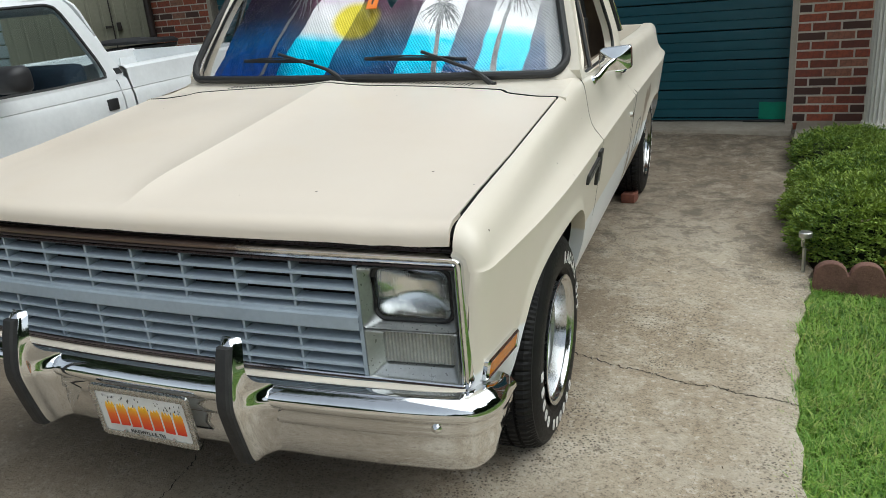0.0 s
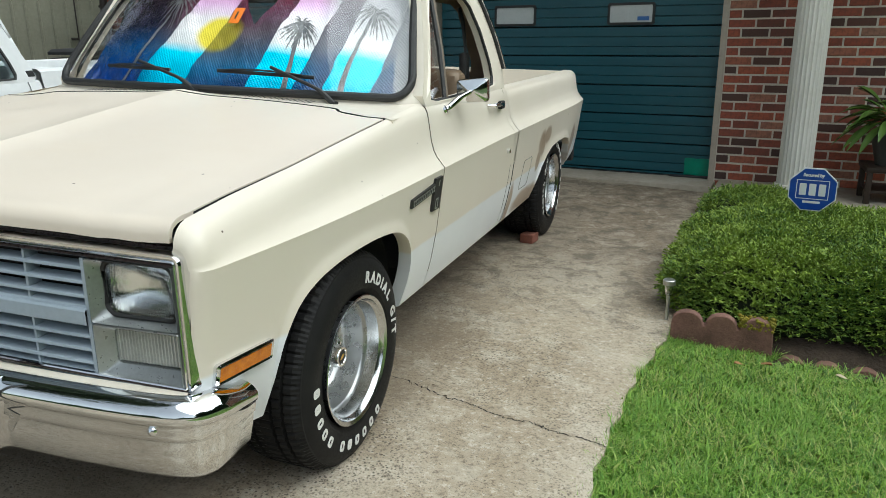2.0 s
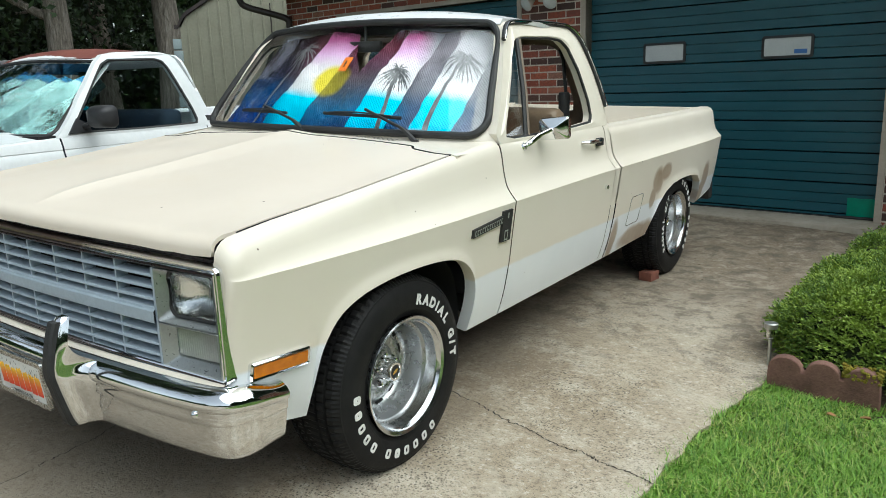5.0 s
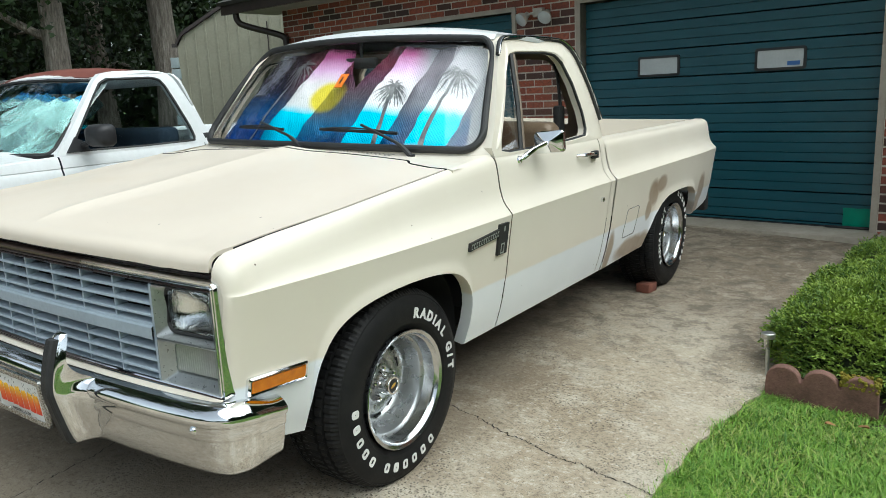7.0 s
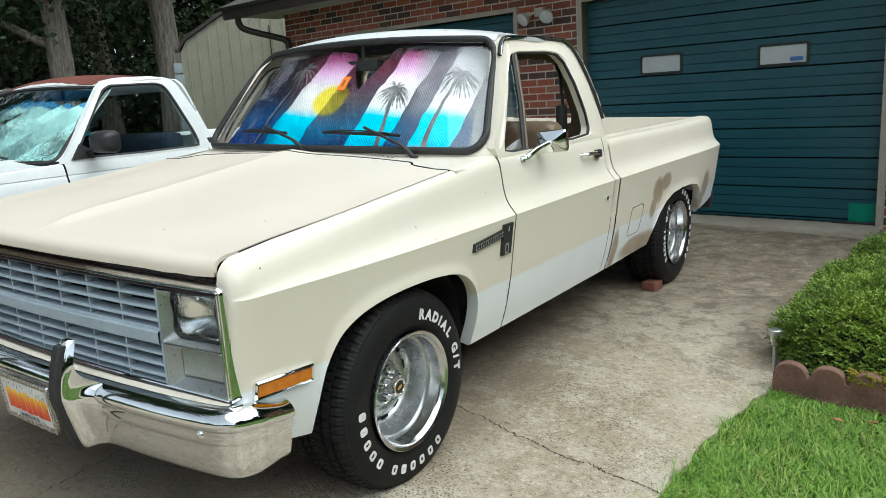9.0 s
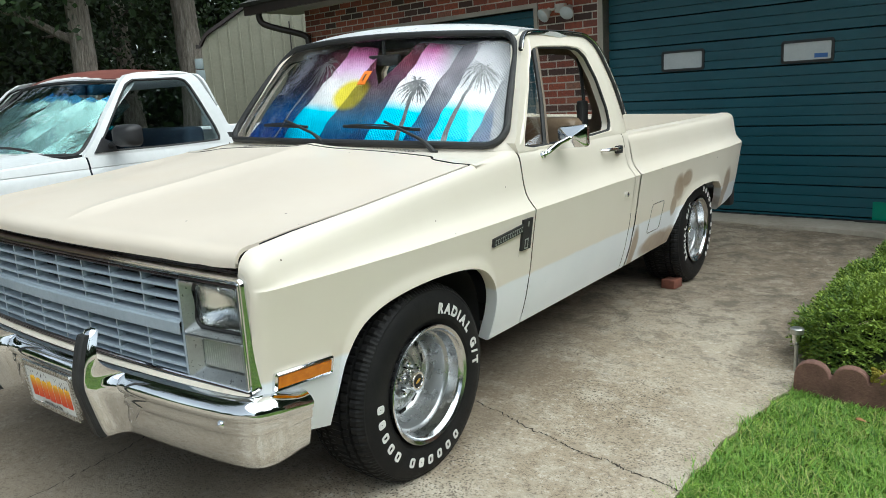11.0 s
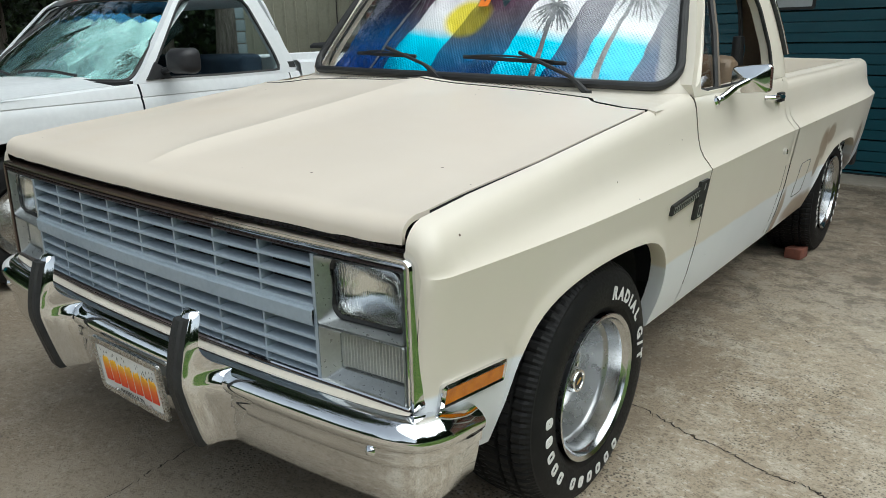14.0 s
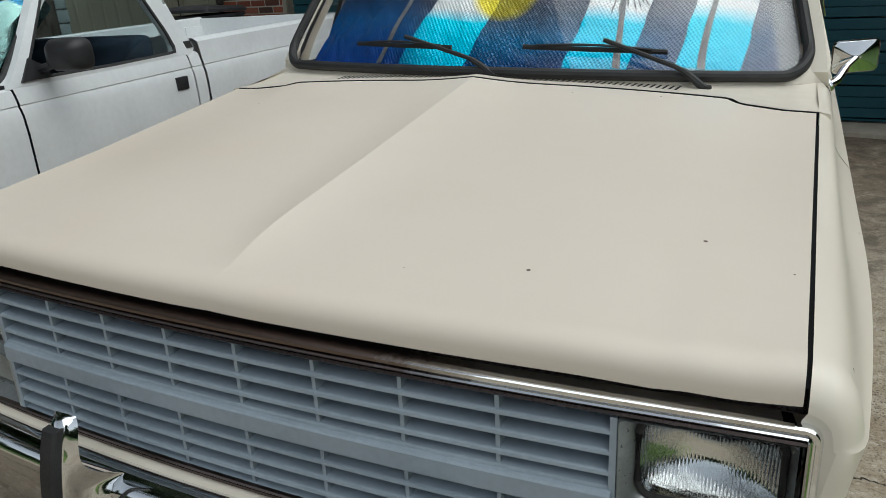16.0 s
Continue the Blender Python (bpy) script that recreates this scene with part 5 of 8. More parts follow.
m = Matrix.Translation(p0) @ pose(0, 0, 0, -45, 0, 0)
rounded_box(bm, (-0.024, -0.002, -0.043), (0.024, 0.002, 0.043), 0.0015, m)
tag = tagged(part("hanging_tag", bm, ORANGE, None), "orange hang tag below the inside mirror", "tag")
tag.matrix_basis = truck_pose
bm = bmesh.new()
box(bm, (-0.004, -0.0035, -0.02), (0.004, -0.0025, 0.02), m)
part("tag_mark", bm, INK, tag)
bm = bmesh.new()
p0 = Vector(glass_point(0.04, 0.83)) + Vector((0, 0.07, -0.03))
rounded_box(bm, (-0.10, -0.012, -0.026), (0.10, 0.012, 0.026), 0.01, Matrix.Translation(p0))
tube(bm, [p0 + Vector((0, 0, 0.02)), p0 + Vector((0, 0.0, 0.10))], 0.008)
part("inside_mirror", bm, BLACK, truck)

# the body draws in towards the roof
def draw_in(ob, up=0.0):
    seen = set()
    for o in ob.children_recursive + [ob]:
        if o.type != "MESH" or o.data.name in seen or (o.name.startswith("wheel") and not o.name.startswith("wheel_well")) or (o.parent and o.parent.name.startswith("wheel")):
            continue
        seen.add(o.data.name)
        dz = o.location.z + (o.parent.location.z if o.parent and o.parent.type == "MESH" else 0.0)
        for v in o.data.vertices:
            z = v.co.z + dz
            v.co.x *= 1 - max(0.0, 0.03 * z - 0.018) / 0.95
for ob in (truck, shade, tag):
    draw_in(ob)


# ---- white pickup truck parked alongside ----
WHITE_PAINT = varied(shader("chalky_white_paint", (0.74, 0.76, 0.77), 0.4, coat=0.1), (0.78, 0.80, 0.81), (0.68, 0.70, 0.71), 2.5, rough=(0.32, 0.5))
def make_peel():
    """White roof paint peeled to maroon in the middle."""
    m = shader("peeling_roof_paint", (0.2, 0.05, 0.04), 0.55)
    sep = node(m, "ShaderNodeSeparateXYZ")
    wire(m, coords(m), sep.inputs[0])
    dx = math_of(m, "DIVIDE", math_of(m, "ADD", sep.outputs[0], 0.95), 0.70)
    dy = math_of(m, "DIVIDE", math_of(m, "SUBTRACT", sep.outputs[1], 1.50), 0.36)
    p = lambda v: math_of(m, "POWER", math_of(m, "ABSOLUTE", v), 5.0)
    d = math_of(m, "ADD", math_of(m, "ADD", p(dx), p(dy)), math_of(m, "MULTIPLY", noise_of(m, 9, 5), 0.5))
    rust = ramp(m, noise_of(m, 6, 5), [(0.35, (0.16, 0.045, 0.035)), (0.65, (0.22, 0.075, 0.055))])
    wire(m, mixed(m, ramp(m, d, [(0.95, gray(0)), (1.0, gray(1))]), rust, (0.76, 0.77, 0.77)), bsdf(m).inputs["Base Color"])
    return m
PEEL = make_peel()
DARK_GLASS = shader("tinted_glass", (0.84, 0.93, 0.91), 0.02)
bsdf(DARK_GLASS).inputs["Transmission Weight"].default_value = 1.0
bsdf(DARK_GLASS).inputs["IOR"].default_value = 1.45
SIDE_GLASS = shader("side_glass", (0.62, 0.71, 0.72), 0.02)
bsdf(SIDE_GLASS).inputs["Transmission Weight"].default_value = 1.0
bsdf(SIDE_GLASS).inputs["IOR"].default_value = 1.45
GRAY_PLASTIC = varied(shader("gray_black_plastic", (0.03, 0.03, 0.032), 0.5), (0.014, 0.014, 0.016), (0.028, 0.028, 0.03), 14.0, rough=(0.4, 0.6))
GRAPHITE = varied(shader("blue_gray_cloth", (0.015, 0.028, 0.05), 0.9), (0.012, 0.022, 0.04), (0.024, 0.042, 0.07), 12.0)
white_pose = pose(-2.28, 0.041, 0.0, 0, 0, 5)
wt = thing("pickup_truck", "white older pickup truck with a peeling maroon roof", "pickup truck", m=white_pose)
W_LOW = [(0.34, -0.05), (0.42, -0.02), (0.60, 0.0), (0.86, 0.004), (0.94, -0.002), (0.965, -0.012), (0.972, -0.016), (0.978, -0.012), (1.02, -0.022), (1.055, -0.036)]
WIDTH = 1.90
def w_mirror(p, side):
    return p if side > 0 else (-WIDTH - p[0], p[1], p[2])
def w_column(y, bottom, top, curl):
    zs = [bottom + (0.93 - bottom) * k / 6 for k in range(7)] + [0.955, 0.965, 0.972, 0.978, 0.99, 1.02, top - 0.012, top]
    front = -0.10 * max(0.0, (-0.2 - y) / 0.75) ** 2
    return [(lerp_table(W_LOW, z) + front - (curl if k == len(zs) - 1 else 0), y, z) for k, z in enumerate(zs)]
W_ARCH = [(-0.575, 0.40), (-0.56, 0.55), (-0.50, 0.68), (-0.40, 0.765), (-0.25, 0.81), (-0.12, 0.82), (0.02, 0.81), (0.16, 0.765), (0.25, 0.68), (0.30, 0.55), (0.315, 0.40)]
W_REAR = [(2.85, 0.42), (2.87, 0.56), (2.93, 0.68), (3.03, 0.76), (3.17, 0.80), (3.30, 0.81), (3.43, 0.80), (3.56, 0.76), (3.66, 0.68), (3.71, 0.56), (3.73, 0.42)]
w_top = lambda y: lerp_table([(-1.0, 0.985), (-0.6, 1.0), (0.0, 1.03), (0.64, 1.058)], y)
for side in (1, -1):
    for name, cols, top in (("fender", [(-0.98, 0.42), (-0.9, 0.42), (-0.8, 0.42), (-0.68, 0.41)] + arch_columns(W_ARCH) + [(0.40, 0.40), (0.52, 0.40), (0.632, 0.40)], w_top),
                            ("door", [(0.645 + 1.245 * k / 8, 0.40) for k in range(9)], lambda y: 1.060),
                            ("cab_corner", [(1.90, 0.40), (1.96, 0.40), (2.0, 0.40)], lambda y: 1.060),
                            ("bed_side", [(2.02, 0.41), (2.3, 0.41), (2.6, 0.41), (2.78, 0.415)] + arch_columns(W_REAR) + [(3.9, 0.42), (4.2, 0.44), (4.45, 0.45)], lambda y: 1.125)):
        bm = bmesh.new()
        loft(bm, [[w_mirror(p, side) for p in w_column(y, b, top(y), 0.02)] for y, b in cols], flip=side > 0)
        part(name, bm, WHITE_PAINT, wt, sharp=25)
    for arch in (W_ARCH, W_REAR):
        bm = bmesh.new()
        pts = arch_columns(arch)
        loft(bm, [[w_mirror((-0.03, y, z), side), w_mirror((-0.42, y, z + 0.02), side)] for y, z in pts], flip=side < 0)
        fill(bm, [w_mirror((-0.42, y, z + 0.02), side) for y, z in pts])
        part("wheel_well", bm, DARK, wt)
    bm = bmesh.new()
    loft(bm, [[w_mirror((x, y, z), side) for x, z in ((-0.056, 1.125), (-0.07, 1.133), (-0.115, 1.133), (-0.125, 1.12), (-0.13, 0.68))] for y in (2.02, 3.2, 4.44)], flip=side > 0)
    part("bed_rail", bm, WHITE_PAINT, wt)
bm = bmesh.new()
box(bm, (-WIDTH + 0.13, 2.03, 0.66), (-0.13, 4.44, 0.69))
for k in range(9):
    x = -WIDTH + 0.24 + 0.177 * k
    rounded_box(bm, (x - 0.055, 2.03, 0.75), (x + 0.055, 2.062, 1.05), 0.012)
box(bm, (-WIDTH + 0.13, 2.02, 0.66), (-0.13, 2.05, 1.12))
part("bed_floor", bm, WHITE_PAINT, wt)
for k in range(6):
    bm = bmesh.new()
    y = 2.25 + 0.38 * k
    rounded_box(bm, (-WIDTH + 0.118, y, 0.75), (-WIDTH + 0.142, y + 0.26, 1.06), 0.010)
    part("bed_panel", bm, WHITE_PAINT, wt)
bm = bmesh.new()
rounded_box(bm, (-WIDTH + 0.06, 4.40, 0.50), (-0.06, 4.45, 1.12), 0.012)
part("tailgate", bm, WHITE_PAINT, wt)
# hood
bm = bmesh.new()
rows = []
for j in range(21):
    v = j / 20
    row = []
    for i in range(33):
        u = -1 + i / 16
        y = -1.02 + 0.06 * u * u + (1.50 + 0.06 * u * u) * v
        half = WIDTH / 2 - 0.075 - 0.10 * max(0.0, (-0.2 - y) / 0.75) ** 2
        z = w_top(y) + 0.045 * (1 - u * u) + 0.012 * math.exp(-((abs(u) - 0.61) / 0.09) ** 4) * v - (0.05 * (1 - min(1, v * 8)) ** 2)
        row.append((-WIDTH / 2 + u * half, y, z))
    rows.append(row)
loft(bm, rows)
part("hood", bm, WHITE_PAINT, wt, thick=0.01)
bm = bmesh.new()
rounded_box(bm, (-WIDTH + 0.1, -1.0, 0.42), (-0.1, -0.96, 0.98), 0.02)
part("grille_panel", bm, GRAY_PLASTIC, wt)
# greenhouse
def w_glass(u, v):
    w = 0.875 + (0.70 - 0.875) * v
    y0, y1 = 0.42 + 0.20 * abs(u) ** 2.2, 1.10 + 0.11 * abs(u) ** 2.2
    z0, z1 = 1.075 - 0.01 * u * u, 1.575 - 0.03 * u * u
    return (-WIDTH / 2 + u * w, y0 + (y1 - y0) * v, z0 + (z1 - z0) * v + 0.015 * math.sin(math.pi * v))
def w_loop(grow):
    return [w_glass(p[0] * grow, 0.5 + (p[1] - 0.5) * (1 + (grow - 1) * 1.5)) for p in dense(rim_loop(lambda u, v: (u, v, 0), r=0.05), 0.08)]
bm = bmesh.new()
loft(bm, [[w_glass(-0.98 + 1.96 * i / 20, 0.02 + 0.96 * j / 8) for i in range(21)] for j in range(9)])
g = part("windshield", bm, DARK_GLASS, wt, sharp=80, thick=0.004)
g.visible_shadow = False
BAND = shader("blue_tint_band", (0.10, 0.32, 0.62), 0.05)
bsdf(BAND).inputs["Transmission Weight"].default_value = 1.0
bsdf(BAND).inputs["IOR"].default_value = 1.1
bm = bmesh.new()
loft(bm, [[Vector(w_glass(-0.97 + 1.94 * i / 20, 0.80 + 0.17 * j / 4)) + Vector((0, 0.008, -0.008)) for i in range(21)] for j in range(5)])
part("tint_band", bm, BAND, wt, "blue tinted band along the top of the windshield", sharp=80, thick=0.002).visible_shadow = False
bm = bmesh.new()
lp = w_loop(0.995)
tube(bm, lp + lp[:2], 0.014, 6, cap=False)
part("windshield_gasket", bm, BLACK, wt)
bm = bmesh.new()
a, b = w_loop(1.0), w_loop(1.045)
loft(bm, [[p, Vector(q) + Vector((0, 0.015, 0))] for p, q in list(zip(a, b)) + [(a[0], b[0])]])
part("windshield_frame", bm, WHITE_PAINT, wt)
bm = bmesh.new()
loft(bm, [[(w_glass(u, 0)[0], w_glass(u, 0)[1] - d, w_glass(u, 0)[2] - h) for d, h in ((0.10, 0.035), (0.03, 0.03), (0.0, 0.006))] for u in [-1 + k / 10 for k in range(21)]], flip=True)
part("cowl", bm, GRAY_PLASTIC, wt)
w_gx = lambda z: lerp_table([(1.03, -0.03), (1.06, -0.036), (1.2, -0.075), (1.4, -0.145), (1.55, -0.205), (1.60, -0.24), (1.64, -0.30)], z)
W_OUT = [(0.60, 1.05), (0.70, 1.13), (0.95, 1.39), (1.10, 1.545), (1.18, 1.595), (1.30, 1.615), (1.60, 1.625), (1.74, 1.615), (1.80, 1.58), (1.88, 1.36), (1.97, 1.13), (2.0, 1.05), (1.3, 1.045)]
W_WIN = [(0.735, 1.075), (0.80, 1.16), (1.03, 1.42), (1.13, 1.525), (1.20, 1.555), (1.60, 1.565), (1.665, 1.55), (1.70, 1.50), (1.80, 1.18), (1.82, 1.085), (1.80, 1.072), (1.3, 1.068)]
c1 = (1.35, 1.30)
wl2, ol2 = [ray_polygon(W_WIN, c1, a) for a in angles], [ray_polygon(W_OUT, c1, a) for a in angles]
for side in (1, -1):
    bm = bmesh.new()
    rows = []
    for (wy, wz), (oy, oz) in list(zip(wl2, ol2)) + [(wl2[0], ol2[0])]:
        rows.append([w_mirror(p, side) for p in ((w_gx(wz) - 0.05, wy, wz), (w_gx(wz) - 0.004, wy, wz), (w_gx(wz + (oz - wz) * 0.15) + 0.004, wy + (oy - wy) * 0.15, wz + (oz - wz) * 0.15), (w_gx(oz), oy, oz), (w_gx(oz) - 0.05, oy, oz))])
    loft(bm, rows, flip=side < 0)
    part("window_frame", bm, WHITE_PAINT, wt)
    bm = bmesh.new()
    lp = [w_mirror((w_gx(z) - 0.004, y, z), side) for y, z in wl2]
    tube(bm, lp + lp[:2], 0.011, 6, cap=False)
    part("window_seal", bm, BLACK, wt)
    bm = bmesh.new()
    fill(bm, [w_mirror((-0.050 - 0.345 * (z - 1.06), y, z), side) for y, z in (wl2 if side > 0 else wl2[::-1])])
    g = part("side_window", bm, SIDE_GLASS, wt, thick=0.004, sharp=0)
    g.visible_shadow = False
    # mirror
    bm = bmesh.new()
    rows = []
    for d, w, h in ((0.06, 0.20, 0.135), (0.045, 0.215, 0.15), (-0.01, 0.21, 0.145), (-0.045, 0.17, 0.11), (-0.06, 0.10, 0.06)):
        rows.append([w_mirror((0.13 + x, 0.84 + d, 1.175 + z), side) for x, z in rrect(0, 0, w, h, h * 0.3, 4)])
    loft(bm, rows, closed=True, caps=True)
    head = part("side_mirror", bm, GRAY_PLASTIC, wt, "black plastic door mirror", sharp=50)
    bm = bmesh.new()
    tri = [(0.70, 1.07), (0.88, 1.075), (0.86, 1.13), (0.79, 1.17)]
    fill(bm, [w_mirror((w_gx(z) + 0.012, y, z), side) for y, z in (tri if side > 0 else tri[::-1])], (-0.02 * side, 0, 0))
    tube(bm, [w_mirror((-0.05, 0.83, 1.11), side), w_mirror((0.06, 0.84, 1.14), side)], 0.02, 8)
    part("mirror_mount", bm, GRAY_PLASTIC, head)
    bm = bmesh.new()
    rounded_box(bm, (-0.012 if side > 0 else -WIDTH - 0.012, 1.715, 0.862), (0.012 if side > 0 else -WIDTH + 0.012, 1.815, 0.937), 0.006)
    part("door_handle", bm, GRAY_PLASTIC, wt, "black recessed door handle")
    bm = bmesh.new()
    v = [(1.915, 1.085), (1.975, 1.085), (1.965, 1.125), (1.905, 1.125)]
    fill(bm, [w_mirror((w_gx(z) + 0.006, y, z), side) for y, z in (v if side > 0 else v[::-1])], (-0.015 * side, 0, 0))
    part("cab_vent", bm, BLACK, wt)
bm = bmesh.new()
rows = []
for j in range(13):
    v = j / 12
    row = []
    for i in range(25):
        u = -1 + i / 12
        gx, gy, gz = w_glass(u * 0.985, 1.05)
        y = gy + (1.80 - gy) * v
        edge = math.sin(math.pi * v) ** 0.5 if 0 < v < 1 else 0
        row.append((-WIDTH / 2 + u * (0.69 + 0.025 * edge), y, gz + (1.60 - gz) * v + 0.055 * edge * (1 - abs(u) ** 2.5) + 0.015 * edge))
    rows.append(row)
loft(bm, rows)
part("roof", bm, PEEL, wt, "roof with white paint peeled to maroon", thick=0.02)
bm = bmesh.new()
wb = [(x * 0.86, z) for x, z in bw]
loft(bm, [[(-WIDTH / 2 + x, 1.98 - 0.30 * max(0, z - 1.05), z + 0.02), (-WIDTH / 2 + X * 0.95, 1.98 - 0.30 * max(0, Z - 1.05), Z + 0.04)] for (x, z), (X, Z) in list(zip(wl, ol)) + [(wl[0], ol[0])]])
part("cab_back", bm, WHITE_PAINT, wt, thick=0.02)
bm = bmesh.new()
rounded_box(bm, (-WIDTH + 0.12, 1.55, 0.70), (-0.12, 1.75, 1.19), 0.06, seg=3)
rounded_box(bm, (-WIDTH + 0.12, 1.10, 0.62), (-0.12, 1.60, 0.82), 0.05, seg=3)
part("bench_seat", bm, GRAPHITE, wt, "blue-gray cloth bench seat")
bm = bmesh.new()
box(bm, (-WIDTH + 0.06, 0.5, 0.40), (-0.06, 1.98, 0.50))
box(bm, (-WIDTH + 0.05, 0.5, 0.9), (-0.05, 0.62, 1.07))
box(bm, (-1.5, -0.9, 0.30), (-0.4, 4.3, 0.42))
box(bm, (-1.55, -0.9, 0.42), (-0.42, 0.5, 0.85))
part("chassis", bm, DARK, wt)
bm = bmesh.new()
box(bm, (-0.085, 0.66, 0.5), (-0.06, 1.88, 1.05))
part("door_trim", bm, GRAPHITE, wt)
# its wheels
for y in (-0.13, 3.29):
    for side in (1, -1):
        x = -0.025 if side > 0 else -WIDTH + 0.025
        gz = ground_z(-2.28 - WIDTH / 2 + (x + WIDTH / 2) - 0.09 * y, y)
        bm = bmesh.new()
        lathe(bm, [(0.0, 0.192), (0.004, 0.198), (0.004, 0.19), (-0.02, 0.178), (-0.05, 0.165), (-0.06, 0.14), (-0.045, 0.10), (-0.03, 0.07), (-0.025, 0.05), (-0.01, 0.045), (-0.008, 0.0)], 40)
        hub = part("wheel", bm, DULL_CHROME, wt, "dull silver wheel")
        hub.matrix_basis = pose(x, y, gz + 0.350, 0, 0, 0 if side > 0 else 180)
        bm = bmesh.new()
        rows = []
        prof = [(-0.012, 0.195), (0.006, 0.215), (0.012, 0.26), (0.006, 0.31), (-0.012, 0.342), (-0.03, 0.352), (-0.06, 0.354), (-0.063, 0.346), (-0.07, 0.346), (-0.073, 0.355), (-0.16, 0.355), (-0.2, 0.345), (-0.225, 0.30), (-0.225, 0.2)]
        for i in range(96):
            a = 2 * math.pi * i / 96
            row = []
            for px, r in prof:
                rr = r - (0.007 if r > 0.335 and i % 4 == 0 else 0)
                row.append((px, rr * math.cos(a), max(-0.3495, rr * math.sin(a))))
            rows.append(row)
        made = [[bm.verts.new(p) for p in r] for r in rows]
        for p, q in zip(made, made[1:] + made[:1]):
            for k in range(len(prof) - 1):
                bm.faces.new((p[k], p[k + 1], q[k + 1], q[k]))
        bmesh.ops.recalc_face_normals(bm, faces=bm.faces[:])
        part("tyre", bm, TYRE, hub, sharp=18)
# wiper
for x0, x1 in ((0.62, 0.0), (-0.10, -0.70)):
    bm = bmesh.new()
    tube(bm, [Vector(w_glass(x0 + (x1 - x0) * k / 8, 0.035 + 0.05 * math.sin(k / 8 * 2.6))) + Vector((0, -0.02, 0.015)) for k in range(9)], 0.009, 6)
    part("wiper", bm, BLACK, wt)
# crumpled silver sunshade inside
FOIL = varied(shader("silver_foil", (0.55, 0.70, 0.69), 0.2, 1.0), (0.42, 0.56, 0.55), (0.24, 0.36, 0.36), 7.0, rough=(0.10, 0.26))
bump(FOIL, noise_of(FOIL, 22, 4, 0.6), 0.35, 0.008)
ws = thing("sunshade", "crumpled silver foil sunshade behind the windshield", "sunshade", m=white_pose)
bm = bmesh.new()
rows = []
rng = random.Random(17)
cuts = [0.0]
while cuts[-1] < 1.3:
    cuts.append(cuts[-1] + rng.uniform(0.035, 0.095))
for i, c in enumerate(cuts):
    row = []
    for j in range(6):
        v = j / 5
        s2 = min(1.0, max(0.0, c - 0.15 + 0.34 * (v - 0.5) + rng.uniform(-0.008, 0.008)))
        d = 0.045 + (0.075 if i % 2 else 0.0) + 0.04 * noise.noise(Vector((i * 0.8, j * 0.5, 3.0)))
        p = Vector(w_glass(-0.93 + 1.86 * s2, 0.04 + 0.84 * v - 0.03 * math.sin(s2 * 9) * v))
        row.append(p + Vector((0, 0.62, -0.78)) * d)
    rows.append(row)
loft(bm, rows, flip=True)
bmesh.ops.remove_doubles(bm, verts=bm.verts[:], dist=0.0005)
bmesh.ops.triangulate(bm, faces=bm.faces[:])
part("foil_sheet", bm, FOIL, ws, sharp=14)

# teal vehicle glimpsed beyond
TEAL_CAR = varied(shader("teal_car_paint", (0.0, 0.13, 0.17), 0.25, coat=0.5), (0.0, 0.14, 0.18), (0.0, 0.10, 0.14), 2.0)
tc = thing("pickup_truck", "teal pickup bed with a black cover, mostly hidden", "pickup truck", m=pose(-5.6, 0.9, 0, 0, 0, 5))
bm = bmesh.new()
loft(bm, [[(x, y, z) for x, z in ((0.0, 0.45), (0.03, 0.7), (0.03, 0.86), (0.0, 0.88), (0.02, 0.92), (0.0, 1.16), (-0.06, 1.18))] for y in (-2.4, -1.0, 0.5, 2.0)], flip=True)
loft(bm, [[(x, y, z) for x, z in ((-1.86, 1.18), (-1.92, 1.16), (-1.92, 0.45))] for y in (-2.4, 2.0)], flip=True)
part("bed_side", bm, TEAL_CAR, tc)
bm = bmesh.new()
rounded_box(bm, (-1.86, -2.4, 1.17), (-0.05, 2.0, 1.235), 0.02)
part("bed_cover", bm, BLACK, tc)
bm = bmesh.new()
rounded_box(bm, (-1.9, -2.4, 0.4), (-0.02, 2.0, 1.1), 0.05)
part("body", bm, TEAL_CAR, tc)
for y in (-1.6, 1.2):
    bm = bmesh.new()
    lathe(bm, [(0.04, 0.0), (0.04, 0.2), (0.05, 0.33), (0.0, 0.36), (-0.2, 0.36)], 32, m=Matrix.Translation((0, y, ground_z(-5.6, 0) + 0.36)))
    part("tyre", bm, TYRE, tc)


# ---- ground ----
bm = bmesh.new()
def sheet(bm, xs, ys, zf, keep=lambda x, y: True):
    grid = {}
    for i, x in enumerate(xs):
        for j, y in enumerate(ys):
            grid[i, j] = bm.verts.new((x, y, zf(x, y)))
    for i in range(len(xs) - 1):
        for j in range(len(ys) - 1):
            bm.faces.new((grid[i, j], grid[i + 1, j], grid[i + 1, j + 1], grid[i, j + 1]))
far = [-400, -120, -40, -20, -12, -8, -6, -4.5, -3.5, -2.9, -2, -1.4, -0.9, 0, 0.92, 2, 3, 4, 6, 10, 20, 40, 120, 400]
sheet(bm, far, [-400, -120, -40, -15, -8, -4, -2, 0, 1, 2, 3.2, 4, 4.8, 6, 10, 20, 40, 120, 400], lambda x, y: ground_z(x, y) - 0.05)
LAWN = varied(shader("lawn_soil", (0.05, 0.085, 0.022), 0.9), (0.05, 0.10, 0.016), (0.085, 0.16, 0.026), 3.0, bump_scale=60, bump_strength=0.6, bump_distance=0.02)
structure("ground", bm, LAWN, "green mown lawn beside the concrete drive", "lawn")

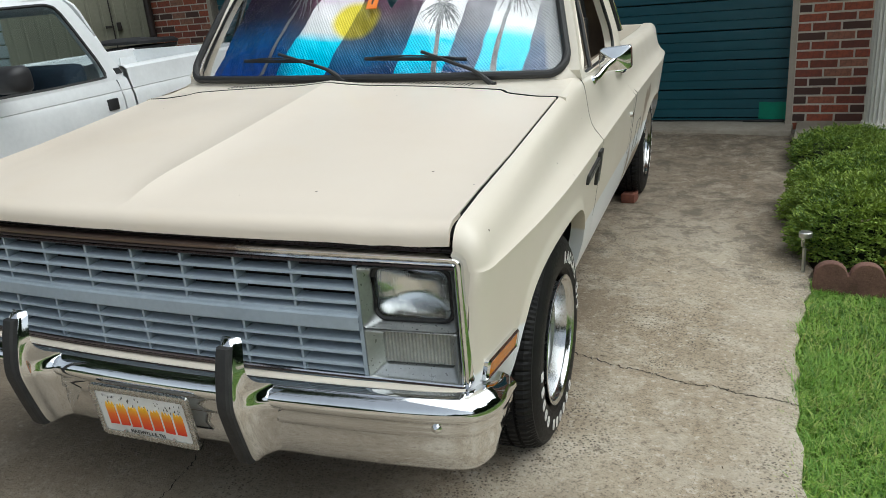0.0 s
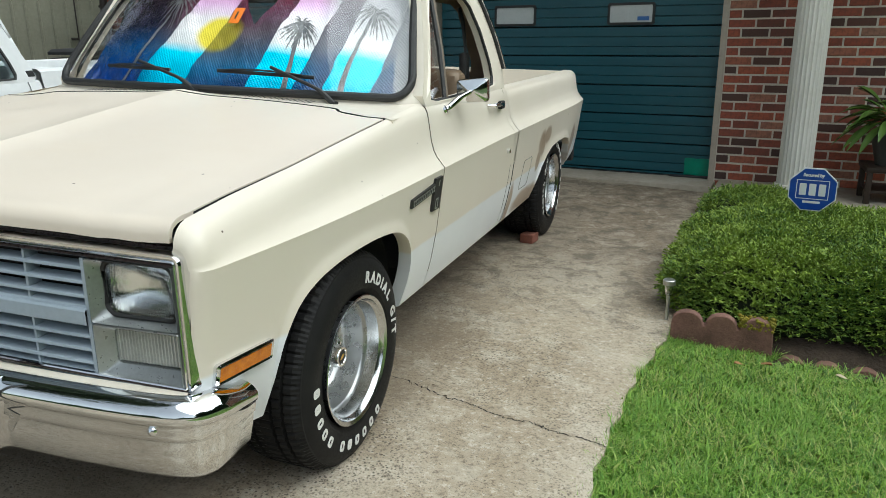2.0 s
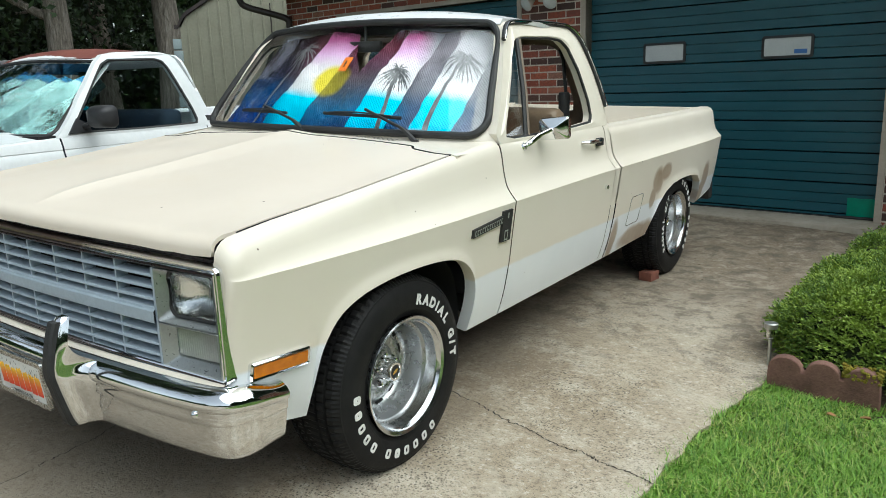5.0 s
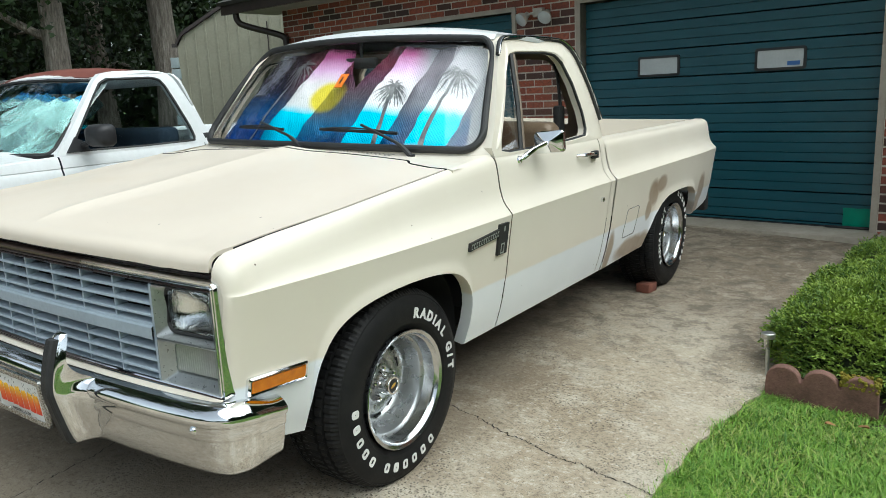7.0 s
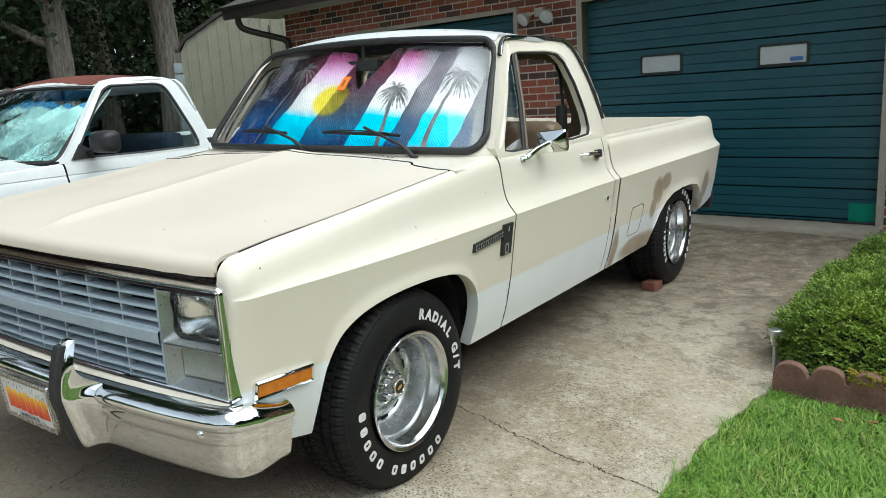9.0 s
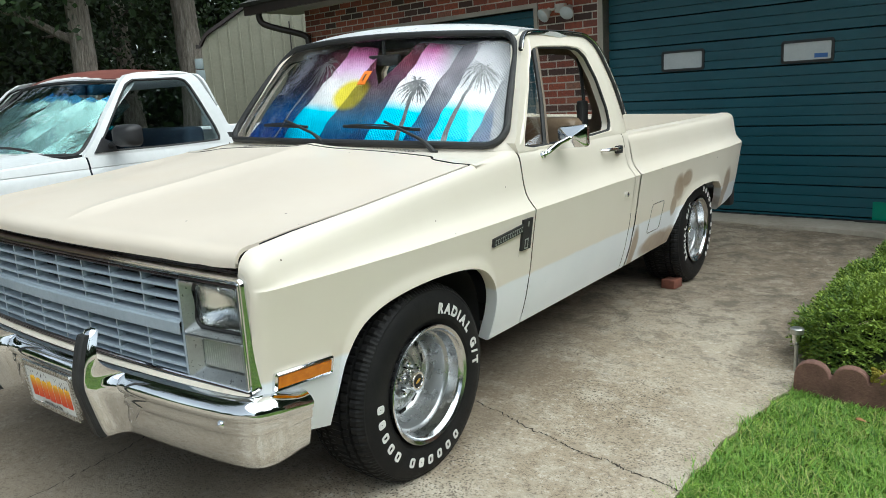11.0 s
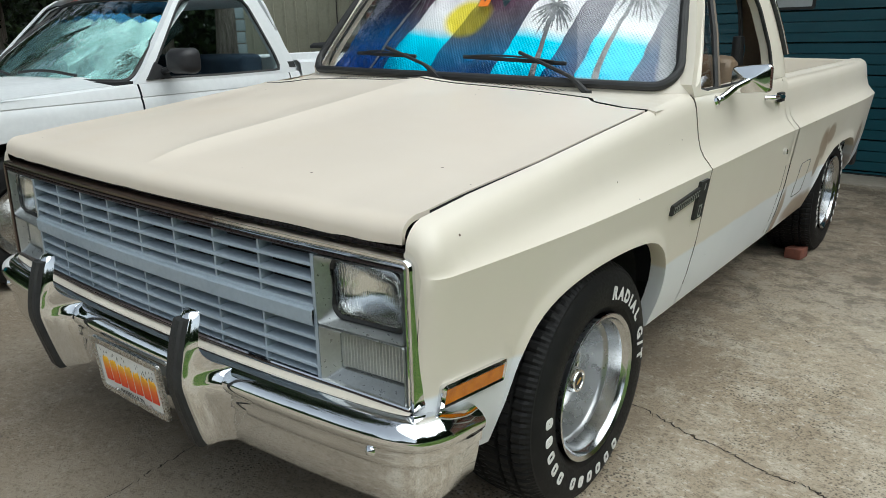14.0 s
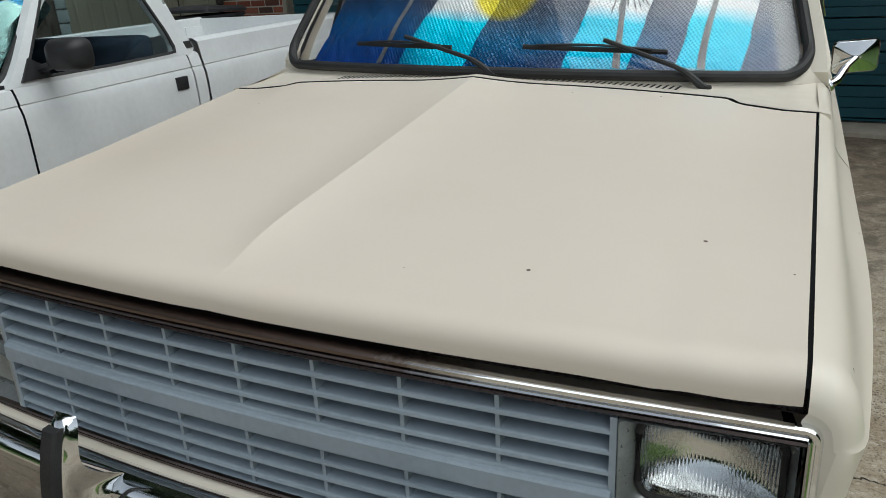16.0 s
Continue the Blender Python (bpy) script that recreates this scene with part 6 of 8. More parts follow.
CONCRETE = shader("weathered_concrete", (0.3, 0.27, 0.23), 0.85)
def make_concrete(m):
    at = coords(m)
    stretch = node(m, "ShaderNodeMapping")
    stretch.inputs["Scale"].default_value = (1.0, 0.45, 1.0)
    wire(m, at, stretch.inputs["Vector"])
    long = stretch.outputs[0]
    streak = node(m, "ShaderNodeMapping")
    streak.inputs["Scale"].default_value = (0.85, 1.0, 1.0)
    wire(m, at, streak.inputs["Vector"])
    across = streak.outputs[0]
    big, mid, fine, grit = noise_of(m, 0.8, 6, 0.6, long), noise_of(m, 3.6, 8, 0.7, across, 0.2), noise_of(m, 42, 8, 0.72, across), noise_of(m, 120, 5, 0.75, at)
    base = ramp(m, big, [(0.34, (0.27, 0.21, 0.145)), (0.47, (0.41, 0.345, 0.262)), (0.62, (0.54, 0.485, 0.40))])
    base = mixed(m, ramp(m, mid, [(0.50, gray(0)), (0.62, gray(0.6))]), base, (0.60, 0.555, 0.48))
    base = mixed(m, ramp(m, mid, [(0.34, gray(0.22)), (0.46, gray(0))]), base, (0.21, 0.165, 0.115))
    base = mixed(m, ramp(m, fine, [(0.37, gray(0.6)), (0.46, gray(0))]), base, (0.13, 0.105, 0.078))
    base = mixed(m, ramp(m, fine, [(0.55, gray(0)), (0.64, gray(0.65))]), base, (0.70, 0.665, 0.61))
    # exposed grit where the skin has worn off, in drifts
    drift = noise_of(m, 1.7, 4, 0.6, at)
    pit = node(m, "ShaderNodeTexVoronoi", Scale=75.0)
    wire(m, at, pit.inputs["Vector"])
    pitted = math_of(m, "MULTIPLY", ramp(m, pit.outputs["Distance"], [(0.22, gray(1)), (0.36, gray(0))]), ramp(m, drift, [(0.44, gray(0.05)), (0.58, gray(0.85))]))
    base = mixed(m, pitted, base, (0.075, 0.062, 0.048))
    base = mixed(m, ramp(m, grit, [(0.36, gray(0.7)), (0.46, gray(0))]), base, (0.06, 0.05, 0.038))
    base = mixed(m, ramp(m, grit, [(0.60, gray(0)), (0.70, gray(0.5))]), base, (0.75, 0.72, 0.67))
    # scaled patches with ragged edges, drawn out across the drive
    scale_map = node(m, "ShaderNodeMapping")
    scale_map.inputs["Scale"].default_value = (0.8, 1.15, 1.0)
    wire(m, at, scale_map.inputs["Vector"])
    flake = noise_of(m, 5.2, 9, 0.68, scale_map.outputs[0], 0.4)
    base = mixed(m, ramp(m, flake, [(0.575, gray(0)), (0.61, gray(0.32))]), base, (0.58, 0.54, 0.47))
    base = mixed(m, ramp(m, flake, [(0.36, gray(0.16)), (0.41, gray(0))]), base, (0.17, 0.135, 0.10))
    # darker brown where vehicles stand and towards the garage, paler along the edge
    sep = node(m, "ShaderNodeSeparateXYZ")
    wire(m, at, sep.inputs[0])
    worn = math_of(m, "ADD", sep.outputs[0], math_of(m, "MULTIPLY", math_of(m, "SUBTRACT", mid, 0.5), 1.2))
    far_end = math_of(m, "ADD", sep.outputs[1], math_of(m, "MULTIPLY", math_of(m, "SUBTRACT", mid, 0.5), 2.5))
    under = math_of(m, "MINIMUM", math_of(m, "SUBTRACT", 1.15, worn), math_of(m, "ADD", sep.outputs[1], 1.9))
    dark_zone = math_of(m, "MAXIMUM", under, math_of(m, "MULTIPLY", math_of(m, "SUBTRACT", far_end, 1.4), 0.50))
    base = mixed(m, ramp(m, dark_zone, [(0.0, gray(0)), (0.6, gray(0.62))]), base, (0.15, 0.12, 0.09))
    # ragged dark scale and bare light patches near the garage
    scaly = noise_of(m, 6.5, 10, 0.74, at, 0.3)
    zone = ramp(m, math_of(m, "MULTIPLY", far_end, 0.2), [(0.20, gray(0)), (0.42, gray(1))])
    base = mixed(m, math_of(m, "MULTIPLY", zone, ramp(m, scaly, [(0.43, gray(0.6)), (0.50, gray(0))])), base, (0.085, 0.072, 0.058))
    base = mixed(m, math_of(m, "MULTIPLY", zone, ramp(m, scaly, [(0.56, gray(0)), (0.60, gray(0.5))])), base, (0.42, 0.385, 0.33))
    base = mixed(m, 1.0, base, (0.91, 0.88, 0.825), "MULTIPLY")
    wire(m, base, bsdf(m).inputs["Base Color"])
    wire(m, ramp(m, mid, [(0.3, gray(0.6)), (0.6, gray(0.9))]), bsdf(m).inputs["Roughness"])
    bump(m, math_of(m, "ADD", math_of(m, "ADD", math_of(m, "ADD", fine, grit), mid), math_of(m, "SUBTRACT", flake, pitted)), 0.55, 0.006)
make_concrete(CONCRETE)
# unseen stretch below y -3 is widened and lengthened so chrome mirrors gray
EDGE = [(-34, 9.0), (-5.5, 9.0), (-4.2, 5.0), (-3.2, 1.9), (-2.6, 1.70), (-0.2, 1.715), (0.3, 1.73), (0.9, 1.77), (1.45, 1.86), (1.7, 1.88), (2.4, 1.9), (4.0, 2.0), (4.9, 2.05)]
bm = bmesh.new()
rows = []
for y in [-34, -20, -12, -8, -5.5, -4.2, -3.2, -2.6, -2, -1.2] + [-1 + 0.1 * k for k in range(60)]:
    e = lerp_table(EDGE, y) + 0.012 * math.sin(y * 23) + 0.008 * math.sin(y * 61)
    xs = [-4.6, -3.5, -2.9, -2, -0.9, -0.4, 0.2, 0.92, 1.4, e - 0.02, e, e + 0.004]
    rows.append([(x, y, ground_z(x, y) - (0.008 if k == 10 else 0.09 if k == 11 else 0)) for k, x in enumerate(xs)])
loft(bm, rows, flip=True)
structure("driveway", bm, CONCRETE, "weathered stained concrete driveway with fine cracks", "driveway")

# ---- garage ----
house = pose(1.98, 5.05, 0, 0, 0, -6)
BRICK_BACK = varied(shader("mortar", (0.5, 0.45, 0.38), 0.9), (0.62, 0.56, 0.47), (0.48, 0.43, 0.36), 8.0, bump_scale=120)
D1, D2, TOP, FLOOR = (-2.76, -0.045), (-6.45, -3.60), 2.17, 0.04
bm = bmesh.new()
for x0, x1, z0, z1 in ((-7.55, D2[0], -0.1, 2.62), (D2[0], D2[1], TOP, 2.62), (D2[1], D1[0], -0.1, 2.62), (D1[0], D1[1], TOP, 2.62), (D1[1], 5.0, -0.1, 2.62)):
    box(bm, (x0, 0.0035, z0), (x1, 0.22, z1))
structure("wall_front", bm, BRICK_BACK, "brick garage wall with pale mortar", "brick wall", house)
TEAL = varied(shader("teal_door_paint", (0.01, 0.085, 0.105), 0.4), (0.009, 0.074, 0.100), (0.013, 0.092, 0.122), 2.5, rough=(0.35, 0.5))
FROST = varied(shader("frosted_window", (0.5, 0.53, 0.53), 0.25), (0.60, 0.63, 0.63), (0.50, 0.53, 0.53), 6.0)
STICKER = shader("blue_sticker", (0.05, 0.16, 0.45), 0.4)
BOARD = 0.0873
for x0, x1 in (D1, D2):
    gd = thing("garage_door", "teal ribbed sectional garage door, closed", "garage door", "garage doors", m=house)
    for k in range(9):
        # each section is three flat boards with fine grooves; a deeper joint lies between sections
        z0 = 0.088 + 3 * BOARD * (k - 1) if k else FLOOR + 0.02
        z1 = min(TOP - 0.002, 0.088 + 3 * BOARD * k)
        prof = [(0.160, z0 + 0.001), (0.150, z0 + 0.005), (0.113, z0 + 0.008)]
        z = 0.088 + 3 * BOARD * (k - 1) + BOARD
        while z < z1 - 0.02:
            if z > z0 + 0.02:
                prof += [(0.112, z - 0.007), (0.128, z - 0.003), (0.128, z + 0.001), (0.113, z + 0.003)]
            z += BOARD
        prof += [(0.112, z1 - 0.007), (0.150, z1 - 0.001)]
        bm = bmesh.new()
        loft(bm, [[(x, y, z) for y, z in prof] for x in (x0, x0 + (x1 - x0) * 0.5, x1)], flip=False)
        bmesh.ops.recalc_face_normals(bm, faces=bm.faces[:])
        sec_ob = part("door_section", bm, TEAL, gd, sharp=12)
        if k == 5:
            for f in (0.222, 0.635):
                cx = x0 + (x1 - x0) * f + 0.19
                cz = 1.507
                bm = bmesh.new()
                a, b = rrect(cx, cz, 0.43, 0.195, 0.025), rrect(cx, cz, 0.385, 0.150, 0.012)
                loft(bm, [[(p[0], 0.13, p[1]), (p[0], 0.104, p[1]), (q[0], 0.100, q[1]), (q[0], 0.112, q[1])] for p, q in list(zip(a, b)) + [(a[0], b[0])]], flip=False)
                bmesh.ops.recalc_face_normals(bm, faces=bm.faces[:])
                win = part("door_window", bm, BLACK, gd, "small frosted door window")
                bm = bmesh.new()
                fill(bm, [(x, 0.107, z) for x, z in b[::-1]])
                part("pane", bm, FROST, win)
                if f > 0.5 and x0 == D1[0]:
                    bm = bmesh.new()
                    fill(bm, [(cx + x, 0.1055, cz + z) for x, z in ((0.06, -0.06), (0.165, -0.06), (0.165, -0.025), (0.06, -0.025))])
                    part("sticker", bm, STICKER, win)
    bm = bmesh.new()
    box(bm, (x0 + 0.01, 0.105, FLOOR - 0.01), (x1 - 0.01, 0.14, FLOOR + 0.022))
    part("bottom_seal", bm, BLACK, gd)
TRIM = varied(shader("tan_trim", (0.42, 0.37, 0.30), 0.6), (0.45, 0.40, 0.33), (0.36, 0.31, 0.25), 5.0)
bm = bmesh.new()
for x0, x1 in (D1, D2):
    box(bm, (x0 - 0.05, -0.012, 0.02), (x0, 0.115, TOP + 0.05))
    box(bm, (x1, -0.012, 0.02), (x1 + 0.05, 0.115, TOP + 0.05))
    box(bm, (x0, -0.0122, TOP), (x1, 0.115, TOP + 0.0501))
structure("trim", bm, TRIM, "tan painted garage door trim", "door trim", house)
bm = bmesh.new()
box(bm, (-8.1, -0.55, 2.60), (5.0, 0.3, 2.64))
SOFFIT = varied(shader("soffit_paint", (0.5, 0.47, 0.42), 0.7), (0.52, 0.49, 0.44), (0.42, 0.39, 0.34), 4.0)
structure("ceiling", bm, SOFFIT, "tan soffit under the eave", "soffit", house)


# ---- garage details ----
bm = bmesh.new()
box(bm, (-8.15, -0.60, 2.56), (5.0, -0.55, 2.70))
GUTTER = varied(shader("dark_brown_metal", (0.035, 0.025, 0.022), 0.4), (0.04, 0.028, 0.024), (0.025, 0.018, 0.016), 8.0)
structure("trim_fascia", bm, GUTTER, "dark brown fascia and gutter", "fascia", house)
bm = bmesh.new()
loft(bm, [[(-8.2, -0.62, 2.68), (-8.2, 3.2, 4.2), (-8.2, 7.0, 2.68)], [(5.2, -0.62, 2.68), (5.2, 3.2, 4.2), (5.2, 7.0, 2.68)]])
ROOFING = varied(shader("gray_shingles", (0.08, 0.075, 0.07), 0.9), (0.09, 0.085, 0.08), (0.06, 0.055, 0.05), 9.0, bump_scale=40)
structure("roof", bm, ROOFING, "gray shingle roof", "roof", house, thick=0.05)
bm = bmesh.new()
box(bm, (-7.55, 0.22, -0.1), (-7.35, 6.5, 2.62))
box(bm, (4.8, 0.22, -0.1), (5.0, 6.5, 2.62))
box(bm, (-7.35, 6.3, -0.1), (4.8, 6.5, 2.62))
structure("wall_back", bm, BRICK_BACK, "plain garage side and back walls", "wall", house)
bm = bmesh.new()
box(bm, (-7.3, 0.6, 0.0), (4.7, 6.2, 0.03))
structure("floor", bm, CONCRETE, "bare concrete garage floor", "floor", house)
# apron and porch slab
bm = bmesh.new()
SLAB = varied(shader("pale_concrete", (0.36, 0.32, 0.26), 0.85), (0.40, 0.36, 0.30), (0.27, 0.235, 0.185), 2.5, bump_scale=60)
rounded_box(bm, (-7.5, -0.30, -0.1), (0.02, 0.13, 0.055), 0.015)
structure("pavement_apron", bm, SLAB, "pale concrete apron at the garage doors", "apron", house)
bm = bmesh.new()
rounded_box(bm, (0.05, -0.95, -0.15), (4.9, 0.02, 0.075), 0.015)
structure("pavement_porch", bm, SLAB, "pale concrete porch slab", "porch", house)

# driveway cracks as thin grooves
CRACK = shader("crack_dirt", (0.03, 0.025, 0.02), 1.0)
rng = random.Random(3)
for pts in ([(0.62, 0.60), (0.76, 0.568), (0.94, 0.522), (1.11, 0.465), (1.19, 0.455), (1.282, 0.424), (1.373, 0.40), (1.475, 0.40), (1.53, 0.372), (1.639, 0.368), (1.74, 0.340)], [(-0.35, -0.10), (-0.172, -0.487), (-0.15, -0.60), (-0.136, -0.74), (-0.12, -0.9), (-0.16, -1.4), (-0.1, -2.2)]):
    bm = bmesh.new()
    path = []
    for p in smooth_path([(x, y, 0) for x, y in pts], 14):
        path.append((p.x + rng.uniform(-0.008, 0.008), p.y + rng.uniform(-0.008, 0.008)))
    rows = []
    for x, y in path:
        w = rng.uniform(0.0008, 0.0032)
        rows.append([(x - w * 0.6, y - w, ground_z(x, y) + 0.0012), (x + w * 0.6, y + w, ground_z(x, y) + 0.0012)])
    loft(bm, rows)
    structure("trim_crack", bm, CRACK, "fine dark crack across the concrete", "crack")

# twigs and leaf crumbs blown over the drive
bm = bmesh.new()
rng = random.Random(29)
for k in range(70):
    x, y = rng.uniform(0.9, 1.72), rng.uniform(-1.6, 4.6)
    if k % 3 == 0:
        x, y = rng.uniform(-0.8, 1.6), rng.uniform(-2.4, -0.9)
    L, w, a = rng.uniform(0.006, 0.022), rng.uniform(0.002, 0.007), rng.uniform(0, 6.283)
    m_ = Matrix.Translation((x, y, ground_z(x, y) + 0.002)) @ pose(0, 0, 0, 0, 0, math.degrees(a))
    fill(bm, [m_ @ Vector(p) for p in ((-L / 2, 0, 0), (0, -w / 2, 0.001), (L / 2, 0, 0.003), (0, w / 2, 0.001))], (0, 0, 0.0015))
CRUMB = varied(shader("leaf_crumb", (0.10, 0.06, 0.03), 0.9), (0.13, 0.08, 0.04), (0.05, 0.032, 0.02), 30.0)
tagged(part("leaf_litter", bm, CRUMB, None), "dark twig and leaf crumbs scattered on the drive", "leaf litter", kind="stuff")

# security lamp
CREAMY = varied(shader("cream_lamp_plastic", (0.55, 0.52, 0.45), 0.5), (0.6, 0.57, 0.5), (0.45, 0.42, 0.36), 9.0)
sl = thing("security_light", "old cream twin floodlight on the brick pier", "wall lamp", m=house @ Matrix.Translation((-3.24, -0.01, 2.13)))
bm = bmesh.new()
rounded_box(bm, (-0.06, -0.05, -0.045), (0.06, 0.012, 0.045), 0.012)
part("lamp_base", bm, CREAMY, sl)
for dx, ry in ((-0.14, 25), (0.14, -15)):
    bm = bmesh.new()
    tube(bm, [(dx * 0.3, -0.04, 0.0), (dx * 0.8, -0.09, -0.02)], 0.014, 8)
    m = Matrix.Translation((dx, -0.11, -0.05)) @ pose(0, 0, 0, 35, ry, 0)
    lathe(bm, [(0.08, 0.0), (0.08, 0.03), (0.05, 0.035), (0.0, 0.065), (-0.035, 0.075), (-0.04, 0.072)], 20, "Y", m)
    part("lamp_head", bm, CREAMY, sl)
    bm = bmesh.new()
    lathe(bm, [(-0.036, 0.072), (-0.045, 0.04), (-0.048, 0.0)], 20, "Y", m)
    part("lamp_lens", bm, FROST, sl)

# downspout
ds = thing("downspout", "dark brown metal downspout at the garage corner", "downspout", m=house)
bm = bmesh.new()
tube(bm, smooth_path([(-7.92, -0.52, 2.62), (-7.92, -0.50, 2.48), (-7.85, -0.42, 2.40), (-7.55, -0.16, 2.28), (-7.44, -0.09, 2.22), (-7.42, -0.075, 2.10), (-7.42, -0.075, 1.2), (-7.42, -0.075, 0.12)], 5), 0.045, 10)
part("pipe", bm, GUTTER, ds, sharp=60)
for z in (0.6, 1.7):
    bm = bmesh.new()
    box(bm, (-7.48, -0.10, z), (-7.36, 0.012, z + 0.03))
    part("strap", bm, GUTTER, ds)

# rubbish bin
BIN = varied(shader("dark_bin_plastic", (0.03, 0.03, 0.033), 0.55), (0.03, 0.03, 0.034), (0.05, 0.05, 0.052), 9.0)
gb = house @ Vector((-6.95, -0.75, 0))
wb_ = thing("wheelie_bin", "dark gray wheeled rubbish bin by the garage wall", "bin", m=Matrix.Translation((gb.x, gb.y, ground_z(gb.x, gb.y))))
bm = bmesh.new()
loft(bm, [[(x * s, y * s, z) for x, y in rrect(0, 0, 0.58, 0.62, 0.06)] for z, s in ((0.0, 0.78), (0.06, 0.82), (0.95, 1.0), (1.02, 1.0), (1.02, 1.05), (1.05, 1.05))], closed=True, caps=True)
part("body", bm, BIN, wb_)
bm = bmesh.new()
loft(bm, [[(x * s, y * s, z + 0.04 * (0.3 - y)) for x, y in rrect(0, 0, 0.62, 0.68, 0.05)] for z, s in ((1.06, 1.0), (1.09, 1.0), (1.12, 0.9), (1.13, 0.5))], closed=True, caps=True)
part("lid", bm, BIN, wb_)

# green tape patch and hose end at the door's corner
bm = bmesh.new()
GREEN = varied(shader("green_sheet", (0.0, 0.25, 0.16), 0.3), (0.0, 0.27, 0.17), (0.0, 0.20, 0.13), 12.0)
n = 6
loft(bm, [[(-0.275 + 0.225 * i / n, 0.104 + 0.003 * math.sin(i * 2.3 + j), 0.075 + 0.155 * j / 4 + 0.003 * math.sin(i * 1.7)) for i in range(n + 1)] for j in range(5)])
patch = part("green_patch", bm, GREEN, None, thick=0.002)
tagged(patch, "green plastic sheet stuck to the garage door's corner", "patch")
patch.matrix_basis = house
bm = bmesh.new()
tube(bm, [(-0.40, 0.085, 0.062), (-0.30, 0.075, 0.066), (-0.16, 0.078, 0.067), (-0.06, 0.085, 0.064)], 0.012, 8)
bar_ob = tagged(part("rubber_strip", bm, BLACK, None), "black rubber strip lying at the door sill", "strip")
bar_ob.matrix_basis = house

# ---- porch pillar, plant, sign ----
PILLAR = varied(shader("white_column_paint", (0.72, 0.70, 0.65), 0.45), (0.76, 0.74, 0.69), (0.66, 0.63, 0.57), 3.0, rough=(0.35, 0.5))
pillar = thing("porch_column", "white fluted porch column", "column", m=house @ Matrix.Translation((0.662, -0.52, 0.075)))
bm = bmesh.new()
n = 24 * 6
rows = []
for z in [0.10 + (2.40) * k / 10 for k in range(11)]:
    row = []
    for i in range(n):
        a = 2 * math.pi * i / n
        r = 0.126 - 0.010 * z / 2.5 - 0.008 * abs(math.sin(12 * a)) ** 0.7
        row.append((r * math.cos(a), r * math.sin(a), z))
    rows.append(row)
loft(bm, rows, closed=True)
part("shaft", bm, PILLAR, pillar, sharp=50)
for z0, z1 in ((0.0, 0.10), (2.50, 2.56)):
    bm = bmesh.new()
    lathe(bm, [(z0, 0.0), (z0, 0.15), (z0 + (z1 - z0) * 0.5, 0.155), (z1, 0.14), (z1, 0.0)], 40, "Z")
    part("base" if z0 == 0 else "capital", bm, PILLAR, pillar)

LEAF = varied(shader("glossy_leaf", (0.06, 0.13, 0.02), 0.4), (0.055, 0.13, 0.018), (0.11, 0.19, 0.03), 9.0, rough=(0.3, 0.5))
POT = varied(shader("dark_pot", (0.05, 0.05, 0.055), 0.6), (0.05, 0.05, 0.055), (0.09, 0.085, 0.08), 6.0)
pp = house @ Vector((1.32, -0.42, 0.075))
stand = thing("plant_stand", "dark wooden plant stand on the porch", "plant stand", m=Matrix.Translation(pp))
WOOD_DARK = varied(shader("dark_wood", (0.02, 0.012, 0.008), 0.5), (0.025, 0.015, 0.01), (0.04, 0.025, 0.016), 8.0)
bm = bmesh.new()
rounded_box(bm, (-0.19, -0.19, 0.24), (0.19, 0.19, 0.28), 0.006)
part("top", bm, WOOD_DARK, stand)
for x in (-0.16, 0.16):
    for y in (-0.16, 0.16):
        bm = bmesh.new()
        rounded_box(bm, (x - 0.02, y - 0.02, 0.0), (x + 0.02, y + 0.02, 0.24), 0.004)
        part("leg", bm, WOOD_DARK, stand)
bm = bmesh.new()
rounded_box(bm, (-0.16, -0.16, 0.08), (0.16, 0.16, 0.10), 0.004)
part("shelf", bm, WOOD_DARK, stand)
plant = thing("potted_plant", "broad-leaved green plant in a dark pot", "potted plant", m=Matrix.Translation(pp + Vector((0, 0, 0.28))))
bm = bmesh.new()
lathe(bm, [(0.0, 0.0), (0.0, 0.11), (0.20, 0.16), (0.22, 0.17), (0.24, 0.165), (0.22, 0.15), (0.20, 0.0)], 32, "Z")
part("pot", bm, POT, plant)
bm = bmesh.new()
rng = random.Random(21)
for k in range(85):
    a, lift, L = rng.uniform(0, 6.283), rng.uniform(0.15, 1.2), rng.uniform(0.22, 0.42)
    w = rng.uniform(0.028, 0.045)
    rows = []
    ca, sa = math.cos(a), math.sin(a)
    for j in range(8):
        t = j / 7
        r = 0.03 + L * t * math.cos(lift * 0.6)
        z = 0.22 + L * (math.sin(lift) * t * 1.25 - 0.75 * t * t * (1.2 - 0.4 * lift)) + 0.10
        ww = 0.004 if t < 0.35 else w * math.sin(math.pi * (t - 0.35) / 0.65) ** 0.7 if t < 1 else 0.0005
        rows.append([(r * ca - ww * sa, r * sa + ww * ca, z + ww * 0.3), (r * ca, r * sa, z - ww * 0.25), (r * ca + ww * sa, r * sa - ww * ca, z + ww * 0.3)])
    loft(bm, rows)
tagged(part("foliage", bm, LEAF, plant, "arching broad green leaves", sharp=60), kind="stuff")

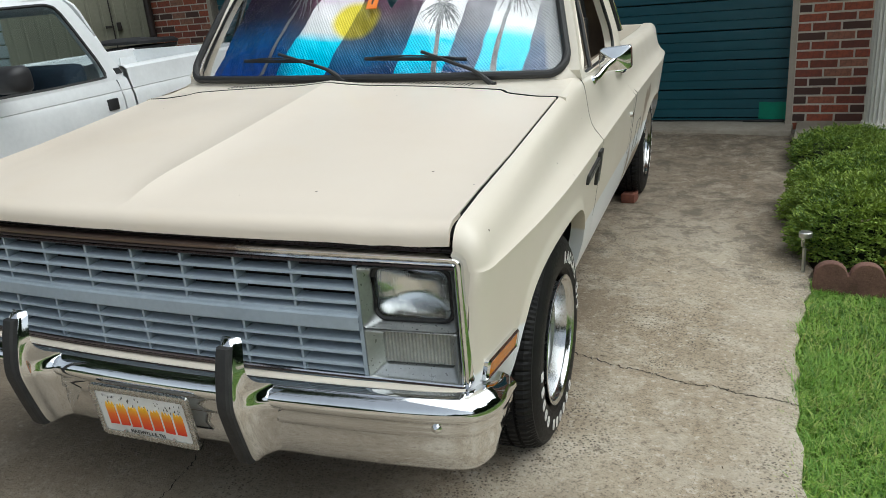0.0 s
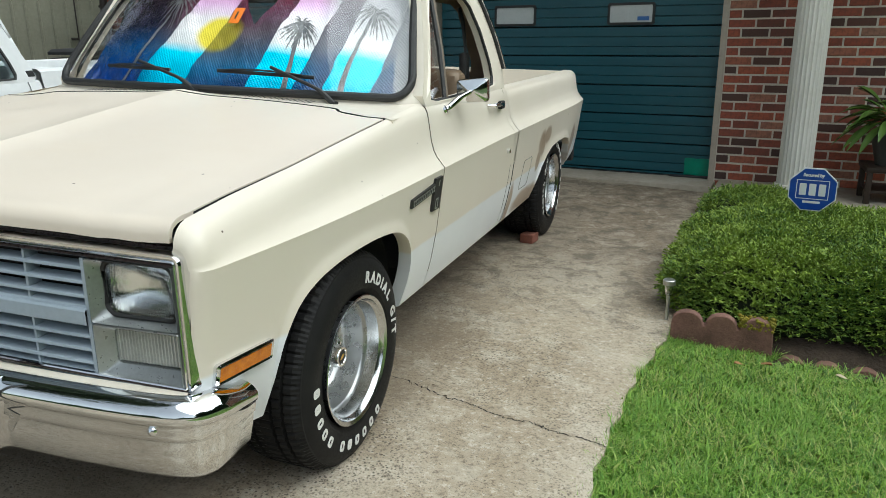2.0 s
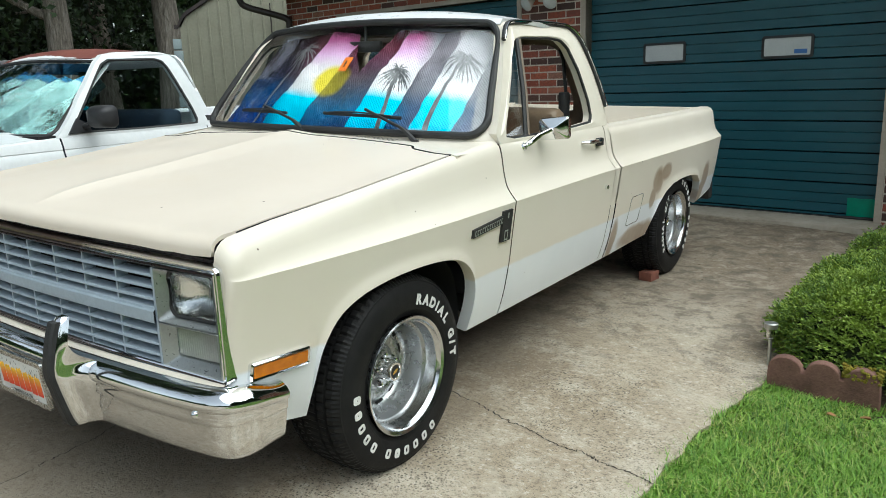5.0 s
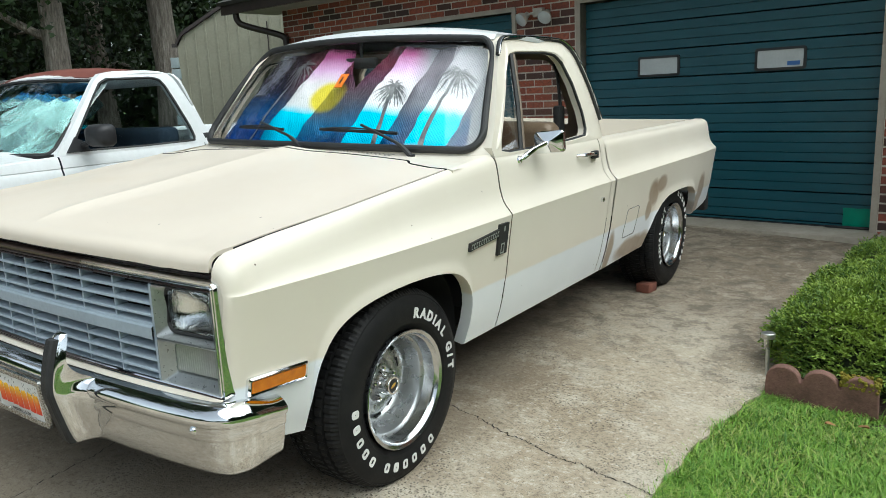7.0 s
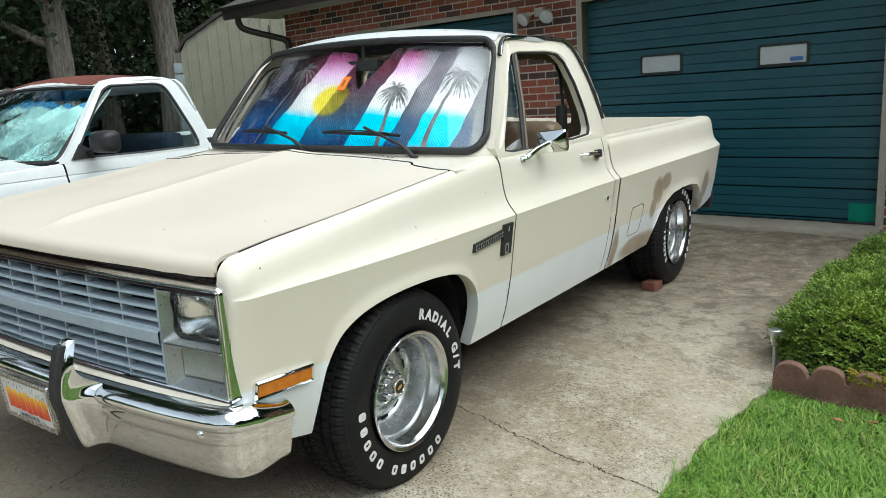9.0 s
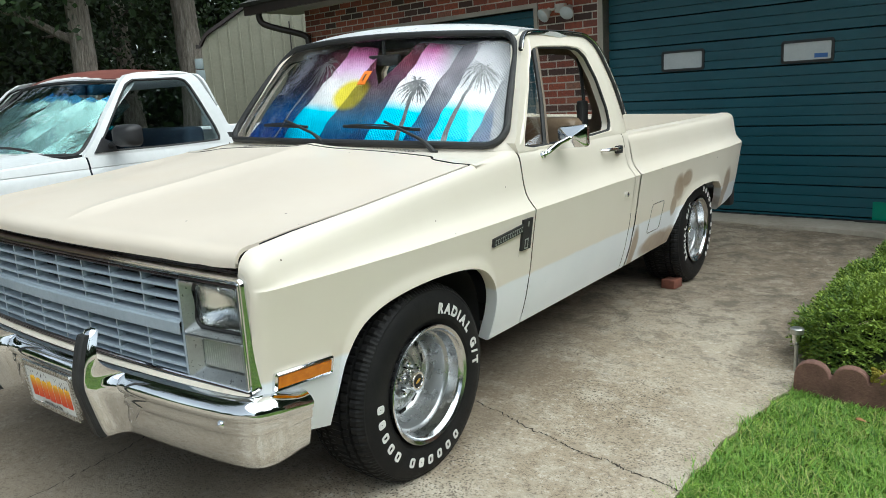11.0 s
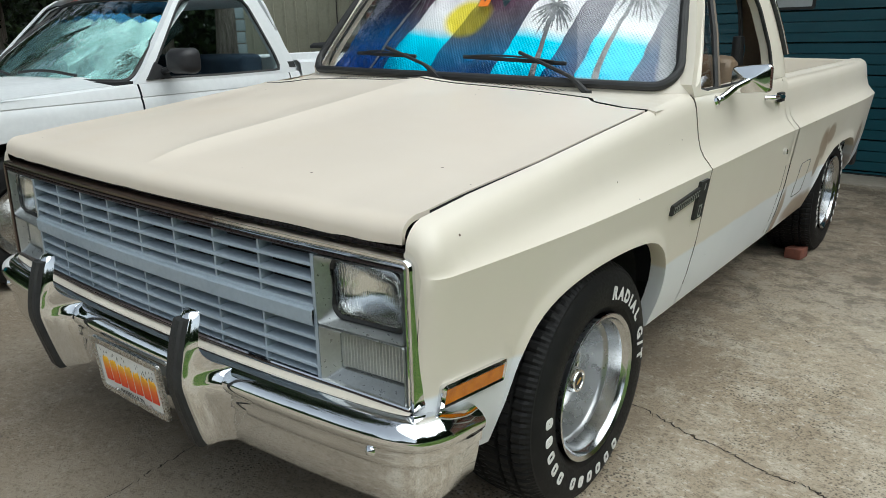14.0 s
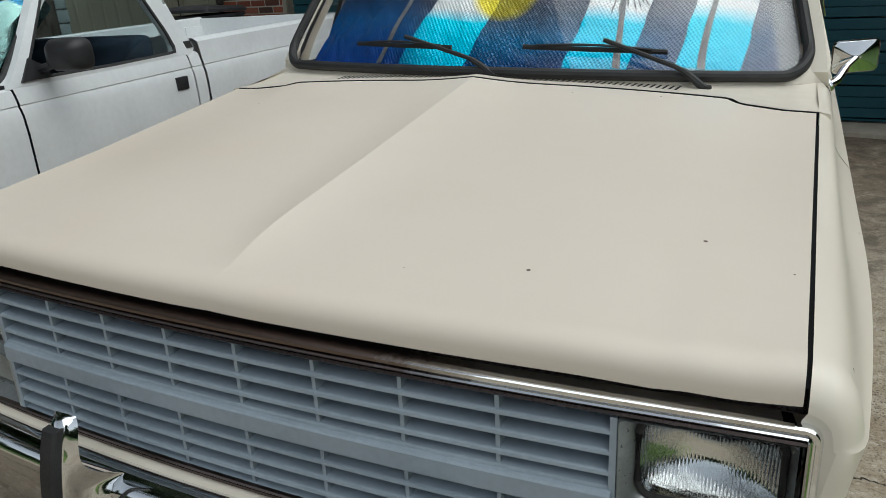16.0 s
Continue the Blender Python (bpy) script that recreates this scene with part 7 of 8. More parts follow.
SIGN_BLUE = varied(shader("blue_sign", (0.01, 0.06, 0.35), 0.35), (0.01, 0.06, 0.36), (0.015, 0.08, 0.40), 9.0)
SIGN_WHITE = shader("white_print", (0.8, 0.82, 0.84), 0.4)
sign = thing("yard_sign", "blue octagonal security yard sign behind the hedge", "yard sign", m=pose(2.52, 2.60, 0.485, 4, 0, -8) @ Matrix.Scale(0.82, 4))
def octagon(r):
    return [(r * math.cos(radians(22.5 + 45 * k)) / math.cos(radians(22.5)), r * math.sin(radians(22.5 + 45 * k)) / math.cos(radians(22.5))) for k in range(8)]
bm = bmesh.new()
fill(bm, [(x, -0.004, z) for x, z in octagon(0.150)[::-1]], (0, 0.008, 0))
bmesh.ops.recalc_face_normals(bm, faces=bm.faces[:])
part("border", bm, SIGN_WHITE, sign)
bm = bmesh.new()
fill(bm, [(x, -0.0052, z) for x, z in octagon(0.143)])
part("face", bm, SIGN_BLUE, sign)
bm = bmesh.new()
a, b = rrect(0, 0.0, 0.205, 0.135, 0.002, 1), rrect(0, 0.0, 0.195, 0.125, 0.002, 1)
loft(bm, [[(p[0], -0.0060, p[1]), (q[0], -0.0060, q[1])] for p, q in list(zip(a, b)) + [(a[0], b[0])]])
part("frame_line", bm, SIGN_WHITE, sign)
for x0, pts in [(x0, rrect(0, 0, 0.044, 0.084, 0.006, 2)) for x0 in (-0.06, 0.0, 0.06)]:
    bm = bmesh.new()
    fill(bm, [(x0 + x, -0.0062, z) for x, z in pts])
    part("emblem_block", bm, SIGN_WHITE, sign, "plain white emblem shape")
bm = bmesh.new()
x = -0.058
for ch in "Secured by":
    if ch != " ":
        add(bm, letter(ch, 0.030), Matrix.Translation((x, -0.0062, 0.092)) @ pose(0, 0, 0, 90, 0, 0))
    x += 0.0135 if ch not in " " else 0.008
tagged(part("sign_lettering", bm, SIGN_WHITE, sign, "small white words"), kind="stuff")
bm = bmesh.new()
box(bm, (-0.055, -0.0064, -0.096), (0.055, -0.0056, -0.080))
part("print_bar", bm, SIGN_WHITE, sign)
bm = bmesh.new()
tube(bm, [(0, 0.012, -0.62), (0, 0.012, 0.10)], 0.010, 8)
part("stake", bm, DULL_CHROME, sign)

# ---- planting bed ----
MULCH = varied(shader("dark_mulch", (0.035, 0.024, 0.016), 1.0), (0.03, 0.02, 0.013), (0.06, 0.042, 0.028), 14.0, bump_scale=70, bump_strength=0.8, bump_distance=0.02)
bm = bmesh.new()
xs = [1.86 + 0.12 * k for k in range(30)]
rows = []
for k, y in enumerate([1.36, 1.41, 1.46] + [1.52 + 0.11 * k for k in range(29)]):
    rise = -0.06 if k == 0 else -0.040 if k < 3 else 0.0
    rows.append([(x, y, ground_z(x, y) + (-0.06 if i == 0 else rise + 0.02 * noise.noise(Vector((x * 4, y * 4, 0))) + (0.02 if k > 3 else 0.0))) for i, x in enumerate(xs)])
loft(bm, rows, flip=True)
structure("ground_bed", bm, MULCH, "dark mulch bed under the hedge", "mulch bed")
EDGING = varied(shader("red_brown_concrete", (0.2, 0.1, 0.075), 0.9), (0.25, 0.13, 0.10), (0.12, 0.062, 0.048), 9.0, bump_scale=140, bump_strength=0.8, bump_distance=0.004)
MOSS = varied(shader("moss", (0.16, 0.14, 0.015), 1.0), (0.13, 0.13, 0.015), (0.25, 0.19, 0.02), 30.0, bump_scale=120, bump_strength=0.8)
def edging(m, mossy):
    e = thing("garden_edging", "scalloped red-brown concrete edging block" + (", capped with moss" if mossy else ""), "edging block", "edging blocks", m=m)
    bm = bmesh.new()
    out = [(0.0, -0.04)]
    for k in range(3):
        cx = 0.075 + 0.15 * k
        out += [(cx - 0.07 * math.cos(math.pi * j / 8), 0.085 + 0.06 * math.sin(math.pi * j / 8)) for j in range(9)]
    out += [(0.45, -0.04)]
    fill(bm, [(x, -0.025, z) for x, z in out[::-1]], (0, 0.05, 0))
    bmesh.ops.recalc_face_normals(bm, faces=bm.faces[:])
    part("block", bm, EDGING, e, bevel=0.006)
    if mossy:
        bm = bmesh.new()
        rg = random.Random(8)
        for k in range(170):
            b = bmesh.new()
            bmesh.ops.create_icosphere(b, subdivisions=1, radius=rg.uniform(0.005, 0.011))
            add(bm, b, Matrix.Translation((rg.uniform(0.30, 0.45), rg.uniform(-0.03, 0.03), 0.10 + rg.uniform(-0.005, 0.042))))
        tagged(part("moss_cap", bm, MOSS, e, "yellow-green moss"), kind="stuff")
    return e
for k in range(4):
    x, y = 1.865 + 0.452 * k, 1.475 - 0.012 * k
    edging(pose(x, y, ground_z(x, y) - 0.02 - (0.0, 0.145, 0.155, 0.165)[k], 0, 2.0 * k, -1.5), k == 0)

# solar lamp
SOLAR = varied(shader("brushed_steel", (0.5, 0.5, 0.48), 0.35, 0.9), (0.55, 0.55, 0.53), (0.4, 0.4, 0.38), 15.0)
sx, sy = 1.838, 1.64
lamp = thing("solar_light", "small steel solar path light beside the drive", "path light", m=Matrix.Translation((sx, sy, ground_z(sx, sy))))
bm = bmesh.new()
tube(bm, [(0, 0, -0.05), (0, 0, 0.13)], 0.009, 10)
part("stem", bm, SOLAR, lamp)
bm = bmesh.new()
lathe(bm, [(0.13, 0.010), (0.135, 0.016), (0.145, 0.018), (0.185, 0.021)], 20, "Z")
g = part("lens", bm, LENS, lamp)
bm = bmesh.new()
lathe(bm, [(0.183, 0.020), (0.185, 0.030), (0.207, 0.031), (0.211, 0.026), (0.212, 0.0)], 24, "Z")
part("cap", bm, SOLAR, lamp)

# brick wedged at the rear tyre
REDBRICK = varied(shader("worn_red_brick", (0.2, 0.07, 0.045), 0.9), (0.23, 0.08, 0.05), (0.14, 0.055, 0.04), 18.0, bump_scale=90, bump_strength=0.5)
bx, by = 0.866, 2.735
bm = bmesh.new()
rounded_box(bm, (-0.060, -0.045, 0.0), (0.060, 0.045, 0.060), 0.006)
ob = tagged(part("brick", bm, REDBRICK, None), "broken half of a red brick wedged against the rear tyre", "brick")
ob.matrix_basis = pose(bx, by, ground_z(bx, by) - 0.002, 0, 1.8, 84)

# ---- shrubs ----
def leaf_cloud(name, count, place, size, seed, material, label, category, tilt=0.6, wide=0.5):
    """Many small leaves; place(rng) gives a point and an outward normal."""
    rg = np.random.RandomState(seed)
    V = np.zeros((count, 4, 3))
    pts, nrm = place(rg, count)
    d = nrm + rg.normal(0, tilt, (count, 3))
    d /= np.linalg.norm(d, axis=1)[:, None]
    r = rg.normal(0, 1, (count, 3))
    s = np.cross(d, r)
    s /= np.linalg.norm(s, axis=1)[:, None]
    L = size * rg.uniform(0.6, 1.4, (count, 1))
    V[:, 0] = pts
    V[:, 1] = pts + d * L * 0.5 + s * L * wide * 0.5
    V[:, 2] = pts + d * L
    V[:, 3] = pts + d * L * 0.5 - s * L * wide * 0.5
    me = bpy.data.meshes.new(name)
    me.from_pydata(V.reshape(-1, 3).tolist(), [], np.arange(count * 4).reshape(-1, 4).tolist())
    me.materials.append(material)
    return me
def leafy(name, dark, mid, light):
    m = shader(name, mid, 0.6)
    geo = node(m, "ShaderNodeNewGeometry")
    col = ramp(m, geo.outputs["Random Per Island"], [(0.0, dark), (0.5, mid), (1.0, light)])
    wire(m, mixed(m, ramp(m, noise_of(m, 2.2, 3), [(0.42, gray(0)), (0.68, gray(0.65))]), col, light), bsdf(m).inputs["Base Color"])
    bsdf(m).inputs["Subsurface Weight"].default_value = 0.0
    return m
HEDGE = leafy("hedge_leaves", (0.036, 0.085, 0.012), (0.12, 0.22, 0.028), (0.30, 0.40, 0.052))
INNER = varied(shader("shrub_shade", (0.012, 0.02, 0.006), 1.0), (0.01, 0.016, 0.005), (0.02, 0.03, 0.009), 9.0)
def shrub(name, label, cx, cy, rx, ry, h, count, seed, rot=0):
    """A clipped mound: flat top, rounded shoulders, sprays of short leaves in tiers."""
    sh = thing(name, label, "shrub", m=pose(cx, cy, ground_z(cx, cy), 0, 0, rot))
    def surf(a, b):
        # superellipsoid, b from 0 at the ground to 1 at the top
        ph = b * math.pi / 2
        cr, sr = np.cos(ph) ** 0.45, np.sin(ph) ** 0.75
        ca, sa = np.cos(a), np.sin(a)
        k = (np.abs(ca) ** 3.6 + np.abs(sa) ** 3.6) ** (-1 / 3.6)
        lump = 1 + 0.035 * np.sin(5 * a + 3 * b) + 0.03 * np.sin(11 * a - 7 * b)
        skew = 1 - 0.07 * k * sa * (ca < 0)
        return np.stack([rx * k * ca * cr * lump * skew, ry * k * sa * cr * lump, h * (0.10 + 0.90 * sr) * (1 + 0.03 * np.sin(7 * a) * b)], -1)
    # near-black core: the shade between the leaves is put into its colour
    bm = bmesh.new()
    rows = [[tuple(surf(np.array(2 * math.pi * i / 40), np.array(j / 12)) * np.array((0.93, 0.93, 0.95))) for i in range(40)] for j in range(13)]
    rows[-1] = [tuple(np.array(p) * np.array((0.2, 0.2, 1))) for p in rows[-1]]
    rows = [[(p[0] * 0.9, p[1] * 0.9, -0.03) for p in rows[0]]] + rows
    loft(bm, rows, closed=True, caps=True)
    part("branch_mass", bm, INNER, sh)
    def place(rg, n):
        # clusters: sprays that share a spot on the surface
        nc = n // 9
        a, u = rg.uniform(0, 2 * np.pi, nc), rg.uniform(0.0, 1.0, nc) ** 0.8
        c = surf(a, u)
        e = 0.01
        ta, tb = surf(a + e, u) - c, surf(a, np.clip(u + e, 0, 1)) - surf(a, np.clip(u - e, 0, 1))
        nn = np.cross(ta, tb)
        nn /= np.linalg.norm(nn, axis=1)[:, None] + 1e-9
        nn[np.einsum("ij,ij->i", nn, c * np.array((1, 1, 0.6))) < 0] *= -1
        nn = nn + np.array((0, 0, 0.25))
        nn /= np.linalg.norm(nn, axis=1)[:, None]
        tier = 0.5 + 0.5 * np.sin(c[:, 2:3] * 125 + 2.2 * np.sin(a * 9)[:, None] + 1.3 * np.sin(a * 23)[:, None])
        off = rg.uniform(-0.02, 0.02, (nc, 1)) - 0.042 * tier ** 2
        base = c + nn * off
        idx = np.repeat(np.arange(nc), 9)
        # each spray is a flat fan of narrow needles along its own twig
        twig = nn * np.array((1.0, 1.0, 0.55)) + rg.normal(0, 0.45, (nc, 3)) * np.array((1, 1, 0.5))
        twig /= np.linalg.norm(twig, axis=1)[:, None]
        across = np.cross(twig, np.array((0, 0, 1.0)) + rg.normal(0, 0.25, (nc, 3)))
        across /= np.linalg.norm(across, axis=1)[:, None]
        along = rg.uniform(0, 0.05, (nc * 9, 1))
        p = base[idx] + twig[idx] * along
        d = twig[idx] * rg.uniform(0.5, 1.0, (nc * 9, 1)) + across[idx] * rg.uniform(-0.9, 0.9, (nc * 9, 1))
        extra = n - nc * 9
        return np.concatenate([p, p[:extra]]), np.concatenate([d, d[:extra]])
    ob = new("leaves", leaf_cloud("leaves", count, place, 0.018, seed, HEDGE, "", "", 0.15, 0.36))
    ob.parent = sh
    tagged(ob, "short dense green leaf sprays", kind="stuff")
    return sh
shrub("hedge_shrub", "low dense clipped green hedge shrub beside the drive", 2.83, 2.36, 1.0, 0.82, 0.375, 330000, 4)
shrub("hedge_shrub", "small low green shrub by the porch", 2.30, 3.9, 0.36, 0.36, 0.20, 30000, 6)

# ---- grass ----
GRASS = shader("grass_blades", (0.08, 0.16, 0.02), 0.55)
geo = node(GRASS, "ShaderNodeNewGeometry")
gcol = ramp(GRASS, geo.outputs["Random Per Island"], [(0.0, (0.035, 0.10, 0.010)), (0.35, (0.12, 0.27, 0.026)), (0.78, (0.29, 0.46, 0.055)), (0.97, (0.46, 0.44, 0.17))])
gcol = mixed(GRASS, ramp(GRASS, noise_of(GRASS, 3.0, 4), [(0.42, gray(0)), (0.62, gray(0.45))]), gcol, (0.17, 0.35, 0.045))
wire(GRASS, gcol, bsdf(GRASS).inputs["Base Color"])
rg = np.random.RandomState(2)
n = 260000
y = 1.55 - 4.4 * rg.uniform(0, 1, n) ** 1.5
edge = np.interp(y, [e[0] for e in EDGE], [e[1] for e in EDGE])
x = edge - 0.02 + rg.uniform(0, 1, n) ** 1.35 * 4.6
tuft = np.sin(x * 9 + 3 * np.sin(y * 7)) * np.sin(y * 11 + 2 * np.sin(x * 5))
bare = (x > 2.31 + 0.03 * np.sin(y * 31)) & (y > 1.37 + 0.03 * np.sin(x * 13) + 0.02 * np.sin(x * 37))
y = np.where(bare, y - 0.9 * rg.uniform(0.3, 1, n), y)
h = (0.014 + 0.020 * rg.uniform(0, 1, n) ** 1.5 + 0.008 * tuft) * np.where(x < edge + 0.06, 1.25, 1.0)
z = -0.0314 * (np.minimum(x, 6) - 0.92) - 0.045
az = rg.uniform(0, 2 * np.pi, n)
lean = (h + 0.032) * rg.uniform(0.15, 1.35, n)
w = rg.uniform(0.0011, 0.0023, n) * np.where(rg.uniform(0, 1, n) < 0.12, 2.0, 1.0)
base = np.stack([x, y, z], -1)
side_v = np.stack([-np.sin(az), np.cos(az), 0 * az], -1) * w[:, None]
fwd = np.stack([np.cos(az), np.sin(az), 0 * az], -1)
up = np.array((0, 0, 1.0))
tall = ((h + 0.024) * rg.uniform(0.35, 1.0, n))[:, None]
p0, p1 = base - side_v, base + side_v
mid = base + up * tall * 0.62 + fwd * (lean * 0.35)[:, None]
tip = base + up * tall + fwd * lean[:, None]
V = np.stack([p0, p1, mid + side_v * 0.8, mid - side_v * 0.8, tip], 1).reshape(-1, 3)
i0 = np.arange(n) * 5
faces = np.stack([i0, i0 + 1, i0 + 2, i0 + 3], -1).tolist() + np.stack([i0 + 3, i0 + 2, i0 + 4], -1).tolist()
me = bpy.data.meshes.new("grass")
me.from_pydata(V.tolist(), [], faces)
me.materials.append(GRASS)
tagged(new("grass", me), "short green lawn grass along the drive", "grass", kind="stuff")
# fallen leaves
DEAD = varied(shader("dead_leaf", (0.32, 0.16, 0.06), 0.8), (0.36, 0.19, 0.08), (0.22, 0.10, 0.04), 20.0)
PALE = varied(shader("pale_leaf", (0.5, 0.42, 0.3), 0.8), (0.55, 0.47, 0.35), (0.4, 0.33, 0.22), 20.0)
for lx, ly, lz, ang, mat in ((2.17, 1.20, 0.0, 30, DEAD), (2.28, 1.24, 0.0, 140, DEAD), (2.57, 1.23, 0.0, 5, PALE), (2.42, 1.80, 0.43, 70, PALE), (2.10, 1.72, 0.25, 200, PALE)):
    bm = bmesh.new()
    rows = []
    for j in range(7):
        t = j / 6
        ww = 0.016 * math.sin(math.pi * t) ** 0.8 + 0.0005
        rows.append([(0.055 * (t - 0.5), -ww, 0.006 * math.sin(3 * t) + 0.004), (0.055 * (t - 0.5), 0, 0.0), (0.055 * (t - 0.5), ww, 0.007 * math.cos(2 * t))])
    loft(bm, rows)
    ob = tagged(part("fallen_leaf", bm, mat, None), "dry brown fallen leaf on the grass" if lz == 0 else "dry pale leaf caught on the hedge", "leaf", "fallen leaves")
    ob.matrix_basis = pose(lx, ly, ground_z(lx, ly) + (0.014 if lz == 0 else lz), 10, 14, ang)

# ---- shed and woods ----
SHED = varied(shader("tan_ribbed_steel", (0.30, 0.29, 0.22), 0.5, 0.1), (0.33, 0.32, 0.245), (0.26, 0.25, 0.19), 2.0, rough=(0.4, 0.6))
shed_pose = pose(-5.99, 9.22, 0.0, 0, 0, 40)
shed = thing("metal_shed", "tan ribbed metal shed with a rounded eave", "shed", m=shed_pose)
def shed_top(x):
    d = x + 4.0
    return 2.36 + 0.14 * min(1.0, d / 0.12) ** 0.5 + 0.60 * min(d, 1.7) - 0.60 * max(0.0, d - 1.7)
bm = bmesh.new()
rows = []
x = -4.0
while x < -0.75:
    for dx, dy in ((0.0, 0.0), (0.10, 0.0), (0.108, -0.016), (0.135, -0.016), (0.143, 0.0)):
        rows.append([(x + dx, dy, 0.0), (x + dx, dy, shed_top(x + dx))])
    x += 0.19
loft(bm, rows)
bmesh.ops.recalc_face_normals(bm, faces=bm.faces[:])
part("front_wall", bm, SHED, shed, sharp=20)
bm = bmesh.new()
top = [(-4.08 + 0.06 * k) for k in range(30)]
loft(bm, [[(xx, -0.06, shed_top(max(-4.0, xx)) + 0.0), (xx, -0.06, shed_top(max(-4.0, xx)) + 0.05), (xx, 2.5, shed_top(max(-4.0, xx)) + 0.05)] for xx in [q for q in top if q < -2.4] + [-2.3, -0.6]])
part("roof", bm, GUTTER, shed, thick=0.02)
BLOCKS = varied(shader("pale_blue_gray", (0.35, 0.42, 0.44), 0.7), (0.38, 0.45, 0.47), (0.30, 0.36, 0.38), 6.0)
for k in range(11):
    bm = bmesh.new()
    rounded_box(bm, (-4.14, -0.05, 0.2 * k + 0.01), (-4.0 + (0.012 if k % 2 else 0.0), 0.2, 0.2 * k + 0.19), 0.012)
    part("corner_block", bm, BLOCKS, shed)
bm = bmesh.new()
box(bm, (-4.0, 0.05, 0.0), (-0.7, 2.5, 2.35))
part("body", bm, SHED, shed)
bm = bmesh.new()
box(bm, (-2.42, -0.03, 0.0), (-2.40, -0.017, 2.75))
rounded_box(bm, (-2.35, -0.06, 1.25), (-2.28, -0.016, 1.38), 0.01)
rounded_box(bm, (-2.52, -0.05, 1.30), (-2.42, -0.016, 1.34), 0.006)
part("door_latch", bm, GUTTER, shed)

BARK = shader("oak_bark", (0.12, 0.10, 0.085), 0.95)
bv = node(BARK, "ShaderNodeMapping")
bv.inputs["Scale"].default_value = (9, 9, 1.5)
wire(BARK, coords(BARK), bv.inputs["Vector"])
bn = noise_of(BARK, 2.0, 6, 0.7, bv.outputs[0])
wire(BARK, ramp(BARK, bn, [(0.3, (0.10, 0.085, 0.07)), (0.52, (0.30, 0.265, 0.225)), (0.72, (0.50, 0.46, 0.41))]), bsdf(BARK).inputs["Base Color"])
bump(BARK, bn, 1.0, 0.08)
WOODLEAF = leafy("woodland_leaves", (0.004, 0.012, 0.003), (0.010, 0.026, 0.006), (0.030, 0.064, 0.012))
def tree(x, y, r, h, seed, crown_low, crown_r, count, lean=0.0, leaf=0.14):
    t = thing("tree", "tall broadleaf tree with a rough gray-brown trunk", "tree", m=Matrix.Translation((x, y, ground_z(x, y) - 0.08)))
    rgn = random.Random(seed)
    bm = bmesh.new()
    spine = [(lean * z + 0.05 * math.sin(z * 0.7 + seed), 0.04 * math.sin(z * 0.9), z) for z in [h * k / 14 for k in range(15)]]
    tube(bm, spine, [r * (1.35 if k == 0 else 1.08 if k == 1 else 1.0 - 0.85 * k / 14) for k in range(15)], 18)
    trunk = part("trunk", bm, BARK, t, sharp=70)
    tips = []
    for k in range(12):
        z = crown_low + (h - crown_low) * k / 12
        a = rgn.uniform(0, 6.283)
        L = crown_r * rgn.uniform(0.6, 1.0)
        c = Vector((lean * z, 0, z))
        pts = [c, c + Vector((math.cos(a) * L * 0.5, math.sin(a) * L * 0.5, L * 0.25)), c + Vector((math.cos(a) * L, math.sin(a) * L, L * 0.2))]
        bm = bmesh.new()
        tube(bm, smooth_path(pts, 4), [r * 0.28 * (1 - j / 11) + 0.01 for j in range(9)], 7)
        part("limb", bm, BARK, t)
        tips += smooth_path(pts, 4)[3:]
    tips = np.array([tuple(q) for q in tips])
    def place(rg2, n):
        c = tips[rg2.randint(0, len(tips), n // 14)]
        c = c + rg2.normal(0, crown_r * 0.28, c.shape) * np.array((1, 1, 0.6))
        p = np.repeat(c, 14, axis=0) + rg2.normal(0, 0.16, (len(c) * 14, 3))
        p = np.concatenate([p, p[:n - len(p)]])
        return p, np.tile(np.array((0, 0, 0.3)), (n, 1)) + rg2.normal(0, 1, (n, 3))
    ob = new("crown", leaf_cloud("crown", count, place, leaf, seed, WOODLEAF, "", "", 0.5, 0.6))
    ob.parent = t
    tagged(ob, "broad green leaves", kind="stuff")
tree(-11.04, 5.49, 0.26, 11.0, 5, 2.6, 3.0, 16000, 0.01)
tree(-11.63, 8.26, 0.33, 12.0, 9, 3.4, 3.2, 12000, -0.005)
tree(-15.5, 5.2, 0.22, 9.0, 12, 1.6, 2.8, 16000, 0.02)
tree(-17.0, 10.0, 0.28, 12.0, 15, 2.0, 3.4, 14000)
# tall oaks along the far side of the drive, mirrored in both windshields
tree(-9.5, -4.5, 0.34, 17.0, 21, 6.5, 4.6, 26000, 0.02, 0.30)
tree(-11.5, 0.6, 0.36, 18.5, 23, 7.5, 4.6, 26000, 0.02, 0.30)
# the wood behind, too dense to tell apart
def wood_place(rg2, n):
    nc = n // 20
    u = rg2.uniform(0, 1, nc)
    c = np.stack([-48 + 46 * u, 15.5 + rg2.uniform(0, 7, nc) - 9 * (1 - u) * 0.9, rg2.uniform(0.2, 10, nc)], -1)
    p = np.repeat(c, 20, axis=0) + rg2.normal(0, 0.55, (nc * 20, 3))
    return p[:n], np.tile(np.array((0.1, -0.3, 0.4)), (n, 1)) + rg2.normal(0, 0.8, (n, 3))
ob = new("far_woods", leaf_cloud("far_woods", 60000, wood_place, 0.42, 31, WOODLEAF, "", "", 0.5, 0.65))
tagged(ob, "dense dark green woods behind the shed", "woods", kind="stuff")
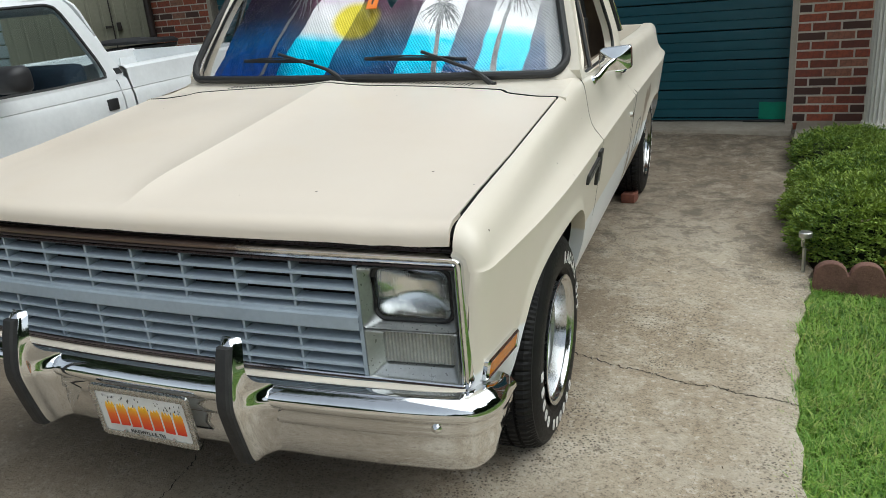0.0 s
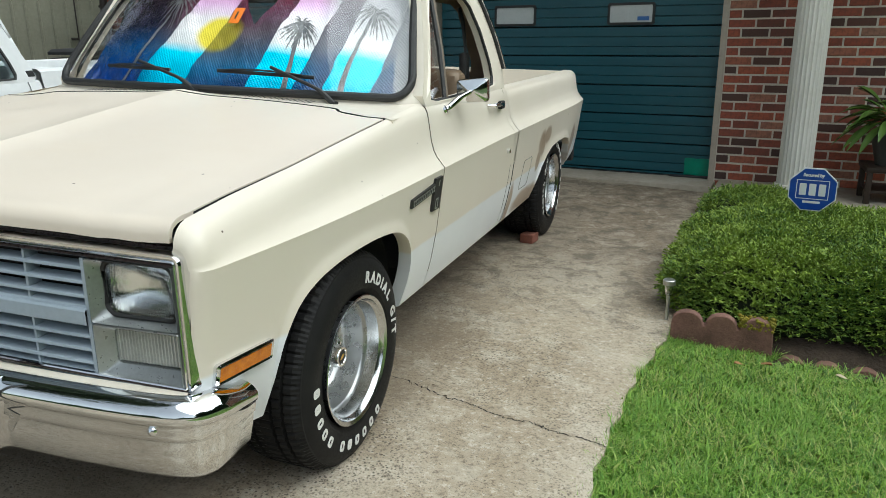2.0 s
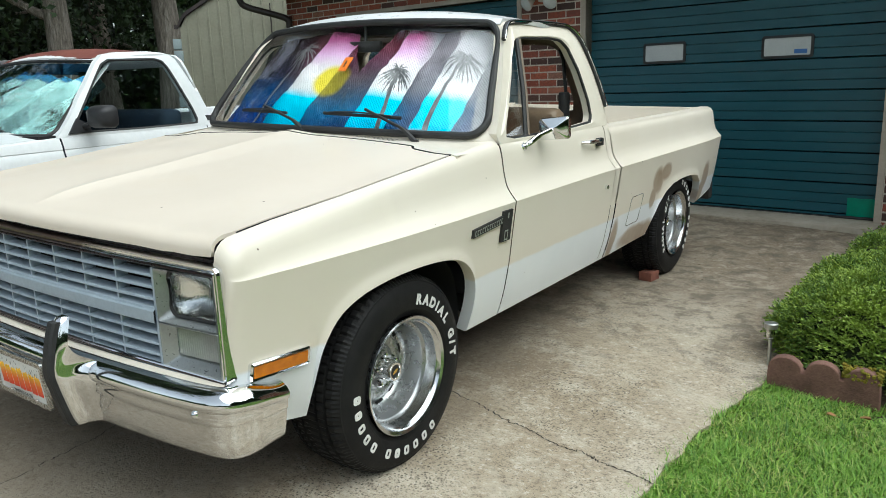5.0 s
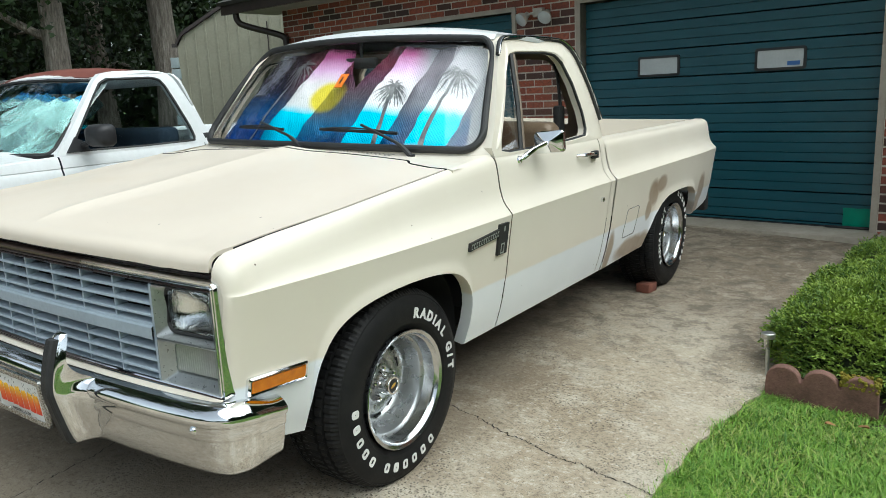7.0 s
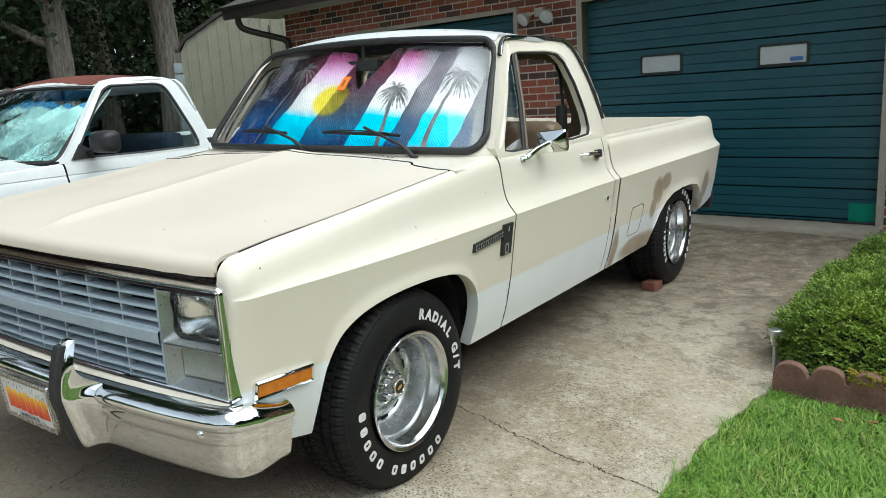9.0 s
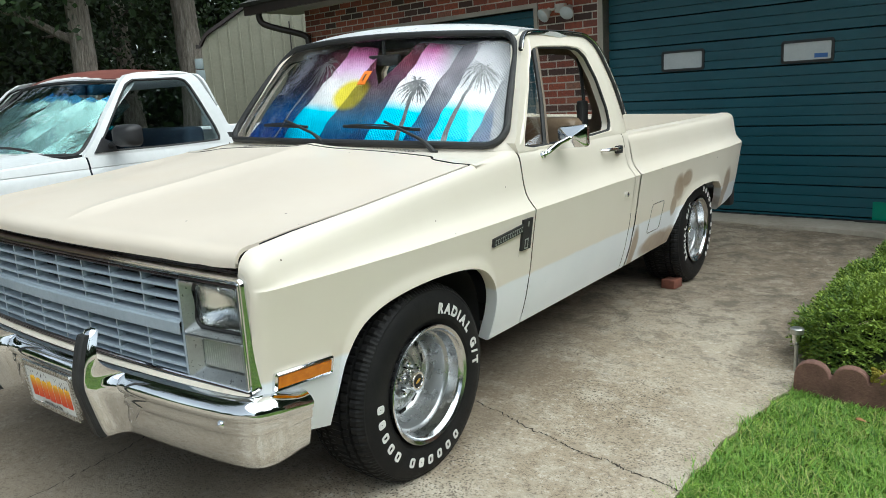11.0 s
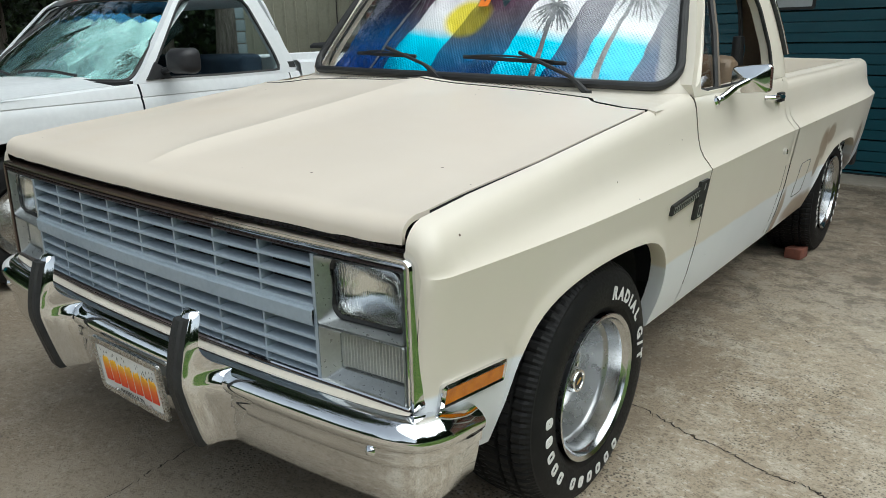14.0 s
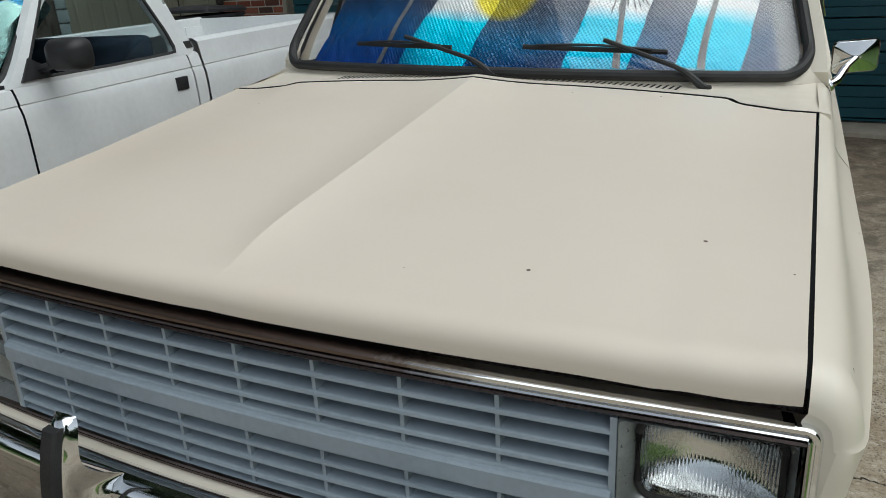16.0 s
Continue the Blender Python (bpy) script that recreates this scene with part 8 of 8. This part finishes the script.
# tall woods behind the house, mirrored in the side windows
def back_place(rg2, n):
    nc = n // 16
    c = np.stack([rg2.uniform(2, 26, nc), rg2.uniform(14, 20, nc), rg2.uniform(1.0, 16, nc)], -1)
    p = np.repeat(c, 16, axis=0) + rg2.normal(0, 0.7, (nc * 16, 3))
    return p[:n], np.tile(np.array((0.0, -0.3, 0.4)), (n, 1)) + rg2.normal(0, 0.8, (n, 3))
ob = new("back_woods", leaf_cloud("back_woods", 24000, back_place, 0.8, 41, WOODLEAF, "", "", 0.5, 0.65))
tagged(ob, "tall dark green woods behind the house", "woods", kind="stuff")
# trees out of view, mirrored in the chrome, added to cut the low sky
def unseen_place(rg2, n):
    nc = n // 16
    a = rg2.uniform(radians(-190), radians(50), nc)
    d = rg2.uniform(22, 28, nc) + np.where((a > -2.75) & (a < -0.75), 12.0, 0.0)
    c = np.stack([d * np.cos(a), d * np.sin(a), rg2.uniform(0.05, 1.0, nc) * (np.where((a > -2.75) & (a < -0.75), 4.6, 11.0) + 2.0 * np.sin(a * 9) + 1.2 * np.sin(a * 23))], -1)
    p = np.repeat(c, 16, axis=0) + rg2.normal(0, 0.8, (nc * 16, 3))
    return p[:n], np.tile(np.array((0.0, 0.3, 0.4)), (n, 1)) + rg2.normal(0, 0.8, (n, 3))
ob = new("street_woods", leaf_cloud("street_woods", 80000, unseen_place, 0.9, 37, WOODLEAF, "", "", 0.5, 0.65))
tagged(ob, "unseen ring of dense green trees round the drive", "woods", kind="stuff")
LITTER = varied(shader("leaf_litter", (0.07, 0.045, 0.025), 1.0), (0.06, 0.038, 0.02), (0.12, 0.075, 0.04), 3.0, bump_scale=12, bump_strength=0.8, bump_distance=0.04)
bm = bmesh.new()
sheet(bm, [-60 + 2.4 * k for k in range(23)], [0.5 + 1.6 * k for k in range(17)], lambda x, y: ground_z(x, y) + 0.06 * max(0.0, -8.0 - x) * (0.5 + 0.5 * noise.noise(Vector((x * 0.3, y * 0.3, 0)))) - (0.2 if x > -5.6 else 0.0))
structure("ground_woods", bm, LITTER, "brown leaf litter rising into the woods", "woodland floor")

# ---- bricks of the garage wall, course by course ----
def brick_material(name, island):
    m = shader(name, (0.25, 0.08, 0.05), 0.85)
    if island:
        rnd = node(m, "ShaderNodeNewGeometry").outputs["Random Per Island"]
    else:
        rnd = node(m, "ShaderNodeObjectInfo").outputs["Random"]
    base = ramp(m, rnd, [(0.0, (0.06, 0.036, 0.032)), (0.2, (0.10, 0.05, 0.04)), (0.34, (0.22, 0.066, 0.045)), (0.58, (0.32, 0.083, 0.05)), (0.82, (0.40, 0.108, 0.058)), (1.0, (0.32, 0.16, 0.11))])
    at = coords(m)
    base = mixed(m, ramp(m, noise_of(m, 30, 6, 0.7), [(0.40, gray(0.45)), (0.55, gray(0))]), base, (0.09, 0.05, 0.04))
    wire(m, base, bsdf(m).inputs["Base Color"])
    bump(m, noise_of(m, 90, 5), 0.4, 0.004)
    return m
BRICK_ONE, BRICK_MANY = brick_material("brick_face", False), brick_material("brick_face_far", True)
COURSE, MODULE = 0.0765, 0.222
wall_front = bpy.data.objects["wall_front"]
def brick_mesh(w):
    bm = bmesh.new()
    box(bm, (0, 0.0, 0), (w, 0.05, COURSE - 0.014))
    bmesh.ops.bevel(bm, geom=[e for e in bm.edges if all(v.co.y < 0.01 for v in e.verts)], offset=0.004, segments=1, affect="EDGES")
    me = bpy.data.meshes.new("brick")
    bm.to_mesh(me)
    bm.free()
    me.materials.append(BRICK_ONE)
    return me
shared = {}
verts, quads = [], []
def lay(x0, x1, z):
    """One brick from x0 to x1; near ones are parts, the rest one joined mesh."""
    w = round(x1 - x0 - 0.014, 3)
    if w < 0.02:
        return
    if 0.0 <= x0 < 2.05 and 0.0 <= z < 2.05:
        key = int(w * 200)
        if key not in shared:
            shared[key] = brick_mesh(w)
        ob = new("brick", shared[key])
        ob.parent = wall_front
        ob.location = (x0, random.uniform(-0.002, 0.002), z)
        return
    i = len(verts)
    y0, z1 = random.uniform(-0.002, 0.002), z + COURSE - 0.014
    for px, py, pz in ((x0, y0, z), (x0 + w, y0, z), (x0 + w, y0, z1), (x0, y0, z1), (x0, 0.05, z), (x0 + w, 0.05, z), (x0 + w, 0.05, z1), (x0, 0.05, z1)):
        verts.append((px, py, pz))
    quads.extend([(i, i + 1, i + 2, i + 3), (i + 1, i + 5, i + 6, i + 2), (i + 4, i, i + 3, i + 7), (i + 3, i + 2, i + 6, i + 7), (i + 4, i + 5, i + 1, i)])
k = 0
z = 0.0
while z < 2.6:
    spans = [(-7.55, D2[0] - 0.055), (D2[1] + 0.055, D1[0] - 0.055), (D1[1] + 0.055, 4.9)] if z < TOP + 0.02 else [(-7.55, 4.9)]
    for a, b in spans:
        x = a - (MODULE / 2 if k % 2 else 0)
        while x < b:
            lay(max(a, x), min(b, x + MODULE), z)
            x += MODULE
    z += COURSE
    k += 1
me = bpy.data.meshes.new("bricks")
me.from_pydata(verts, [], quads)
me.materials.append(BRICK_MANY)
rest = new("bricks", me)
rest.parent = wall_front
tagged(rest, "mixed red and dark brown bricks", kind="stuff")
